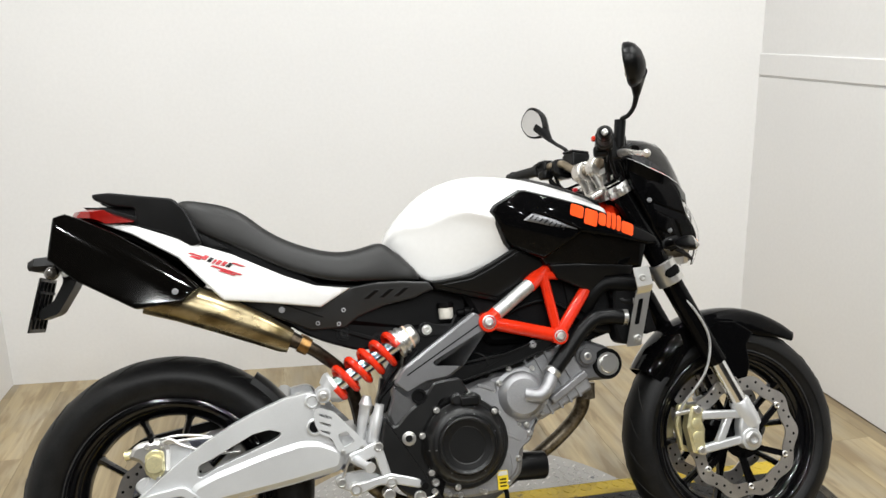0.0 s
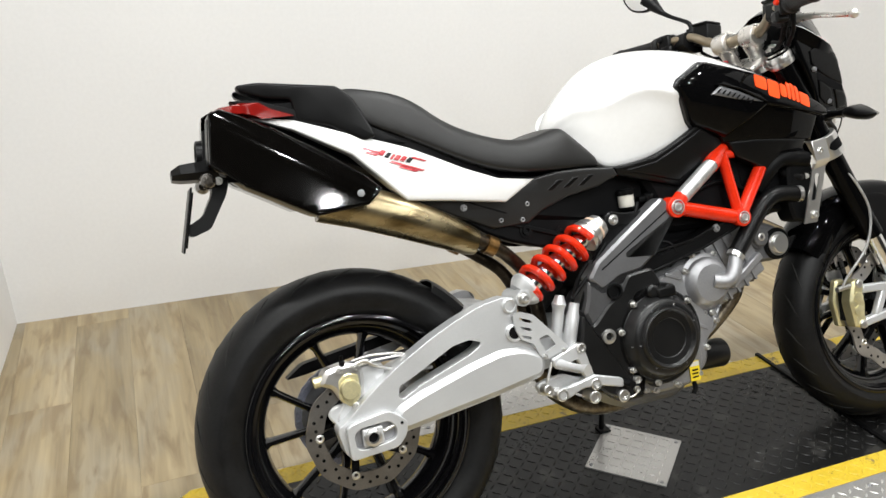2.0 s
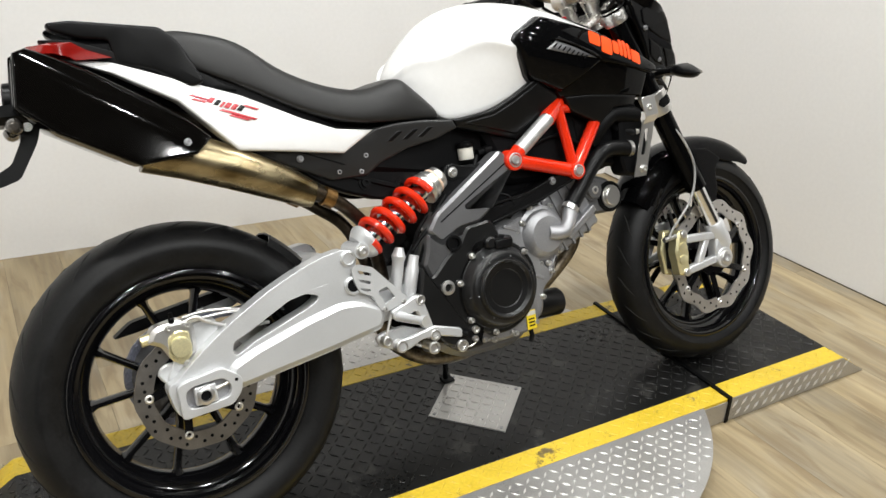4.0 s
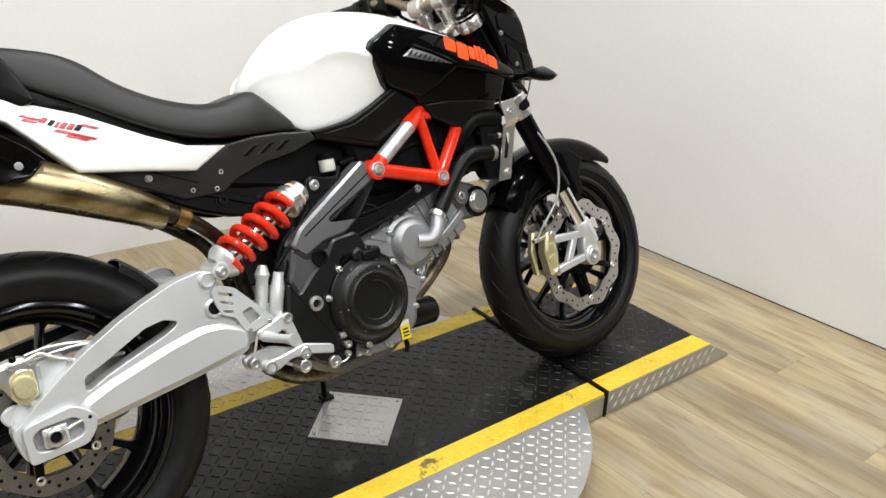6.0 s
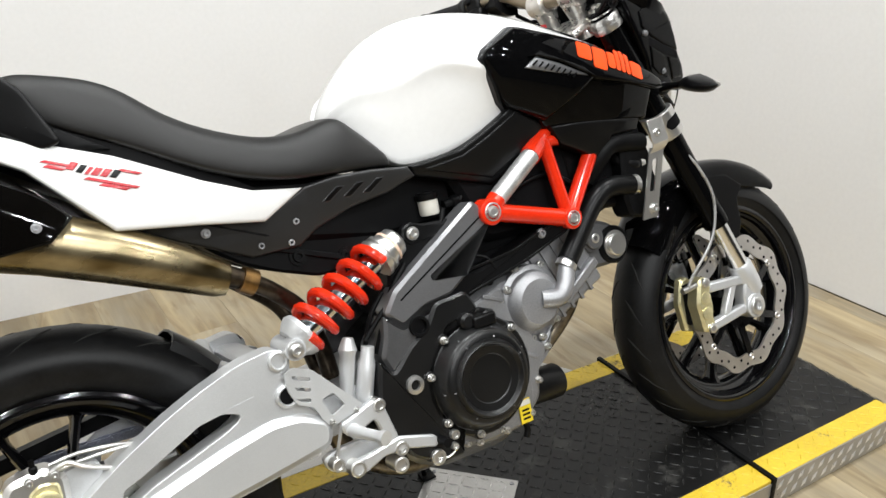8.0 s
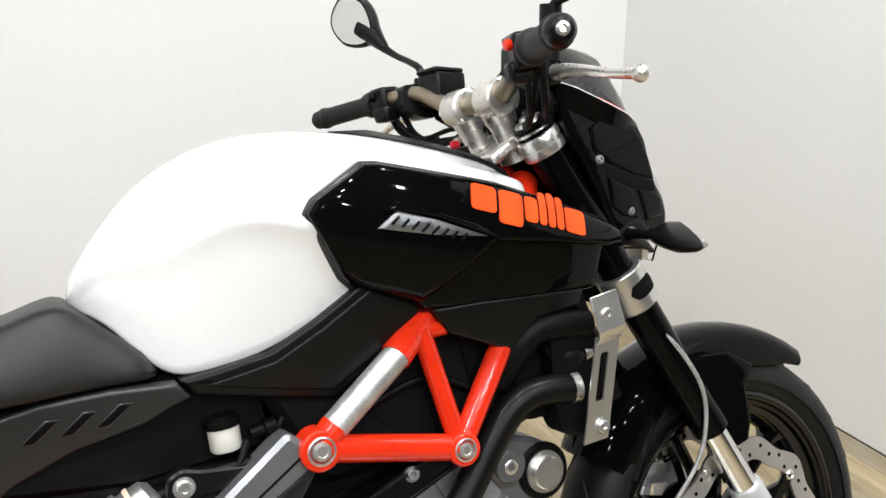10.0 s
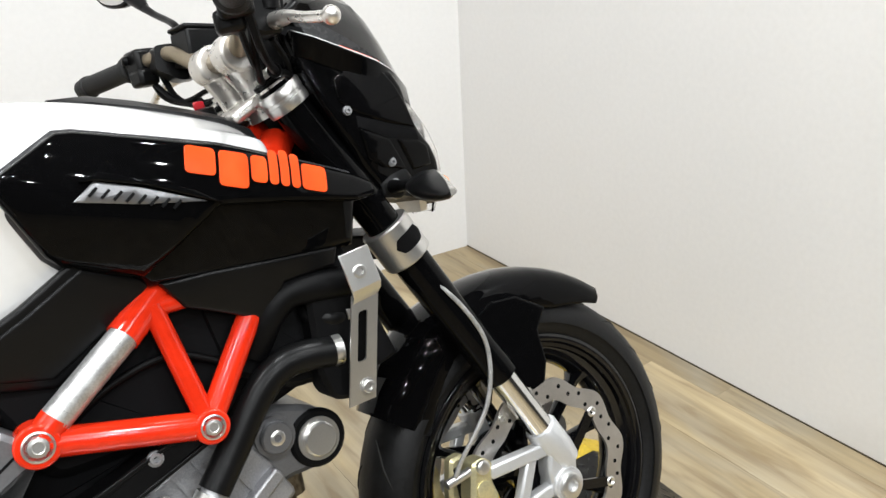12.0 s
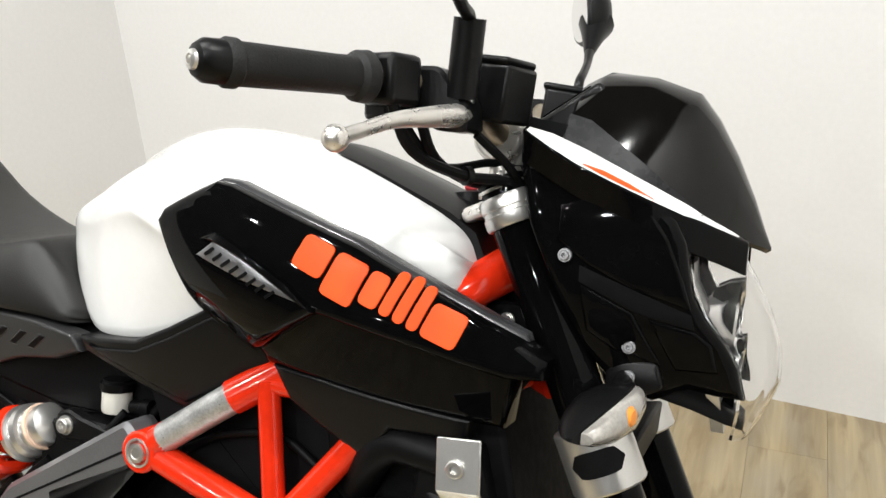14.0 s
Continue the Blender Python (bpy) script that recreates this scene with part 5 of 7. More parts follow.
TANK = (
    (-0.181, 0.886, 0.862, 0.030, 0.875, 0.95, 0.9), (-0.168, 0.908, 0.855, 0.066, 0.885, 0.97, 0.92), (-0.143, 0.940, 0.838, 0.094, 0.912, 0.97, 0.92),
    (-0.100, 0.983, 0.766, 0.113, 0.905, 0.95, 0.88), (-0.060, 1.010, 0.768, 0.134, 0.915, 0.91, 0.84), (0.000, 1.033, 0.772, 0.156, 0.938, 0.90, 0.80),
    (0.060, 1.038, 0.795, 0.174, 0.914, 0.89, 0.79), (0.120, 1.031, 0.820, 0.176, 0.893, 0.89, 0.80), (0.200, 1.014, 0.840, 0.168, 0.920, 0.9, 0.8),
    (0.280, 0.988, 0.850, 0.155, 0.912, 0.9, 0.8), (0.340, 0.966, 0.850, 0.146, 0.905, 0.95, 0.9), (0.375, 0.950, 0.858, 0.134, 0.905, 0.95, 0.9), (0.394, 0.925, 0.872, 0.112, 0.900, 0.95, 0.9),
)
bm = bmesh.new()
SOFT = (0.5, 0.7, 0.9, 1.0, 1.0, 0.8, 0.45, 0.2) + (0.0,) * 5
rows = ring_faces(bm, [body_section(*t, e) for t, e in zip(TANK, SOFT)])
crease = bm.edges.layers.float.new("crease_edge")
for (a, b), soft in zip(zip(rows[3:9], rows[4:10]), (0.0, 0.4, 0.9, 1.1, 1.1, 1.1)):
    for k, c in ((5, 0.75 * soft), (7, 0.55 * soft), (9, 0.9), (-5, 0.75 * soft), (-7, 0.55 * soft), (-9, 0.9)):
        e = bm.edges.get((a[k], b[k]))
        if e:
            e[crease] = c
for a, b in zip(rows[0:3], rows[1:4]):
    for k in (9, -9):
        e = bm.edges.get((a[k], b[k]))
        if e:
            e[crease] = 0.7
fuel_tank = P("fuel_tank", bm, WHITE, None, "white painted fuel tank", angle=50)
sub = fuel_tank.modifiers.new("smooth", "SUBSURF")
sub.levels = sub.render_levels = 2
# black trim over the tank's front, and the filler
bm = bmesh.new()
secs = []
for x, z, w in ((0.170, 1.024, 0.020), (0.21, 1.019, 0.052), (0.26, 1.003, 0.062), (0.31, 0.984, 0.070), (0.355, 0.966, 0.074), (0.385, 0.947, 0.074), (0.402, 0.910, 0.072)):
    half = [(0, z + 0.003), (0.6 * w, z + 0.001), (w, z - 0.010), (w, z - 0.03), (0, z - 0.03)]
    secs.append([(x, -y, q) for y, q in half] + [(x, y, q) for y, q in reversed(half[1:-1])])
loft(bm, secs)
P("tank_trim", bm, SATIN, fuel_tank, "black plastic trim")
bm = bmesh.new()
stack(bm, (0.115, 0, 1.022), (0.15, 0, 1), [(0, 0.045), (0.004, 0.045), (0.006, 0.040), (0.006, 0.0)], 32)
P("filler_cap", bm, STEEL, fuel_tank)

UP = [(0.069, 0.925), (0.080, 0.938), (0.143, 0.970), (0.160, 0.968), (0.306, 0.922), (0.468, 0.852), (0.494, 0.836), (0.492, 0.818), (0.461, 0.817), (0.370, 0.838), (0.281, 0.856), (0.255, 0.840), (0.190, 0.800), (0.114, 0.834), (0.101, 0.848)]
up_y = quad_fit([(0.069, 0.925, 0.192), (0.143, 0.970, 0.182), (0.306, 0.920, 0.186), (0.456, 0.847, 0.176), (0.494, 0.826, 0.158), (0.42, 0.84, 0.195), (0.256, 0.905, 0.207), (0.34, 0.87, 0.208), (0.281, 0.857, 0.210), (0.178, 0.81, 0.172), (0.103, 0.847, 0.165), (0.20, 0.88, 0.206), (0.13, 0.90, 0.198)])
LOW = [(0.170, 0.818), (0.250, 0.860), (0.281, 0.868), (0.370, 0.852), (0.466, 0.830), (0.453, 0.762), (0.342, 0.770), (0.195, 0.786)]
low_y = quad_fit([(0.176, 0.812, 0.158), (0.281, 0.853, 0.192), (0.461, 0.827, 0.166), (0.446, 0.768, 0.150), (0.342, 0.772, 0.162), (0.199, 0.788, 0.154), (0.30, 0.81, 0.184), (0.38, 0.81, 0.178)])
CHIN = [(0.205, 0.787), (0.264, 0.785), (0.425, 0.768), (0.418, 0.746), (0.345, 0.746), (0.318, 0.706), (0.226, 0.752)]
chin_y = quad_fit([(0.2, 0.79, 0.162), (0.455, 0.775, 0.158), (0.42, 0.74, 0.156), (0.326, 0.71, 0.158), (0.226, 0.75, 0.160), (0.3, 0.76, 0.174)])
SIDE = [(-0.087, 0.771), (-0.055, 0.773), (0.010, 0.781), (0.064, 0.805), (0.130, 0.840), (0.20, 0.806), (0.212, 0.786), (0.175, 0.758), (0.078, 0.706), (-0.02, 0.735), (-0.076, 0.752)]
side_y = quad_fit([(-0.11, 0.775, 0.128), (0.0, 0.785, 0.150), (0.13, 0.83, 0.156), (0.21, 0.79, 0.142), (0.17, 0.76, 0.132), (0.076, 0.71, 0.126), (-0.08, 0.755, 0.126), (0.05, 0.77, 0.146)])
VENT = [(0.138, 0.896), (0.162, 0.912), (0.207, 0.894), (0.268, 0.864), (0.200, 0.878)]
LETTERS = (  # start along the line, width, height, lift: plain blocks in place of the maker's name
    (0.000, 0.0290, 0.0285, 0.0), (0.0325, 0.0290, 0.0370, -0.0085), (0.0645, 0.0165, 0.0285, 0.0), (0.0835, 0.0095, 0.0375, 0.0), (0.0955, 0.0095, 0.0395, 0.0), (0.1075, 0.0095, 0.0375, 0.0), (0.1195, 0.0290, 0.0285, 0.0))
grown, drawn = offset(UP, -0.004), offset(UP, 0.012)
RIM_LINE = grown[:6] + drawn[6:13] + grown[13:]
for s in BOTH:
    side_panel = P("side_panel", panel(UP, up_y, s, thick=0.022, drop=0.008, edge=0.009, step=0.015), GLOSS, None, "gloss black tank side panel", angle=50)
    P("panel_rim", panel(RIM_LINE, lambda x, z: up_y(x, z) - 0.013, s, thick=0.014, drop=0.005, edge=0.005, step=0.025), RIMGREY, side_panel, "bevelled rim, its highlight put into grey")
    P("lower_panel", panel(LOW, low_y, s, thick=0.03, drop=0.010, edge=0.011, step=0.015), GLOSS, None, "gloss black lower side panel", angle=50)
    P("chin_panel", panel(CHIN, lambda x, z: chin_y(x, z) - 0.008, s, thick=0.05, drop=0.004, edge=0.005, step=0.02), SATIN, None, "satin black chin panel")
    P("tank_side_cover", panel(SIDE, side_y, s, thick=0.03, drop=0.006, edge=0.006, step=0.02), SIDECOVER, None, "matte black plastic cover below the tank")
    P("cover_face", panel(offset(SIDE, 0.011), lambda x, z: side_y(x, z) + 0.0035, s, thick=0.006, drop=0.0035, edge=0.0045, step=0.02), SIDECOVER, None)
    # intake: lip and slatted insert
    bm = bmesh.new()
    ring = [(0.147, 0.914), (0.168, 0.921), (0.255, 0.880), (0.284, 0.857), (0.262, 0.868), (0.207, 0.897), (0.163, 0.912)]
    ring_faces(bm, [[(x, s * (up_y(x, z) + t), z) for x, z in ring] for t in (-0.006, 0.008)])
    P("intake_lip", bm, GLOSS, side_panel, bevel=0.002)
    P("intake_insert", panel(VENT, lambda x, z: up_y(x, z) + 0.0025, s, thick=0.006, drop=0.001, edge=0.002, step=0.03), FRAMEGREY, side_panel, "grey slatted intake insert")
    bm = bmesh.new()
    for k in range(8):
        x, z = 0.158 + 0.011 * k, 0.902 - 0.0047 * k
        y = up_y(x, z) + 0.003
        beam(bm, (x - 0.005, s * y, z - 0.004), (x + 0.005, s * y, z + 0.003), 0.002, 0.003)
    P("intake_slat", bm, MATTE, side_panel)
    # plain orange blocks where the maker's name stands
    ax, az = math.cos(radians(-21.0)), math.sin(radians(-21.0))
    for u0, wd, h, lift in LETTERS:
        uu = u0 if s < 0 else 0.1485 - u0 - wd
        corner = [(uu, lift), (uu + wd, lift), (uu + wd, lift + h), (uu, lift + h)]
        q = rounded([(0.253 + 1.17 * u * ax - 1.12 * v * az * 0.9, 0.900 + 1.17 * u * az + 1.12 * v * ax) for u, v in corner], 0.006)
        P("name_block", panel(q, lambda x, z: up_y(x, z) + 0.0018, s, thick=0.002, drop=0.0003, edge=0.0006, step=0.02), ORANGE, side_panel, "plain orange-red block", angle=12)

# seat
SEATS = ((-0.672, 1.012, 0.985, 0.070), (-0.640, 1.018, 0.945, 0.092), (-0.600, 1.008, 0.920, 0.104), (-0.553, 0.998, 0.898, 0.112), (-0.505, 0.972, 0.872, 0.120), (-0.464, 0.928, 0.848, 0.126), (-0.393, 0.889, 0.812, 0.134), (-0.316, 0.864, 0.790, 0.138), (-0.255, 0.864, 0.784, 0.136), (-0.196, 0.886, 0.781, 0.130), (-0.176, 0.870, 0.780, 0.127), (-0.136, 0.830, 0.779, 0.124), (-0.098, 0.787, 0.776, 0.120))
bm = bmesh.new()
secs = []
for x, zt, zb, w in SEATS:
    h = zt - zb
    half = [(0, zt), (0.48 * w, zt - 0.01 * h), (0.80 * w, zt - 0.07 * h), (0.95 * w, zt - 0.30 * h), (w, zt - 0.7 * h), (0.99 * w, zb + 0.04 * h), (0.95 * w, zb)]
    secs.append([(x, -y, z) for y, z in half] + [(x, y, z) for y, z in reversed(half[1:])])
seat_rows = ring_faces(bm, secs)
fold = bm.edges.layers.float.new("crease_edge")
for a, b in zip(seat_rows, seat_rows[1:]):
    for k in (2, -2):
        bm.edges.get((a[k], b[k]))[fold] = 0.55
seat = P("seat", bm, SEAT, None, "black vinyl dual seat", angle=70)
m = seat.modifiers.new("smooth", "SUBSURF")
m.levels = m.render_levels = 2
bm = bmesh.new()
for s in BOTH:
    tube(bm, [(x, s * (w * 0.955 + 0.001), zt - 0.80 * (zt - zb)) for x, zt, zb, w in SEATS[2:-1]], 0.0016, 6)
P("seam", bm, MATTE, seat)

# tail
TAIL = [(-0.848, 0.977), (-0.759, 0.960), (-0.655, 0.917), (-0.545, 0.874), (-0.432, 0.815), (-0.360, 0.785), (-0.277, 0.773), (-0.350, 0.733), (-0.460, 0.752), (-0.568, 0.768), (-0.604, 0.808), (-0.662, 0.874), (-0.763, 0.938)]
tail_y = quad_fit([(-0.846, 0.975, 0.072), (-0.655, 0.915, 0.108), (-0.432, 0.813, 0.128), (-0.279, 0.77, 0.126), (-0.35, 0.734, 0.122), (-0.568, 0.77, 0.135), (-0.66, 0.875, 0.122), (-0.55, 0.82, 0.138), (-0.42, 0.77, 0.138)])
REDS = ((0.0, 0.046, 0.0035, 0.004), (0.006, 0.030, 0.005, -0.004), (0.040, 0.012, 0.013, 0.0), (0.056, 0.010, 0.013, -0.002), (0.070, 0.006, 0.013, -0.003), (0.080, 0.011, 0.013, -0.002), (0.095, 0.011, 0.013, -0.001), (0.110, 0.011, 0.013, 0.0), (0.070, 0.085, 0.004, -0.012), (0.095, 0.045, 0.004, -0.018), (0.12, 0.035, 0.0035, 0.013))
for s in BOTH:
    tail = P("tail_panel", panel(TAIL, tail_y, s, thick=0.03, drop=0.006, edge=0.006, step=0.025), WHITE, None, "white tail side panel", angle=50)
    ax, az = math.cos(radians(-22.5)), math.sin(radians(-22.5))
    for i, (u0, wd, h, lift) in enumerate(REDS):
        q = [(-0.642 + 0.82 * ((u0 + (0.004 if v else 0) + u) * ax - (lift + v) * az), 0.880 + 0.82 * ((u0 + u) * az + (lift + v) * ax)) for u, v in ((0, 0), (wd, 0), (wd + 0.004, h), (0.004, h))]
        P("print_bar", panel(q, lambda x, z: tail_y(x, z) + 0.0016, s, thick=0.002, drop=0.0002, edge=0.0004, step=0.03), DECALRED if i % 4 != 3 else SATIN, tail, "red printed bar")
    # grab handle and its lower fin
    GRAB = [(-0.856, 1.043), (-0.815, 1.043), (-0.668, 1.014), (-0.640, 0.985), (-0.606, 0.905), (-0.632, 0.898), (-0.690, 0.938), (-0.752, 0.957), (-0.757, 1.001), (-0.802, 1.008), (-0.852, 1.030)]
    grab_y = lambda x, z: 0.050 + (x + 0.86) * 0.30
    P("grab_handle", panel(rounded(GRAB, 0.008), grab_y, s, thick=0.020, drop=0.005, edge=0.006, step=0.04), SATIN, None, "black grab handle")
    FIN = [(-0.872, 1.012), (-0.823, 1.008), (-0.731, 0.972), (-0.600, 0.922), (-0.545, 0.885), (-0.60, 0.893), (-0.72, 0.943), (-0.84, 0.985)]
    P("tail_fin", panel(FIN, lambda x, z: 0.062 + (x + 0.87) * 0.16, s, thick=0.03, drop=0.004, edge=0.004, step=0.05), MATTE, None)
    SUBF = [(-0.60, 0.790), (-0.454, 0.760), (-0.340, 0.740), (-0.275, 0.775), (-0.224, 0.781), (-0.158, 0.779), (-0.092, 0.771), (-0.080, 0.752), (-0.104, 0.745), (-0.128, 0.735), (-0.200, 0.724), (-0.263, 0.702), (-0.295, 0.680), (-0.375, 0.680), (-0.447, 0.715)]
    sub_y = quad_fit([(-0.56, 0.77, 0.098), (-0.34, 0.73, 0.112), (-0.2, 0.77, 0.126), (-0.03, 0.74, 0.138), (-0.2, 0.724, 0.116), (-0.37, 0.686, 0.098), (-0.44, 0.718, 0.100)])
    cover = P("subframe_cover", panel(SUBF, sub_y, s, thick=0.025, drop=0.005, edge=0.005, step=0.03), SUBFRAME, None, "black subframe cover with three slots")
    # slots laid on flat: dark patches for their shade, grey rims for lit edges
    for x in (-0.247, -0.211, -0.176):
        q = [(x, 0.744), (x + 0.011, 0.743), (x + 0.036, 0.761), (x + 0.025, 0.762)]
        P("slot_lit_edge", panel(offset(q, -0.0016), lambda a, z: sub_y(a, z) + 0.0006, s, thick=0.002, drop=0.0003, edge=0.0005, step=0.05), RIMGREY, cover)
        P("slot", panel(q, lambda a, z: sub_y(a, z) + 0.0012, s, thick=0.002, drop=0.0003, edge=0.0005, step=0.05), DARK, cover)
    for x, z, y in ((-0.297, 0.722, 0.106), (-0.359, 0.696, 0.098), (-0.31, 0.69, 0.10), (-0.44, 0.735, 0.105)):
        bm = bmesh.new()
        bolt(bm, (x, s * y, z), 0.0055, 0.005, (0, s, 0))
        P("screw", bm, CAST, cover)
    STRUT = [(-0.470, 0.735), (-0.433, 0.748), (-0.314, 0.748), (-0.144, 0.705), (-0.085, 0.665), (-0.173, 0.600), (-0.22, 0.622), (-0.272, 0.623), (-0.341, 0.648), (-0.389, 0.671), (-0.43, 0.70)]
    strut = P("subframe_strut", one(prism, rounded(STRUT, 0.010), s * 0.045, s * 0.090, 0.005), MATTE, None, "black subframe strut")
    for x, z, r in ((-0.392, 0.705, 0.012), (-0.308, 0.720, 0.009), (-0.300, 0.665, 0.011), (-0.22, 0.648, 0.008)):
        P("strut_boss", one(stack, (x, s * 0.088, z), (0, s, 0), [(0, r * 1.5), (0.005, r * 1.45), (0.005, r), (0.010, r * 0.9), (0.010, r * 0.45), (0.006, r * 0.4)], 18), SATIN, strut)
    P("strut_rib", one(beam, (-0.44, s * 0.092, 0.725), (-0.20, s * 0.092, 0.635), 0.008, 0.010), MATTE, strut, bevel=0.002)
# tail middle, tail light
bm = bmesh.new()
secs = []
for x, zt, zb, w in ((-0.875, 1.004, 0.995, 0.045), (-0.84, 1.012, 0.965, 0.058), (-0.74, 1.006, 0.915, 0.075), (-0.64, 0.985, 0.850, 0.092), (-0.50, 0.90, 0.765, 0.105), (-0.35, 0.80, 0.70, 0.105), (-0.15, 0.775, 0.66, 0.095), (0.0, 0.775, 0.66, 0.09)):
    secs.append([(x, -w, zb + 0.01), (x, -w, zt - 0.012), (x, -w + 0.012, zt), (x, w - 0.012, zt), (x, w, zt - 0.012), (x, w, zb + 0.01), (x, w - 0.01, zb), (x, -w + 0.01, zb)])
loft(bm, secs)
P("tail_undertray", bm, MATTE, None)
bm = bmesh.new()
secs = []
for y, dx, dz in ((-0.092, 0.05, -0.004), (-0.080, 0.018, 0.0), (-0.05, 0.0, 0.003), (0, -0.010, 0.004), (0.05, 0.0, 0.003), (0.080, 0.018, 0.0), (0.092, 0.05, -0.004)):
    secs.append([(-0.902 + dx, y, 0.986 + dz), (-0.893 + dx, y, 1.000 + dz), (-0.872 + dx, y, 1.003 + dz), (-0.80, y, 0.988 + dz), (-0.758, y, 0.971 + dz), (-0.82, y, 0.971 + dz), (-0.88 + dx, y, 0.978 + dz)])
loft(bm, secs)
P("tail_light", bm, TAILRED, None, "red tail light lens")
# number plate holder
holder = new("plate_holder")
holder.parent = motorcycle
tagged(holder, "black plate holder under the tail")
bm = bmesh.new()
secs = []
for x, z, w, h in ((-1.002, 0.888, 0.050, 0.012), (-0.985, 0.892, 0.064, 0.020), (-0.94, 0.893, 0.062, 0.024), (-0.90, 0.895, 0.052, 0.030), (-0.84, 0.915, 0.048, 0.036)):
    secs.append([(x, -w, z - h * 0.4), (x, -w * 0.9, z + h * 0.5), (x, w * 0.9, z + h * 0.5), (x, w, z - h * 0.4), (x, w * 0.8, z - h), (x, -w * 0.8, z - h)])
loft(bm, secs)
P("holder_arm", bm, SATIN, holder)
P("holder_leg", one(prism, rounded([(-0.935, 0.880), (-0.890, 0.880), (-0.905, 0.835), (-0.945, 0.772), (-0.985, 0.760), (-0.990, 0.782), (-0.955, 0.800), (-0.93, 0.845)], 0.008), -0.035, 0.035, 0.004), SATIN, holder)
bm = bmesh.new()
rot = Matrix.Rotation(radians(15), 3, "Y")
box(bm, (-0.987, 0.0, 0.795), (0.004, 0.135, 0.128), rot)
P("backing_plate", bm, SATIN, holder, bevel=0.0015)
bm = bmesh.new()
for y in (-0.045, -0.015, 0.015, 0.045):
    box(bm, (-0.984, y, 0.795), (0.006, 0.006, 0.11), rot)
for z in (-0.03, 0.03):
    box(bm, V((-0.984, 0, 0.795)) + rot @ V((0, 0, z)), (0.006, 0.12, 0.006), rot)
P("plate_rib", bm, MATTE, holder)
for s in BOTH:
    sig = bmesh.new()
    stack(sig, (-0.94, s * 0.062, 0.862), (0, s, 0.02), [(0, 0.009), (0.008, 0.011), (0.016, 0.014), (0.03, 0.016), (0.042, 0.013), (0.05, 0.007), (0.052, 0.0)], 20)
    P("rear_indicator", sig, SMOKELENS, holder, "smoky indicator lens")
    bm = bmesh.new()
    bolt(bm, (-0.918, s * 0.066, 0.862), 0.006, 0.004, (0, s, 0))
    P("bolt", bm, STEEL, holder)

# foot control bracket (right) and its twin
for s in BOTH:
    fc = new("footrest_bracket")
    fc.parent = motorcycle
    tagged(fc, "silver footrest bracket with a pedal")
    GUARD = rounded([(-0.387, 0.499), (-0.372, 0.505), (-0.342, 0.493), (-0.270, 0.411), (-0.270, 0.398), (-0.291, 0.402), (-0.328, 0.392), (-0.340, 0.406), (-0.350, 0.432), (-0.376, 0.445), (-0.386, 0.470)], 0.006)
    slots = [rounded([(-0.376, 0.493 - 0.019 * i), (-0.346 - 0.003 * i, 0.481 - 0.0165 * i), (-0.348 - 0.003 * i, 0.475 - 0.0165 * i), (-0.375 + 0.003 * i, 0.486 - 0.019 * i)], 0.003) for i in range(3)]
    P("heel_guard", one(holed, GUARD, [rounded([(-0.337, 0.440), (-0.315, 0.446), (-0.299, 0.420), (-0.325, 0.409)], 0.005)] + slots, s * 0.148, s * 0.154), SILVER, fc, "slotted silver heel guard", bevel=0.001)
    VEE = rounded([(-0.254, 0.413), (-0.238, 0.402), (-0.222, 0.338), (-0.228, 0.326), (-0.243, 0.334), (-0.257, 0.381), (-0.283, 0.371), (-0.312, 0.372), (-0.316, 0.392), (-0.283, 0.402)], 0.006)
    P("bracket_arm", one(prism, VEE, s * 0.146, s * 0.160, 0.003), SILVER, fc)
    P("bracket_arm", one(prism, rounded([(-0.352, 0.340), (-0.330, 0.348), (-0.285, 0.350), (-0.245, 0.334), (-0.225, 0.336), (-0.220, 0.320), (-0.295, 0.296), (-0.345, 0.318)], 0.008), s * 0.128, s * 0.142, 0.003), SILVER, fc)
    PEDAL = rounded([(-0.320, 0.314), (-0.312, 0.326), (-0.281, 0.328), (-0.223, 0.339), (-0.159, 0.319), (-0.152, 0.308), (-0.158, 0.297), (-0.215, 0.314), (-0.255, 0.316), (-0.290, 0.302), (-0.312, 0.302)], 0.006)
    P("pedal", one(prism, PEDAL, s * 0.152, s * 0.164, 0.003), SILVER, fc, "silver pedal")
    bm = bmesh.new()
    cyl(bm, (-0.150, s * 0.150, 0.308), (-0.150, s * 0.188, 0.306), 0.008, n=14)
    P("pedal_tip", bm, MATTE, fc)
    P("footrest", one(tube, [(-0.300, s * 0.150, 0.378), (-0.290, s * 0.185, 0.374), (-0.276, s * 0.225, 0.371)], [0.012, 0.0095, 0.009], 12), SILVER, fc)
    P("peg_end", one(cyl, (-0.277, s * 0.222, 0.371), (-0.274, s * 0.231, 0.370), 0.012, n=16), SILVER, fc)
    for x, z, r in ((-0.336, 0.331, 0.011), (-0.305, 0.313, 0.014), (-0.223, 0.318, 0.013), (-0.230, 0.291, 0.014), (-0.160, 0.278, 0.014), (-0.246, 0.402, 0.011), (-0.121, 0.305, 0.009), (-0.125, 0.285, 0.007)):
        bm = bmesh.new()
        stack(bm, (x, s * 0.128, z), (0, s, 0), [(0, r), (0.036, r), (0.038, r * 0.85), (0.038, r * 0.62), (0.033, r * 0.58), (0.033, r * 0.3)], 18)
        P("bolt", bm, STEEL, fc)
    P("guard_bolt", one(bolt, (-0.283, s * 0.155, 0.405), 0.004, 0.003, (0, s, 0)), STEEL, fc)
    P("guard_bolt", one(bolt, (-0.327, s * 0.155, 0.400), 0.004, 0.003, (0, s, 0)), STEEL, fc)
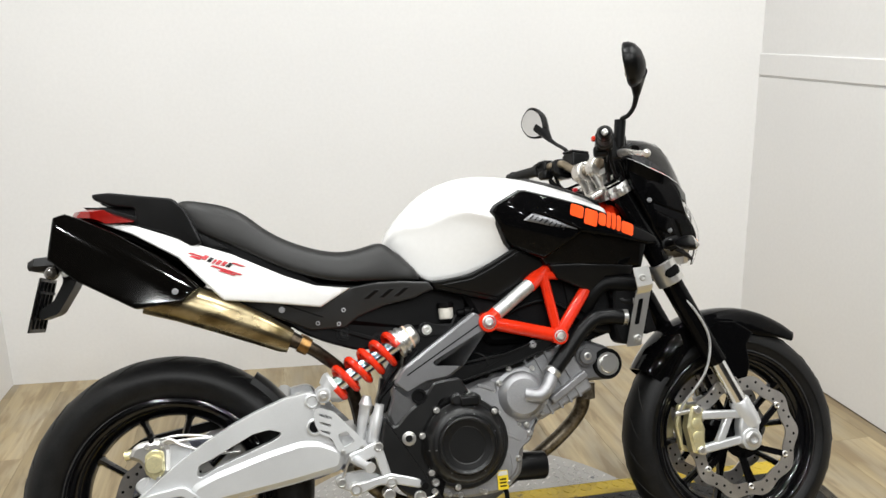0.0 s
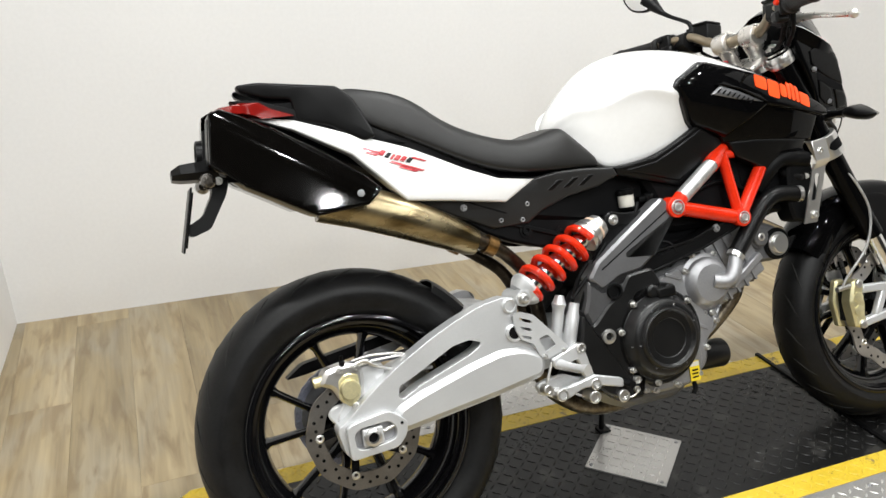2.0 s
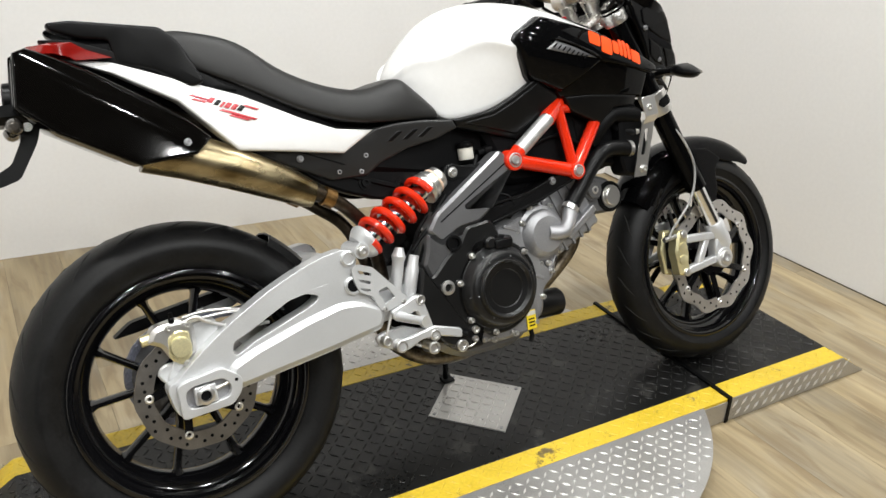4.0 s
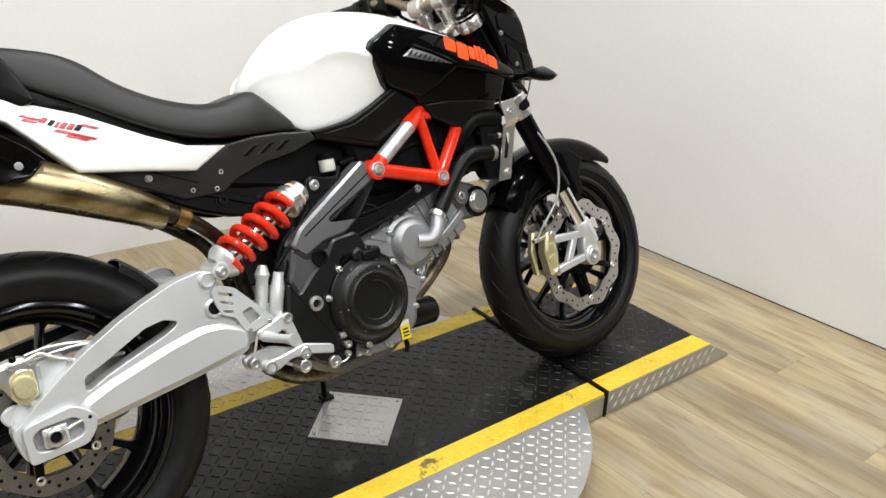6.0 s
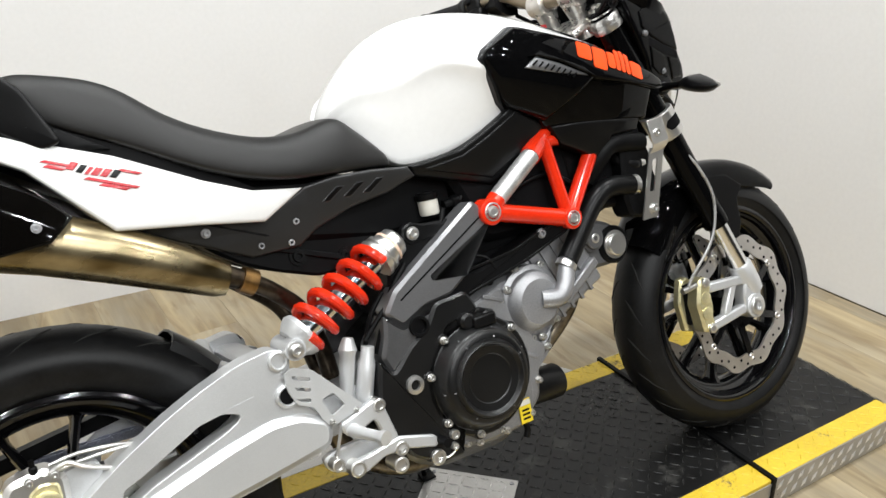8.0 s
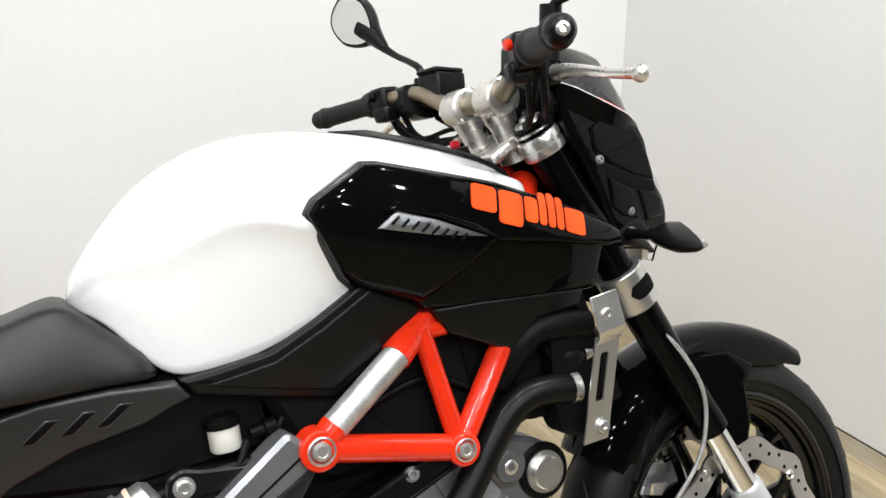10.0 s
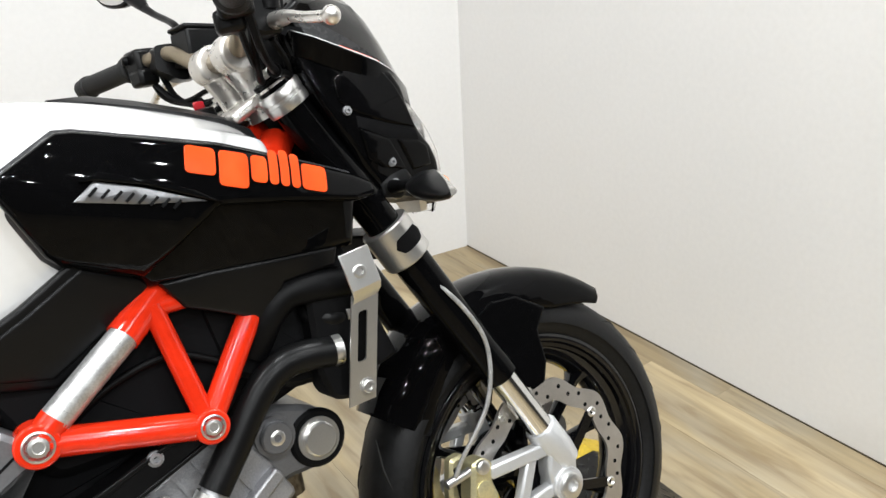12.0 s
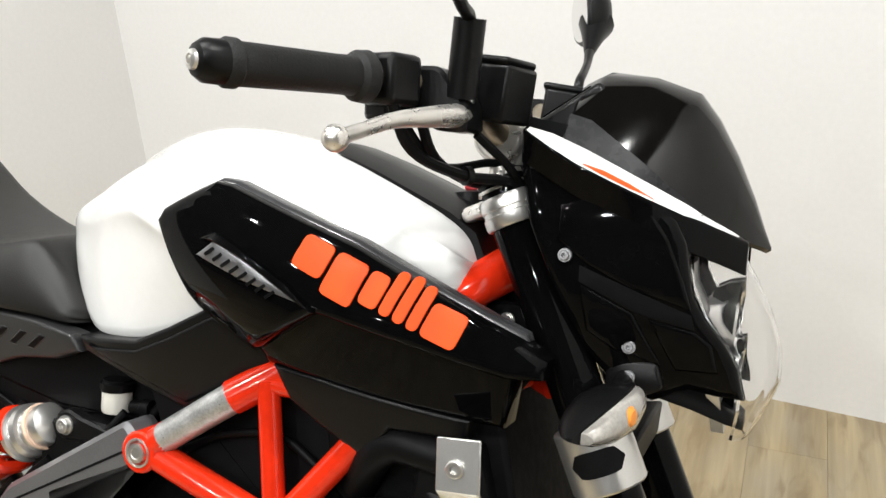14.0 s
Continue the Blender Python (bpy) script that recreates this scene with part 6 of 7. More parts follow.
    P("link_rod", one(cyl, (-0.311, s * 0.150, 0.390), (-0.336, s * 0.150, 0.331), 0.003, n=8), STEEL, fc)
    P("return_spring", one(tube, [(-0.160, s * 0.160, 0.276), (-0.140, s * 0.162, 0.272), (-0.120, s * 0.160, 0.280), (-0.118, s * 0.158, 0.286)], 0.002, 6), STEEL, fc)
bm = bmesh.new()
stack(bm, (-0.262, -0.130, 0.395), (0.28, -0.05, 0.96), [(0, 0.010), (0.02, 0.015), (0.075, 0.015), (0.085, 0.012), (0.105, 0.011)], 18)
P("master_cylinder", bm, SILVER, None, "silver rear brake master cylinder")
bm = bmesh.new()
stack(bm, (-0.285, -0.125, 0.42), (0.25, 0, 0.97), [(0, 0.011), (0.05, 0.013), (0.07, 0.013), (0.08, 0.016), (0.1, 0.009)], 16)
P("brake_switch", bm, SILVER)
bm = bmesh.new()
stack(bm, (-0.050, -0.102, 0.678), (0, 0, 1), [(0, 0.016), (0.003, 0.018), (0.028, 0.018)], 22)
reservoir = P("fluid_reservoir", bm, MILK, None, "milky brake fluid reservoir")
P("reservoir_cap", one(stack, (-0.050, -0.102, 0.705), (0, 0, 1), [(0, 0.0195), (0.002, 0.0205), (0.010, 0.0205), (0.012, 0.017), (0.014, 0.017), (0.014, 0.0)], 22), MATTE, reservoir, "black cap")
bm = bmesh.new()
stack(bm, (-0.022, -0.106, 0.690), (1, 0, 0.1), [(0, 0.008), (0.015, 0.008), (0.018, 0.011), (0.03, 0.010)], 12)
P("hose_union", bm, MATTE)
# side stand
bm = bmesh.new()
tube(bm, [(-0.09, 0.085, 0.27), (-0.05, 0.15, 0.17), (-0.02, 0.222, 0.088)], 0.007, 12)
box(bm, (-0.015, 0.224, 0.080), (0.03, 0.03, 0.008), Matrix.Rotation(radians(19.5), 3, "X"))
P("side_stand", bm, MATTE)
# hugger over the rear tyre
bm = bmesh.new()
secs = []
for a in np.linspace(radians(14), radians(52), 11):
    r = 0.334
    pts = [(-0.062, -0.022), (-0.056, -0.004), (-0.036, 0.005), (0, 0.008), (0.036, 0.005), (0.056, -0.004), (0.062, -0.022)]
    outer = [(REAR.x + (r + dr) * math.cos(a), y, REAR.z + (r + dr) * math.sin(a)) for y, dr in pts]
    inner = [(REAR.x + (r + dr - 0.004) * math.cos(a), y * 0.96, REAR.z + (r + dr - 0.004) * math.sin(a)) for y, dr in reversed(pts)]
    secs.append(outer + inner)
loft(bm, secs)
P("hugger", bm, SATIN, None, "black rear hugger")


# ---- front end ----
fork = new("fork")
fork.parent = motorcycle
tagged(fork, "upside-down fork with black tubes and chrome sliders")
F0, F1 = V((0.430, 0, 0.968)), V((0.722, 0, 0.352))
FD = (F1 - F0).normalized()
up = lambda t, y: F0 + FD * t + V((0, y, 0))
for s in BOTH:
    y = s * 0.100
    P("outer_tube", one(stack, up(-0.03, y), FD, [(0, 0.020), (0.004, 0.0255), (0.245, 0.0255), (0.30, 0.0275), (0.50, 0.0265), (0.525, 0.028), (0.545, 0.028), (0.548, 0.022)], 32), GLOSS, fork, "black fork tube")
    P("slider", one(stack, up(0.50, y), FD, [(0, 0.0215), (0.15, 0.0215)], 28), CHROME, fork, "chrome slider")
    bm = bmesh.new()
    stack(bm, up(0.63, y), FD, [(0, 0.025), (0.004, 0.027), (0.05, 0.027), (0.075, 0.024), (0.08, 0.015)], 24)
    P("fork_foot", bm, SILVER, fork)
    bm = bmesh.new()
    cyl(bm, (0.716, y - s * 0.02, 0.298), (0.716, y + s * 0.020, 0.298), 0.028, n=26)
    prism(bm, rounded([(0.690, 0.285), (0.735, 0.282), (0.748, 0.345), (0.735, 0.385), (0.700, 0.375), (0.688, 0.33)], 0.01), y - s * 0.016, y + s * 0.016, 0.004)
    P("axle_clamp", bm, SILVER, fork, bevel=0.002)
    for p0, p1, w_, h_ in (((0.715, y, 0.300), (0.586, y + s * 0.002, 0.286), 0.022, 0.021), ((0.712, y, 0.362), (0.588, y + s * 0.002, 0.372), 0.022, 0.021), ((0.668, y, 0.362), (0.630, y + s * 0.002, 0.295), 0.018, 0.020)):
        P("caliper_mount", one(beam, p0, p1, w_, h_), SILVER, fork, bevel=0.004)
    bm = bmesh.new()
    stack(bm, (0.716, y + s * 0.018, 0.298), (0, s, 0), [(0, 0.020), (0.008, 0.020), (0.010, 0.017), (0.010, 0.010), (-0.004, 0.009)], 24)
    P("axle_end", bm, STEEL, fork)
    # lower clamp ring, its window a dark patch for the shade inside
    t0 = (V((0.535, 0, 0.745)) - F0).dot(FD)
    P("lower_clamp", one(stack, up(t0 - 0.028, y), FD, [(0, 0.029), (0, 0.0345), (0.002, 0.036), (0.058, 0.036), (0.060, 0.0345), (0.060, 0.029)], 32), STEEL, fork)
    bm = bmesh.new()
    cs = []
    for k in range(9):
        a = radians(-128 + 96 * k / 8) if s < 0 else radians(32 + 96 * k / 8)
        rad = V((math.cos(a) * 0.9, math.sin(a), 0))
        hh = 0.001 + 0.011 * math.sqrt(max(0, 1 - abs((k - 4) / 4) ** 5))
        rad = (rad - FD * rad.dot(FD)).normalized()
        cs.append([up(t0 - 0.028 + q, y) + rad * r for q, r in ((0.030 - hh, 0.0350), (0.030 - hh, 0.0366), (0.030 + hh, 0.0366), (0.030 + hh, 0.0350))])
    loft(bm, cs)
    P("clamp_window_shade", bm, DARK, fork)
    P("upper_clamp", one(stack, up(-0.012, y), FD, [(0, 0.026), (0, 0.0295), (0.003, 0.031), (0.012, 0.031), (0.013, 0.0295), (0.017, 0.0295), (0.018, 0.031), (0.027, 0.031), (0.030, 0.0295), (0.030, 0.026)], 32), STEEL, fork, "machined alloy clamp")
    P("fork_cap", one(stack, up(-0.03, y), -FD, [(-0.012, 0.0285), (-0.009, 0.028), (-0.009, 0.024), (-0.004, 0.024), (-0.004, 0.021), (0.004, 0.020), (0.005, 0.011), (0.010, 0.010), (0.010, 0.004)], 28), POLISH, fork)
    P("cap_ring", one(stack, up(-0.024, y), -FD, [(0, 0.0258), (0.0035, 0.0258), (0.0035, 0.0215)], 28), MATTE, fork)
    # caliper
    cal = new("front_caliper")
    cal.parent = motorcycle
    tagged(cal, "gold radial front brake caliper")
    CAL = [(0.562, 0.398), (0.584, 0.399), (0.597, 0.385), (0.589, 0.360), (0.595, 0.335), (0.590, 0.310), (0.594, 0.288), (0.580, 0.274), (0.556, 0.280), (0.552, 0.31), (0.546, 0.345)]
    P("caliper_body", one(prism, rounded(CAL, 0.006), y - s * 0.020, y + s * 0.012, 0.006), GOLD, cal)
    P("caliper_half", one(prism, rounded([(x - 0.010, z) for x, z in CAL], 0.006), y - s * 0.052, y - s * 0.034, 0.005), GOLD, cal)
    P("caliper_bridge", one(prism, rounded([(0.556, 0.372), (0.578, 0.374), (0.582, 0.350), (0.560, 0.346)], 0.004), y - s * 0.050, y + s * 0.004, 0.003), GOLD, cal)
    # dark slab for the shade in the slot between the halves
    P("caliper_gap_shade", one(prism, rounded([(0.552, 0.385), (0.578, 0.385), (0.575, 0.290), (0.550, 0.295)], 0.004), y - s * 0.034, y - s * 0.022, 0.002), DARK, cal)
    for x, z in ((0.576, 0.388), (0.577, 0.285)):
        bm = bmesh.new()
        stack(bm, (x, y + s * 0.010, z), (0, s, 0), [(0, 0.011), (0.006, 0.011), (0.008, 0.008), (0.008, 0.004)], 16)
        P("bolt", bm, STEEL, cal)
    bm = bmesh.new()
    for x, z in ((0.571, 0.354), (0.569, 0.320)):
        stack(bm, (x, y + s * 0.010, z), (0, s, 0), [(0, 0.015), (0.004, 0.014), (0.005, 0.010)], 18)
    P("piston_boss", bm, GOLD, cal)
    P("brake_line", one(tube, [(0.530, y, 0.378), (0.545, y + s * 0.01, 0.410), (0.600, y + s * 0.028, 0.480), (0.622, y + s * 0.030, 0.560), (0.598, y + s * 0.028, 0.630), (0.555, y + s * 0.02, 0.690), (0.520, y + s * 0.005, 0.730), (0.49, y * 0.8, 0.80)], 0.0034, 8), SLEEVE, cal, "braided steel brake line")
    bm = bmesh.new()
    cyl(bm, (0.518, y, 0.382), (0.566, y, 0.386), 0.007, n=12)
    P("banjo_bolt", bm, STEEL, cal)
bm = bmesh.new()
beam(bm, up(0.005, -0.085), up(0.005, 0.085), 0.042, 0.022)
P("upper_yoke", bm, POLISH, fork, bevel=0.004)
bm = bmesh.new()
box(bm, (0.410, 0, 0.972), (0.095, 0.15, 0.016), Matrix.Rotation(radians(-25.4), 3, "Y"))
P("yoke_plate", bm, POLISH, fork, "polished alloy top yoke", bevel=0.006)
bm = bmesh.new()
beam(bm, up(0.250, -0.09), up(0.250, 0.09), 0.06, 0.035)
P("lower_yoke", bm, MATTE, fork, bevel=0.004)
bm = bmesh.new()
cyl(bm, (0.716, -0.10, 0.298), (0.716, 0.10, 0.298), 0.012)
P("axle", bm, STEEL, fork)

# front mudguard
bm = bmesh.new()
secs = []
for k in range(15):
    t = k / 14
    a = radians(141.5 - 90.5 * t)
    r = 0.334 - 0.018 * max(0, 0.3 - t) / 0.3 - 0.006 * max(0, t - 0.7) / 0.3
    w = 0.070 - 0.012 * max(0, 0.3 - t) / 0.3 - 0.016 * max(0, t - 0.6) / 0.4
    fall = 0.056 + 0.028 * max(0, 0.34 - t) / 0.34 - 0.030 * max(0, t - 0.8) / 0.2
    pts = [(-w, -fall), (-w * 0.97, -0.018), (-w * 0.75, -0.003), (-w * 0.35, 0.004), (0, 0.005), (w * 0.35, 0.004), (w * 0.75, -0.003), (w * 0.97, -0.018), (w, -fall)]
    o = [(FRONT.x + (r + dr) * math.cos(a), y, FRONT.z + (r + dr) * math.sin(a)) for y, dr in pts]
    i = [(FRONT.x + (r + dr - 0.004) * math.cos(a), y * 0.95, FRONT.z + (r + dr - 0.004) * math.sin(a)) for y, dr in reversed(pts)]
    secs.append(o + i)
loft(bm, secs)
mudguard = P("front_mudguard", bm, GLOSS, None, "gloss black front mudguard", angle=45)
for s in BOTH:
    STAY = [(0.630, 0.585), (0.680, 0.605), (0.730, 0.600), (0.780, 0.566), (0.757, 0.536), (0.760, 0.482), (0.728, 0.400), (0.690, 0.395), (0.672, 0.470), (0.632, 0.540)]
    P("stay", panel(STAY, lambda x, z: 0.076, s, thick=0.006, drop=0.003, edge=0.005, step=0.04), GLOSS, mudguard)
    for x, z in ((0.700, 0.412), (0.708, 0.448), (0.648, 0.428), (0.655, 0.56)):
        bm = bmesh.new()
        bolt(bm, (x, s * 0.079, z), 0.006, 0.004, (0, s, 0))
        P("bolt", bm, STEEL, mudguard)

# headlight cowl
cowl = new("headlight_cowl")
cowl.parent = motorcycle
tagged(cowl, "gloss black headlight cowl with a smoked flyscreen")
COWL = [(0.440, 1.043), (0.545, 1.000), (0.586, 0.970), (0.597, 0.948), (0.601, 0.925), (0.606, 0.902), (0.619, 0.880), (0.636, 0.860), (0.648, 0.838), (0.656, 0.806), (0.630, 0.808), (0.607, 0.812), (0.575, 0.796), (0.536, 0.815), (0.512, 0.845), (0.483, 0.900), (0.458, 0.955), (0.446, 1.0)]
cowl_y = quad_fit([(0.448, 1.04, 0.132), (0.545, 1.0, 0.118), (0.600, 0.955, 0.110), (0.495, 0.93, 0.130), (0.602, 0.93, 0.118), (0.607, 0.90, 0.120), (0.62, 0.88, 0.111), (0.637, 0.86, 0.095), (0.648, 0.84, 0.079), (0.555, 0.851, 0.104), (0.556, 0.820, 0.100), (0.655, 0.81, 0.058), (0.512, 0.845, 0.118), (0.47, 0.96, 0.134)])
for s in BOTH:
    P("cowl_side", panel(COWL, cowl_y, s, thick=0.012, drop=0.009, edge=0.012, step=0.012), GLOSS, cowl, angle=50)
    # brow standing out over the side, with the white stripe along its top
    BROW = ((0.446, 0.140, 1.040, 0.130, 1.044), (0.470, 0.149, 1.027, 0.117, 1.038), (0.500, 0.149, 1.011, 0.110, 1.026), (0.530, 0.142, 0.998, 0.107, 1.012), (0.560, 0.131, 0.986, 0.103, 0.998), (0.589, 0.110, 0.974, 0.092, 0.984), (0.604, 0.095, 0.968, 0.081, 0.976), (0.620, 0.075, 0.962, 0.065, 0.967), (0.645, 0.046, 0.951, 0.040, 0.954))
    bm = bmesh.new()
    loft(bm, [[(x, s * yo, zo), (x, s * min(yo, cowl_y(x, zo - 0.03) + 0.001), zo - 0.03), (x, s * (min(yo, cowl_y(x, zo - 0.03)) - 0.012), zo - 0.03), (x, s * (yi - 0.012), zi - 0.006), (x, s * yi, zi)] for x, yo, zo, yi, zi in BROW])
    P("cowl_brow", bm, GLOSS, cowl, angle=60, bevel=0.002)
    def along(x, f):
        """A point on the brow's top: f = 0 at its outer edge, 1 at its inner edge."""
        q = [np.interp(x, [k[0] for k in BROW], [k[i] for k in BROW]) for i in (1, 2, 3, 4)]
        return q[0] + f * (q[2] - q[0]), q[1] + f * (q[3] - q[1])
    for nm, mt, lift, marks in (("cowl_stripe", WHITE, 0.0012, ((0.450, 0.2, 0.8), (0.470, 0.06, 0.94), (0.500, 0.05, 0.95), (0.530, 0.05, 0.95), (0.560, 0.05, 0.95), (0.590, 0.06, 0.94), (0.620, 0.2, 0.8), (0.636, 0.45, 0.55))), ("stripe_accent", ORANGE, 0.0020, ((0.505, 0.10, 0.12), (0.522, 0.06, 0.30), (0.545, 0.05, 0.28), (0.566, 0.05, 0.07)))):
        bm = bmesh.new()
        loft(bm, [[(x, s * along(x, f)[0], along(x, f)[1] + h) for f, h in ((f0, lift), (f1, lift), (f1, -0.001), (f0, -0.001))] for x, f0, f1 in marks])
        P(nm, bm, mt, cowl, "white stripe" if mt is WHITE else "")
    for x, y, z in ((0.495, cowl_y(0.495, 0.930) + 0.0035, 0.930), (0.555, cowl_y(0.555, 0.851) + 0.0035, 0.851), (0.556, 0.106, 0.822)):
        P("screw", one(bolt, (x, s * y, z), 0.0046, 0.003, (0, s, 0)), CAST, cowl)
    for facet in ([(0.487, 0.974), (0.505, 0.982), (0.531, 0.982), (0.566, 0.974), (0.582, 0.952), (0.595, 0.922), (0.606, 0.890), (0.557, 0.904), (0.516, 0.922), (0.487, 0.943)], [(0.509, 0.905), (0.556, 0.883), (0.584, 0.835), (0.540, 0.847), (0.516, 0.863)], [(0.570, 0.879), (0.610, 0.871), (0.625, 0.860), (0.632, 0.833), (0.595, 0.832)]):
        P("cowl_facet", panel(facet, lambda x, z: cowl_y(x, z) + 0.0030, s, thick=0.008, drop=0.0026, edge=0.0045, step=0.012), GLOSS, cowl, angle=60)
    # dark strip laid on the cowl for the shade between its facets
    GROOVE = [(0.508, 0.922), (0.556, 0.904), (0.606, 0.886), (0.610, 0.872), (0.568, 0.881), (0.557, 0.884), (0.508, 0.907)]
    P("cowl_groove_shade", panel(GROOVE, lambda x, z: cowl_y(x, z) + 0.0008, s, thick=0.004, drop=0.0003, edge=0.0008, step=0.012), DARK, cowl)
    MOUNT = [(0.535, 0.835), (0.580, 0.838), (0.588, 0.815), (0.560, 0.800), (0.535, 0.806)]
    P("indicator_mount", panel(rounded(MOUNT, 0.006), lambda x, z: 0.103, s, thick=0.012, drop=0.002, edge=0.003, step=0.05), SATIN, cowl)
    # dark band between the stripe and the screen
    bm = bmesh.new()
    loft(bm, [[(x, s * (along(x, 1)[0] - 0.001), along(x, 1)[1] - 0.003), (x, s * w, zu), (x - 0.003, s * (w - 0.004), zu - 0.003), (x - 0.003, s * (along(x, 1)[0] - 0.006), along(x, 1)[1] - 0.005)] for x, w, zu in ((0.478, 0.095, 1.060), (0.500, 0.102, 1.054), (0.545, 0.102, 1.022), (0.586, 0.093, 0.990), (0.606, 0.081, 0.976), (0.626, 0.062, 0.963), (0.645, 0.040, 0.954))])
    P("screen_band", bm, SCREENBAND, cowl)
# flyscreen: ridged, falling to a point ahead
bm = bmesh.new()
secs = []
for x, zc, w, drop in ((0.480, 1.100, 0.092, 0.042), (0.500, 1.110, 0.100, 0.058), (0.545, 1.106, 0.100, 0.088), (0.586, 1.093, 0.092, 0.108), (0.606, 1.068, 0.080, 0.096), (0.626, 1.034, 0.060, 0.074), (0.645, 0.994, 0.036, 0.042), (0.657, 0.964, 0.016, 0.016), (0.664, 0.948, 0.003, 0.003)):
    half = [(0, zc), (0.28 * w, zc - 0.02 * drop), (0.52 * w, zc - 0.16 * drop), (0.78 * w, zc - 0.55 * drop), (w, zc - drop)]
    o = [(x, -y, z) for y, z in reversed(half)] + [(x, y, z) for y, z in half[1:]]
    i = [(x - 0.004, y * 0.96, z - 0.003) for _, y, z in reversed(o)]
    secs.append(o + i)
loft(bm, secs)
P("flyscreen", bm, SMOKE, cowl, "dark smoked flyscreen", angle=50)
bm = bmesh.new()
secs = []
for x, zt, zb, w in ((0.44, 1.055, 0.95, 0.110), (0.50, 1.045, 0.85, 0.100), (0.56, 1.000, 0.83, 0.090), (0.59, 0.968, 0.84, 0.078)):
    secs.append([(x, -w, zb), (x, -w, zt), (x, w, zt), (x, w, zb)])
loft(bm, secs)
P("cowl_core", bm, DARK, cowl)
# headlight: reflector bowls behind a clear lens
bm = bmesh.new()
LENS = ((0.950, 0.600, 0.634, 0.080), (0.915, 0.604, 0.656, 0.094), (0.885, 0.618, 0.672, 0.092), (0.850, 0.642, 0.684, 0.074), (0.820, 0.652, 0.686, 0.058), (0.790, 0.652, 0.676, 0.045), (0.760, 0.648, 0.662, 0.030))
secs = []
for z, xs, xf, w in LENS:
    half = [(xf, 0), (xf - 0.003, 0.35 * w), (0.4 * xs + 0.6 * xf, 0.7 * w), (xs, w)]
    o = [(x, -y, z) for x, y in reversed(half)] + [(x, y, z) for x, y in half[1:]]
    i = [(x - 0.003, y * 0.96, z) for x, y, z in reversed(o)]
    secs.append(o + i)
loft(bm, secs)
lens = P("headlight_lens", bm, CLEAR, cowl, "clear headlight lens", angle=50)
lens.visible_shadow = False
for s in BOTH:
    bm = bmesh.new()
    stack(bm, (0.612, s * 0.032, 0.885), (1, 0, -0.05), [(0, 0.008), (0.004, 0.020), (0.016, 0.028), (0.030, 0.032), (0.030, 0.033), (0.0, 0.012)], 24)
    P("reflector", bm, CHROME, cowl)
bm = bmesh.new()
stack(bm, (0.618, 0, 0.825), (1, 0, -0.05), [(0, 0.008), (0.004, 0.024), (0.016, 0.034), (0.030, 0.038), (0.030, 0.039), (0.0, 0.012)], 24)
P("reflector", bm, CHROME, cowl)
bm = bmesh.new()
loft(bm, [[(x - 0.012, -w, z), (x, -w, z), (x, w, z), (x - 0.012, w, z)] for z, x, w in ((0.765, 0.640, 0.028), (0.800, 0.634, 0.046), (0.850, 0.622, 0.064), (0.900, 0.592, 0.088), (0.945, 0.588, 0.082))])
P("lamp_back", bm, STEEL, cowl, "bright lamp reflector housing")
bm = bmesh.new()
beam(bm, (0.626, -0.052, 0.872), (0.626, 0.052, 0.872), 0.03, 0.010)
P("lamp_divider", bm, DARK, cowl)
bm = bmesh.new()
loft(bm, [[(x, -w, zb), (x, -w, zb + 0.4 * (zt - zb)), (x, -w * 0.85, zt), (x, w * 0.85, zt), (x, w, zb + 0.4 * (zt - zb)), (x, w, zb)] for x, zt, zb, w in ((0.545, 0.838, 0.808, 0.088), (0.580, 0.828, 0.800, 0.076), (0.610, 0.814, 0.790, 0.060), (0.640, 0.792, 0.777, 0.042), (0.656, 0.780, 0.771, 0.028))])
P("lamp_chin", bm, MATTE, cowl, bevel=0.002)
# front indicators
for s in BOTH:
    ind = new("front_indicator")
    ind.parent = motorcycle
    tagged(ind, "black indicator on a short stem")
    P("stem", one(tube, [(0.552, s * 0.10, 0.818), (0.551, s * 0.135, 0.817), (0.552, s * 0.165, 0.815)], [0.010, 0.007, 0.008], 12), SATIN, ind)
    # almond shell, pointed outward and swept back, open to the front
    FORM = ((0.158, 0.566, 0.548, 0.806, 0.822), (0.167, 0.578, 0.540, 0.799, 0.831), (0.190, 0.577, 0.532, 0.793, 0.830), (0.214, 0.569, 0.530, 0.790, 0.822), (0.236, 0.560, 0.532, 0.792, 0.813), (0.250, 0.553, 0.538, 0.796, 0.806), (0.257, 0.549, 0.543, 0.799, 0.802))
    bm = bmesh.new()
    secs = []
    for y, xf, xb, z0, z1 in FORM:
        zc, h = (z0 + z1) / 2, (z1 - z0) / 2
        secs.append([(xf + (xf - xb) * min(0, math.cos(a)) - 0.006, s * y, zc + h * math.sin(a)) for a in np.linspace(0, 2 * math.pi, 25)[:-1]])
    loft(bm, secs)
    P("indicator_body", bm, SATIN, ind, angle=60)
    bm = bmesh.new()
    secs = []
    for y, xf, xb, z0, z1 in FORM[1:-1]:
        zc, h = (z0 + z1) / 2, (z1 - z0) * 0.46
        secs.append([(xf - 0.005 + 0.010 * max(0, math.cos(a)), s * y, zc + h * math.sin(a)) for a in np.linspace(0, 2 * math.pi, 25)[:-1]])
    loft(bm, secs)
    P("indicator_lens", bm, LENSGREY, ind, "clear lens", angle=60)
    bm = bmesh.new()
    stack(bm, (0.5685, s * 0.199, 0.811), (1, s * 0.3, 0.05), [(0, 0.009), (0.008, 0.009), (0.011, 0.006), (0.0115, 0.0)], 16)
    P("bulb", bm, AMBER, ind, "amber bulb")

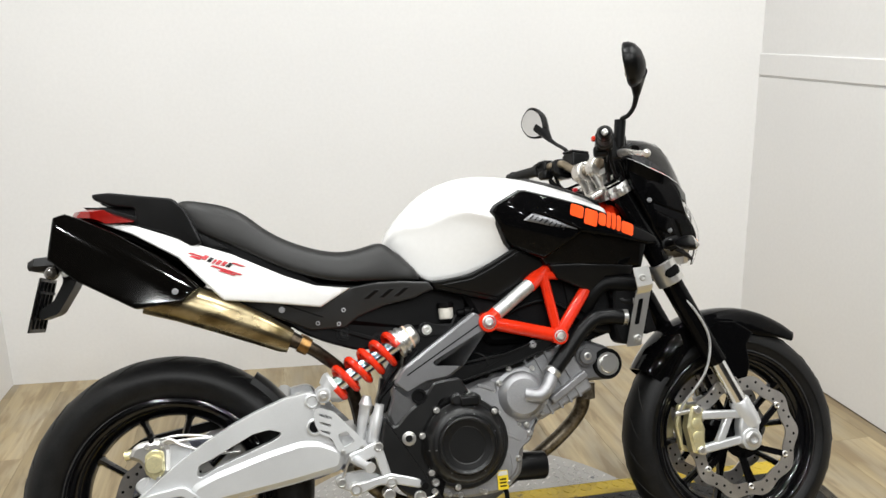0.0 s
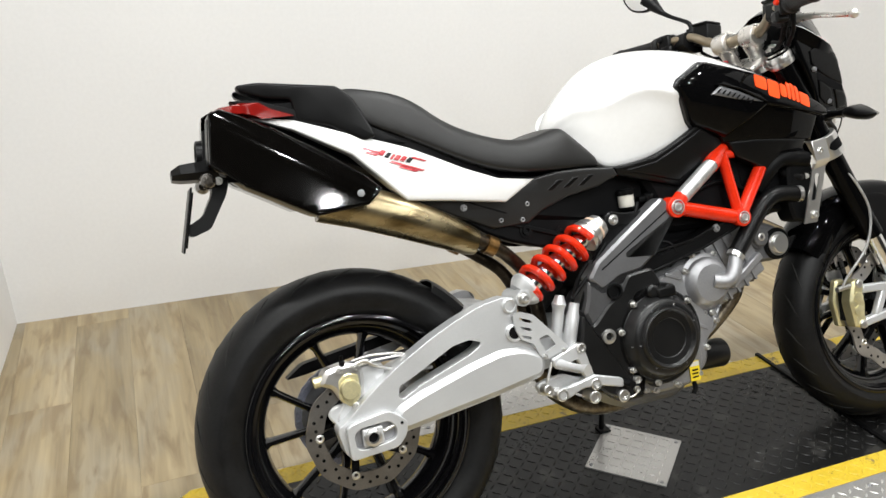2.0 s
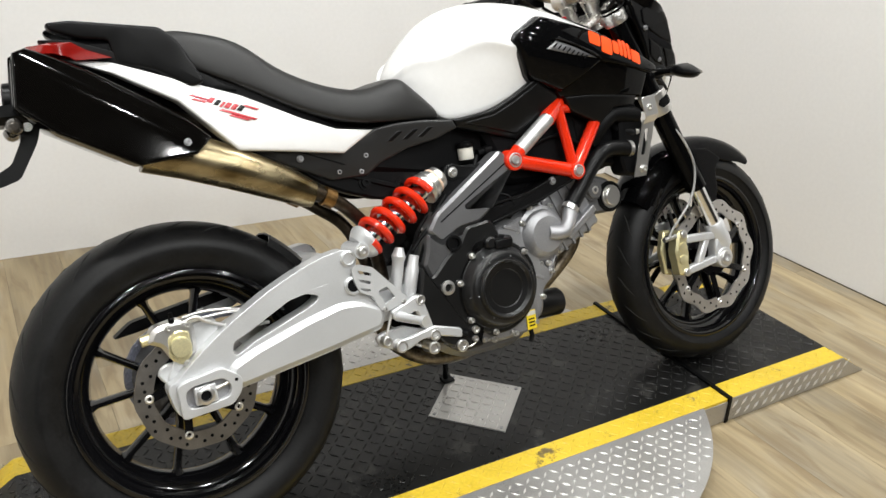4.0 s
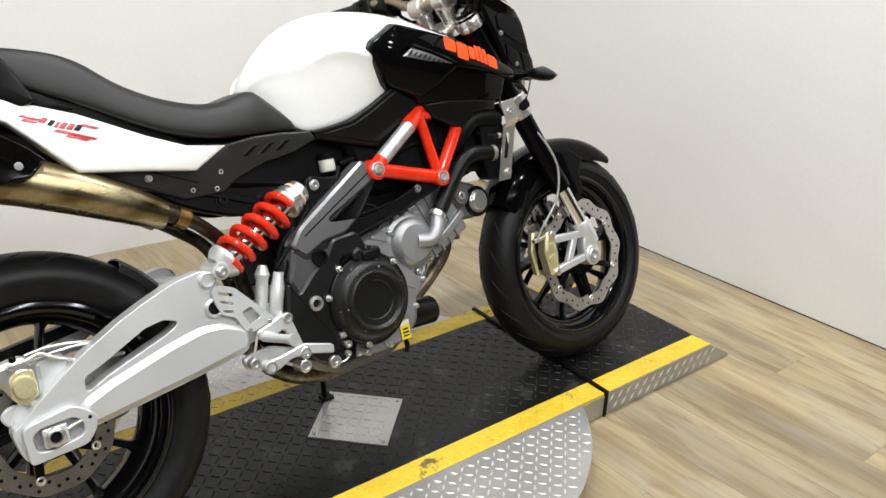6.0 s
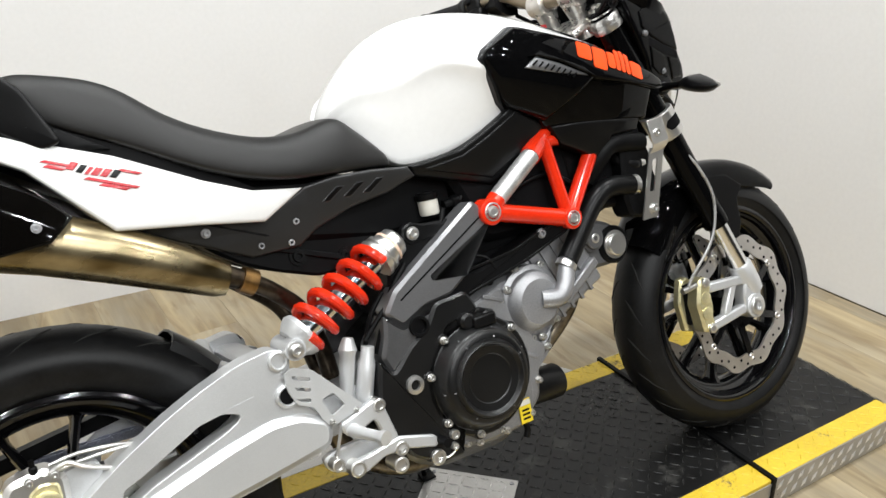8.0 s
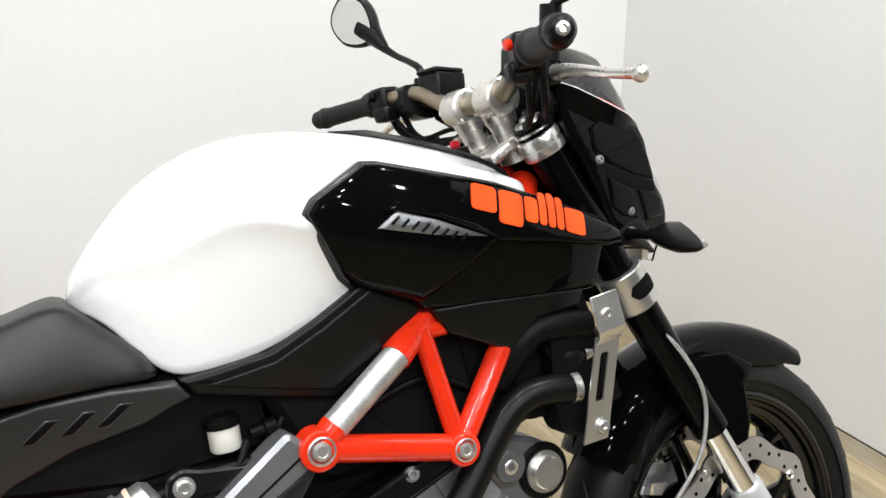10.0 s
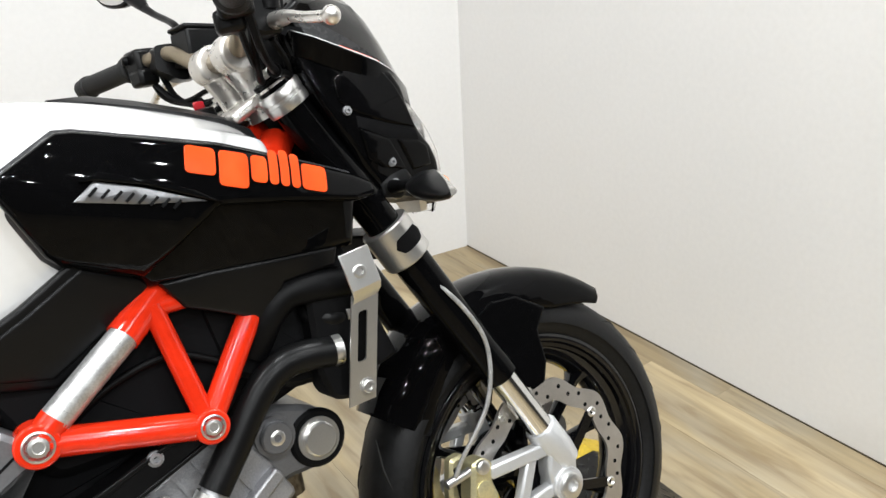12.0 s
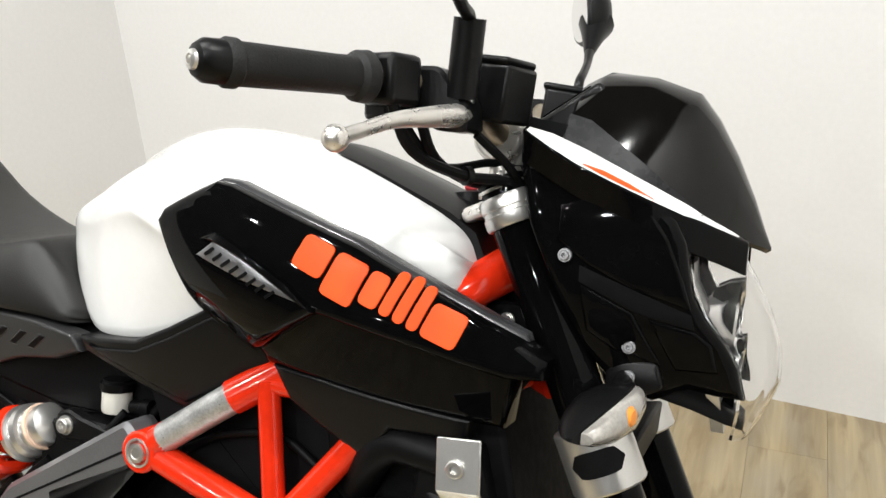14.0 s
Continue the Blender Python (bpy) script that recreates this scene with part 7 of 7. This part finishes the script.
# handlebar and controls
BARP = [(0.400, 0.0, 1.032), (0.400, -0.045, 1.032), (0.399, -0.075, 1.036), (0.393, -0.110, 1.050), (0.378, -0.150, 1.070), (0.360, -0.195, 1.072), (0.330, -0.28, 1.069), (0.292, -0.375, 1.065)]
bm = bmesh.new()
tube(bm, [(x, -y, z) for x, y, z in reversed(BARP)] + BARP[1:], [0.011, 0.011, 0.011, 0.0115, 0.0125, 0.0135, 0.0142, 0.0142, 0.0142, 0.0135, 0.0125, 0.0115, 0.011, 0.011, 0.011], 14, 5)
handlebar = P("handlebar", bm, BAR, None, "bronze anodised tapered handlebar")
for s in BOTH:
    bm = bmesh.new()
    stack(bm, (0.428, s * 0.046, 0.946), (-0.33, 0, 0.944), [(0, 0.028), (0.012, 0.027), (0.026, 0.020), (0.048, 0.020), (0.072, 0.025)], 24)
    P("bar_riser", bm, POLISH, handlebar, "polished alloy riser")
    bm = bmesh.new()
    stack(bm, (0.400, s * 0.028, 1.032), (0, s, 0), [(0, 0.024), (0.003, 0.027), (0.045, 0.027), (0.048, 0.024)], 26)
    beam(bm, (0.380, s * 0.050, 1.034), (0.420, s * 0.050, 1.050), 0.044, 0.014)
    P("bar_clamp", bm, POLISH, handlebar, "polished alloy bar clamp", bevel=0.002)
    for dx, dz in ((-0.014, 0.014), (0.016, 0.025)):
        P("clamp_bolt", one(bolt, (0.400 + dx, s * 0.047, 1.032 + dz), 0.0045, 0.004, (-0.33, 0, 0.944)), STEEL, handlebar)
    e0, e1 = V((0.292, s * 0.372, 1.065)), V((0.344, s * 0.245, 1.0695))
    dd = (e1 - e0).normalized()
    P("grip", one(stack, e0, dd, [(0, 0.0165), (0.003, 0.0185), (0.01, 0.0185), (0.012, 0.0165), (0.10, 0.0160), (0.118, 0.0165), (0.122, 0.021), (0.132, 0.022), (0.136, 0.019)], 28), GRIP, handlebar, "black rubber grip")
    P("bar_end", one(stack, e0 + dd * 0.002, -dd, [(0, 0.0165), (0.016, 0.0160), (0.022, 0.012), (0.024, 0.006), (0.021, 0.005)], 24), SATIN if s < 0 else GRIP, handlebar)
    P("bar_end_bolt", one(stack, e0 - dd * 0.020, -dd, [(0, 0.008), (0.004, 0.007), (0.005, 0.004), (0.002, 0.003)], 14), STEEL, handlebar)
    bm = bmesh.new()
    c = V((0.352, s * 0.222, 1.070))
    sq = (c - e1).to_track_quat("X", "Z").to_matrix()
    box(bm, c, (0.038, 0.040, 0.044), sq)
    box(bm, c + V((-0.006, -s * 0.012, -0.022)), (0.034, 0.034, 0.026), sq)
    P("switchgear", bm, SATIN, handlebar, "black switch housing", bevel=0.006)
    bm = bmesh.new()
    stack(bm, c + V((-0.022, 0, 0.008)), (-1, 0, 0.15), [(0, 0.007), (0.006, 0.007), (0.008, 0.005)], 12)
    P("switch_button", bm, RED if s < 0 else MATTE, handlebar)
    # lever
    LV = [(0.398, 0.160, 1.046), (0.404, 0.195, 1.044), (0.398, 0.235, 1.040), (0.387, 0.28, 1.034), (0.384, 0.325, 1.024), (0.388, 0.368, 1.016)]
    P("lever", one(tube, [(x, s * y, z) for x, y, z in LV], [0.010, 0.0105, 0.0090, 0.0066, 0.0058, 0.0060], 12), POLISH, handlebar, "polished alloy lever")
    bm = bmesh.new()
    bmesh.ops.create_uvsphere(bm, u_segments=16, v_segments=10, radius=0.0098, matrix=Matrix.Translation((0.388, s * 0.371, 1.016)))
    P("lever_ball", bm, POLISH, handlebar)
    bm = bmesh.new()
    prism(bm, rounded([(0.352, 1.052), (0.358, 1.086), (0.385, 1.086), (0.412, 1.056), (0.414, 1.030), (0.385, 1.030)], 0.006), s * 0.155, s * 0.198, 0.004)
    P("lever_perch", bm, SATIN, handlebar)
    # fluid box
    bm = bmesh.new()
    rot = Matrix.Rotation(radians(s * 14), 3, "Z") @ Matrix.Rotation(radians(6), 3, "Y")
    box(bm, (0.414, s * 0.132, 1.069), (0.058, 0.050, 0.052), rot)
    box(bm, (0.414, s * 0.132, 1.098), (0.059, 0.051, 0.008), rot)
    P("fluid_box", bm, SATIN, handlebar, "black brake fluid box", bevel=0.004)
    bm = bmesh.new()
    cyl(bm, (0.404, s * 0.188, 1.060), (0.411, s * 0.197, 1.126) if s < 0 else (0.410, 0.190, 1.096), 0.014, n=16)
    P("mirror_socket", bm, SATIN, handlebar)
    # cables
    P("control_cable", one(tube, [(0.372, s * 0.205, 1.045), (0.378, s * 0.175, 1.005), (0.40, s * 0.12, 0.985), (0.43, s * 0.07, 1.0), (0.455, s * 0.03, 0.97)], 0.005, 8), MATTE, handlebar)
    P("control_cable", one(tube, [(0.41, s * 0.16, 1.03), (0.435, s * 0.13, 1.0), (0.45, s * 0.09, 0.96), (0.47, s * 0.06, 0.90)], 0.0045, 8), MATTE, handlebar)
    P("control_cable", one(tube, [(0.360, s * 0.235, 1.052), (0.372, s * 0.215, 1.012), (0.402, s * 0.165, 0.992), (0.440, s * 0.115, 0.985), (0.470, s * 0.075, 0.94)], 0.0052, 8), MATTE, handlebar)
    P("control_cable", one(tube, [(0.352, s * 0.215, 1.048), (0.378, s * 0.168, 1.000), (0.412, s * 0.105, 1.005), (0.452, s * 0.085, 0.985), (0.478, s * 0.06, 0.93)], 0.004, 8), MATTE, handlebar)
    P("cable_tie", one(stack, (0.402, s * 0.163, 0.992), (0.55, -s * 0.83, 0), [(0, 0.009), (0.006, 0.009)], 14), SATIN, handlebar)
    P("lever_pivot", one(stack, (0.402, s * 0.176, 1.030), (0, 0, 1), [(0, 0.009), (0.03, 0.009), (0.034, 0.007), (0.034, 0.003)], 16), STEEL, handlebar)
    # mirror
    mir = new("mirror")
    mir.parent = motorcycle
    tagged(mir, "black mirror on a bent stalk")
    stalk = [(0.411, s * 0.197, 1.118), (0.413, s * 0.208, 1.127), (0.417, s * 0.232, 1.130), (0.419, s * 0.262, 1.143), (0.414, s * 0.292, 1.163)]
    if s > 0:
        stalk = [(0.412, 0.190, 1.090), (0.411, 0.197, 1.114), (0.409, 0.225, 1.130), (0.404, 0.262, 1.147), (0.398, 0.292, 1.165)]
    P("stalk", one(tube, stalk, [0.007, 0.0062, 0.0055, 0.0055, 0.007], 12), SATIN, mir)
    # head: an egg-shaped shell whose face looks back and inward
    C = V((0.370, s * 0.352, 1.226 if s > 0 else 1.219))
    back = V((-0.86, -s * 0.48, -0.06)).normalized()
    ex = (V((0, s, 0.95)) - back * back.dot(V((0, s, 0.95)))).normalized()
    ey = back.cross(ex)
    rings = []
    for depth, k in ((0.004, 0.93), (0.0, 1.0), (-0.010, 1.0), (-0.024, 0.86), (-0.036, 0.55), (-0.041, 0.15)):
        r = []
        for i in range(28):
            a = 2 * math.pi * i / 28
            u = 0.053 * math.cos(a)
            v = 0.046 * math.sin(a) * (1.0 if math.cos(a) > 0 else 1 - 0.55 * abs(math.cos(a)) ** 1.5)
            sq_ = (abs(math.cos(a)) ** 4 + abs(math.sin(a)) ** 4) ** -0.12
            r.append(C + back * depth + k * sq_ * (ex * u + ey * v))
        rings.append(r)
    bm = bmesh.new()
    ring_faces(bm, rings)
    P("mirror_shell", bm, SATIN, mir)
    bm = bmesh.new()
    ring_faces(bm, [[C + back * dz + 0.86 * k * (p - C) for p in rings[1]] for dz, k in ((0.0035, 1.0), (0.0052, 1.0), (0.0052, 0.97))])
    P("mirror_glass", bm, MIRROR, mir, "mirror glass")
    bm = bmesh.new()
    tube(bm, [stalk[-1], tuple(V(stalk[-1]).lerp(C, 0.45) - back * 0.010), tuple(C - ex * 0.02 - back * 0.016)], [0.0075, 0.017, 0.026], 14)
    P("mirror_neck", bm, SATIN, mir)

TIP = Matrix.Translation((0.4, 0, 1.037)) @ Matrix.Rotation(radians(1.9), 4, "X") @ Matrix.Translation((-0.4, 0, -1.03))
for ob in [handlebar] + [o for o in motorcycle.children if o.name.startswith("mirror")]:
    ob.matrix_basis = TIP

# instruments
bm = bmesh.new()
rot = Matrix.Rotation(radians(-35), 3, "Y")
box(bm, (0.475, 0, 1.062), (0.075, 0.14, 0.03), rot)
P("instrument_panel", bm, SATIN, None, "black instrument panel", bevel=0.006)
bm = bmesh.new()
box(bm, V((0.475, 0, 1.062)) + rot @ V((-0.002, 0, 0.0165)), (0.055, 0.12, 0.002), rot)
P("dial_glass", bm, GLOSS)
bm = bmesh.new()
stack(bm, (0.352, -0.005, 0.962), (-0.1, 0, 1), [(0, 0.020), (0.016, 0.018), (0.018, 0.012), (0.018, 0.003)], 18)
P("ignition_lock", bm, SATIN)
bm = bmesh.new()
box(bm, (0.350, -0.005, 0.985), (0.015, 0.005, 0.011))
P("key_head", bm, DECALRED, None, "red and black ignition key", bevel=0.002)


# ---- floor planks, laid along the right-hand wall ----
PLANK_W, PLANK_L, PLANK_GAP = 0.184, 1.22, 0.0007
plank_meshes = {}


def plank_mesh(width, length):
    """One board, shared by all boards of its size."""
    key = (round(width, 3), round(length, 3))
    if key not in plank_meshes:
        bm = bmesh.new()
        bmesh.ops.create_cube(bm, size=1, matrix=Matrix.Diagonal((width - PLANK_GAP, length - PLANK_GAP, 0.004, 1)))
        me = bpy.data.meshes.new("plank")
        bm.to_mesh(me)
        bm.free()
        me.materials.append(WOOD)
        plank_meshes[key] = me
    return plank_meshes[key]


rng = random.Random(4)
lay = pose(CORNER.x, CORNER.y, 0, 0, 0, EAST_TURN)
for i in range(46):
    x = 2.596 - i * PLANK_W
    start = rng.uniform(0, PLANK_L)
    # boards run under the far wall and end under the near one
    far = 0.07 + math.tan(radians(NORTH_TURN - EAST_TURN)) * min(x, 0.02)
    for j in range(-1, 8):
        y1 = min(far, 0.55 - start - j * PLANK_L + PLANK_L)
        y0 = max(-8.40, 0.55 - start - j * PLANK_L)
        turn = 180 * rng.randrange(2)
        if y1 - y0 < 0.03:
            continue
        plank = new("plank", plank_mesh(PLANK_W, y1 - y0))
        plank.parent = floor
        plank.matrix_basis = lay @ pose(x, (y0 + y1) / 2, -0.002, 0, 0, turn)
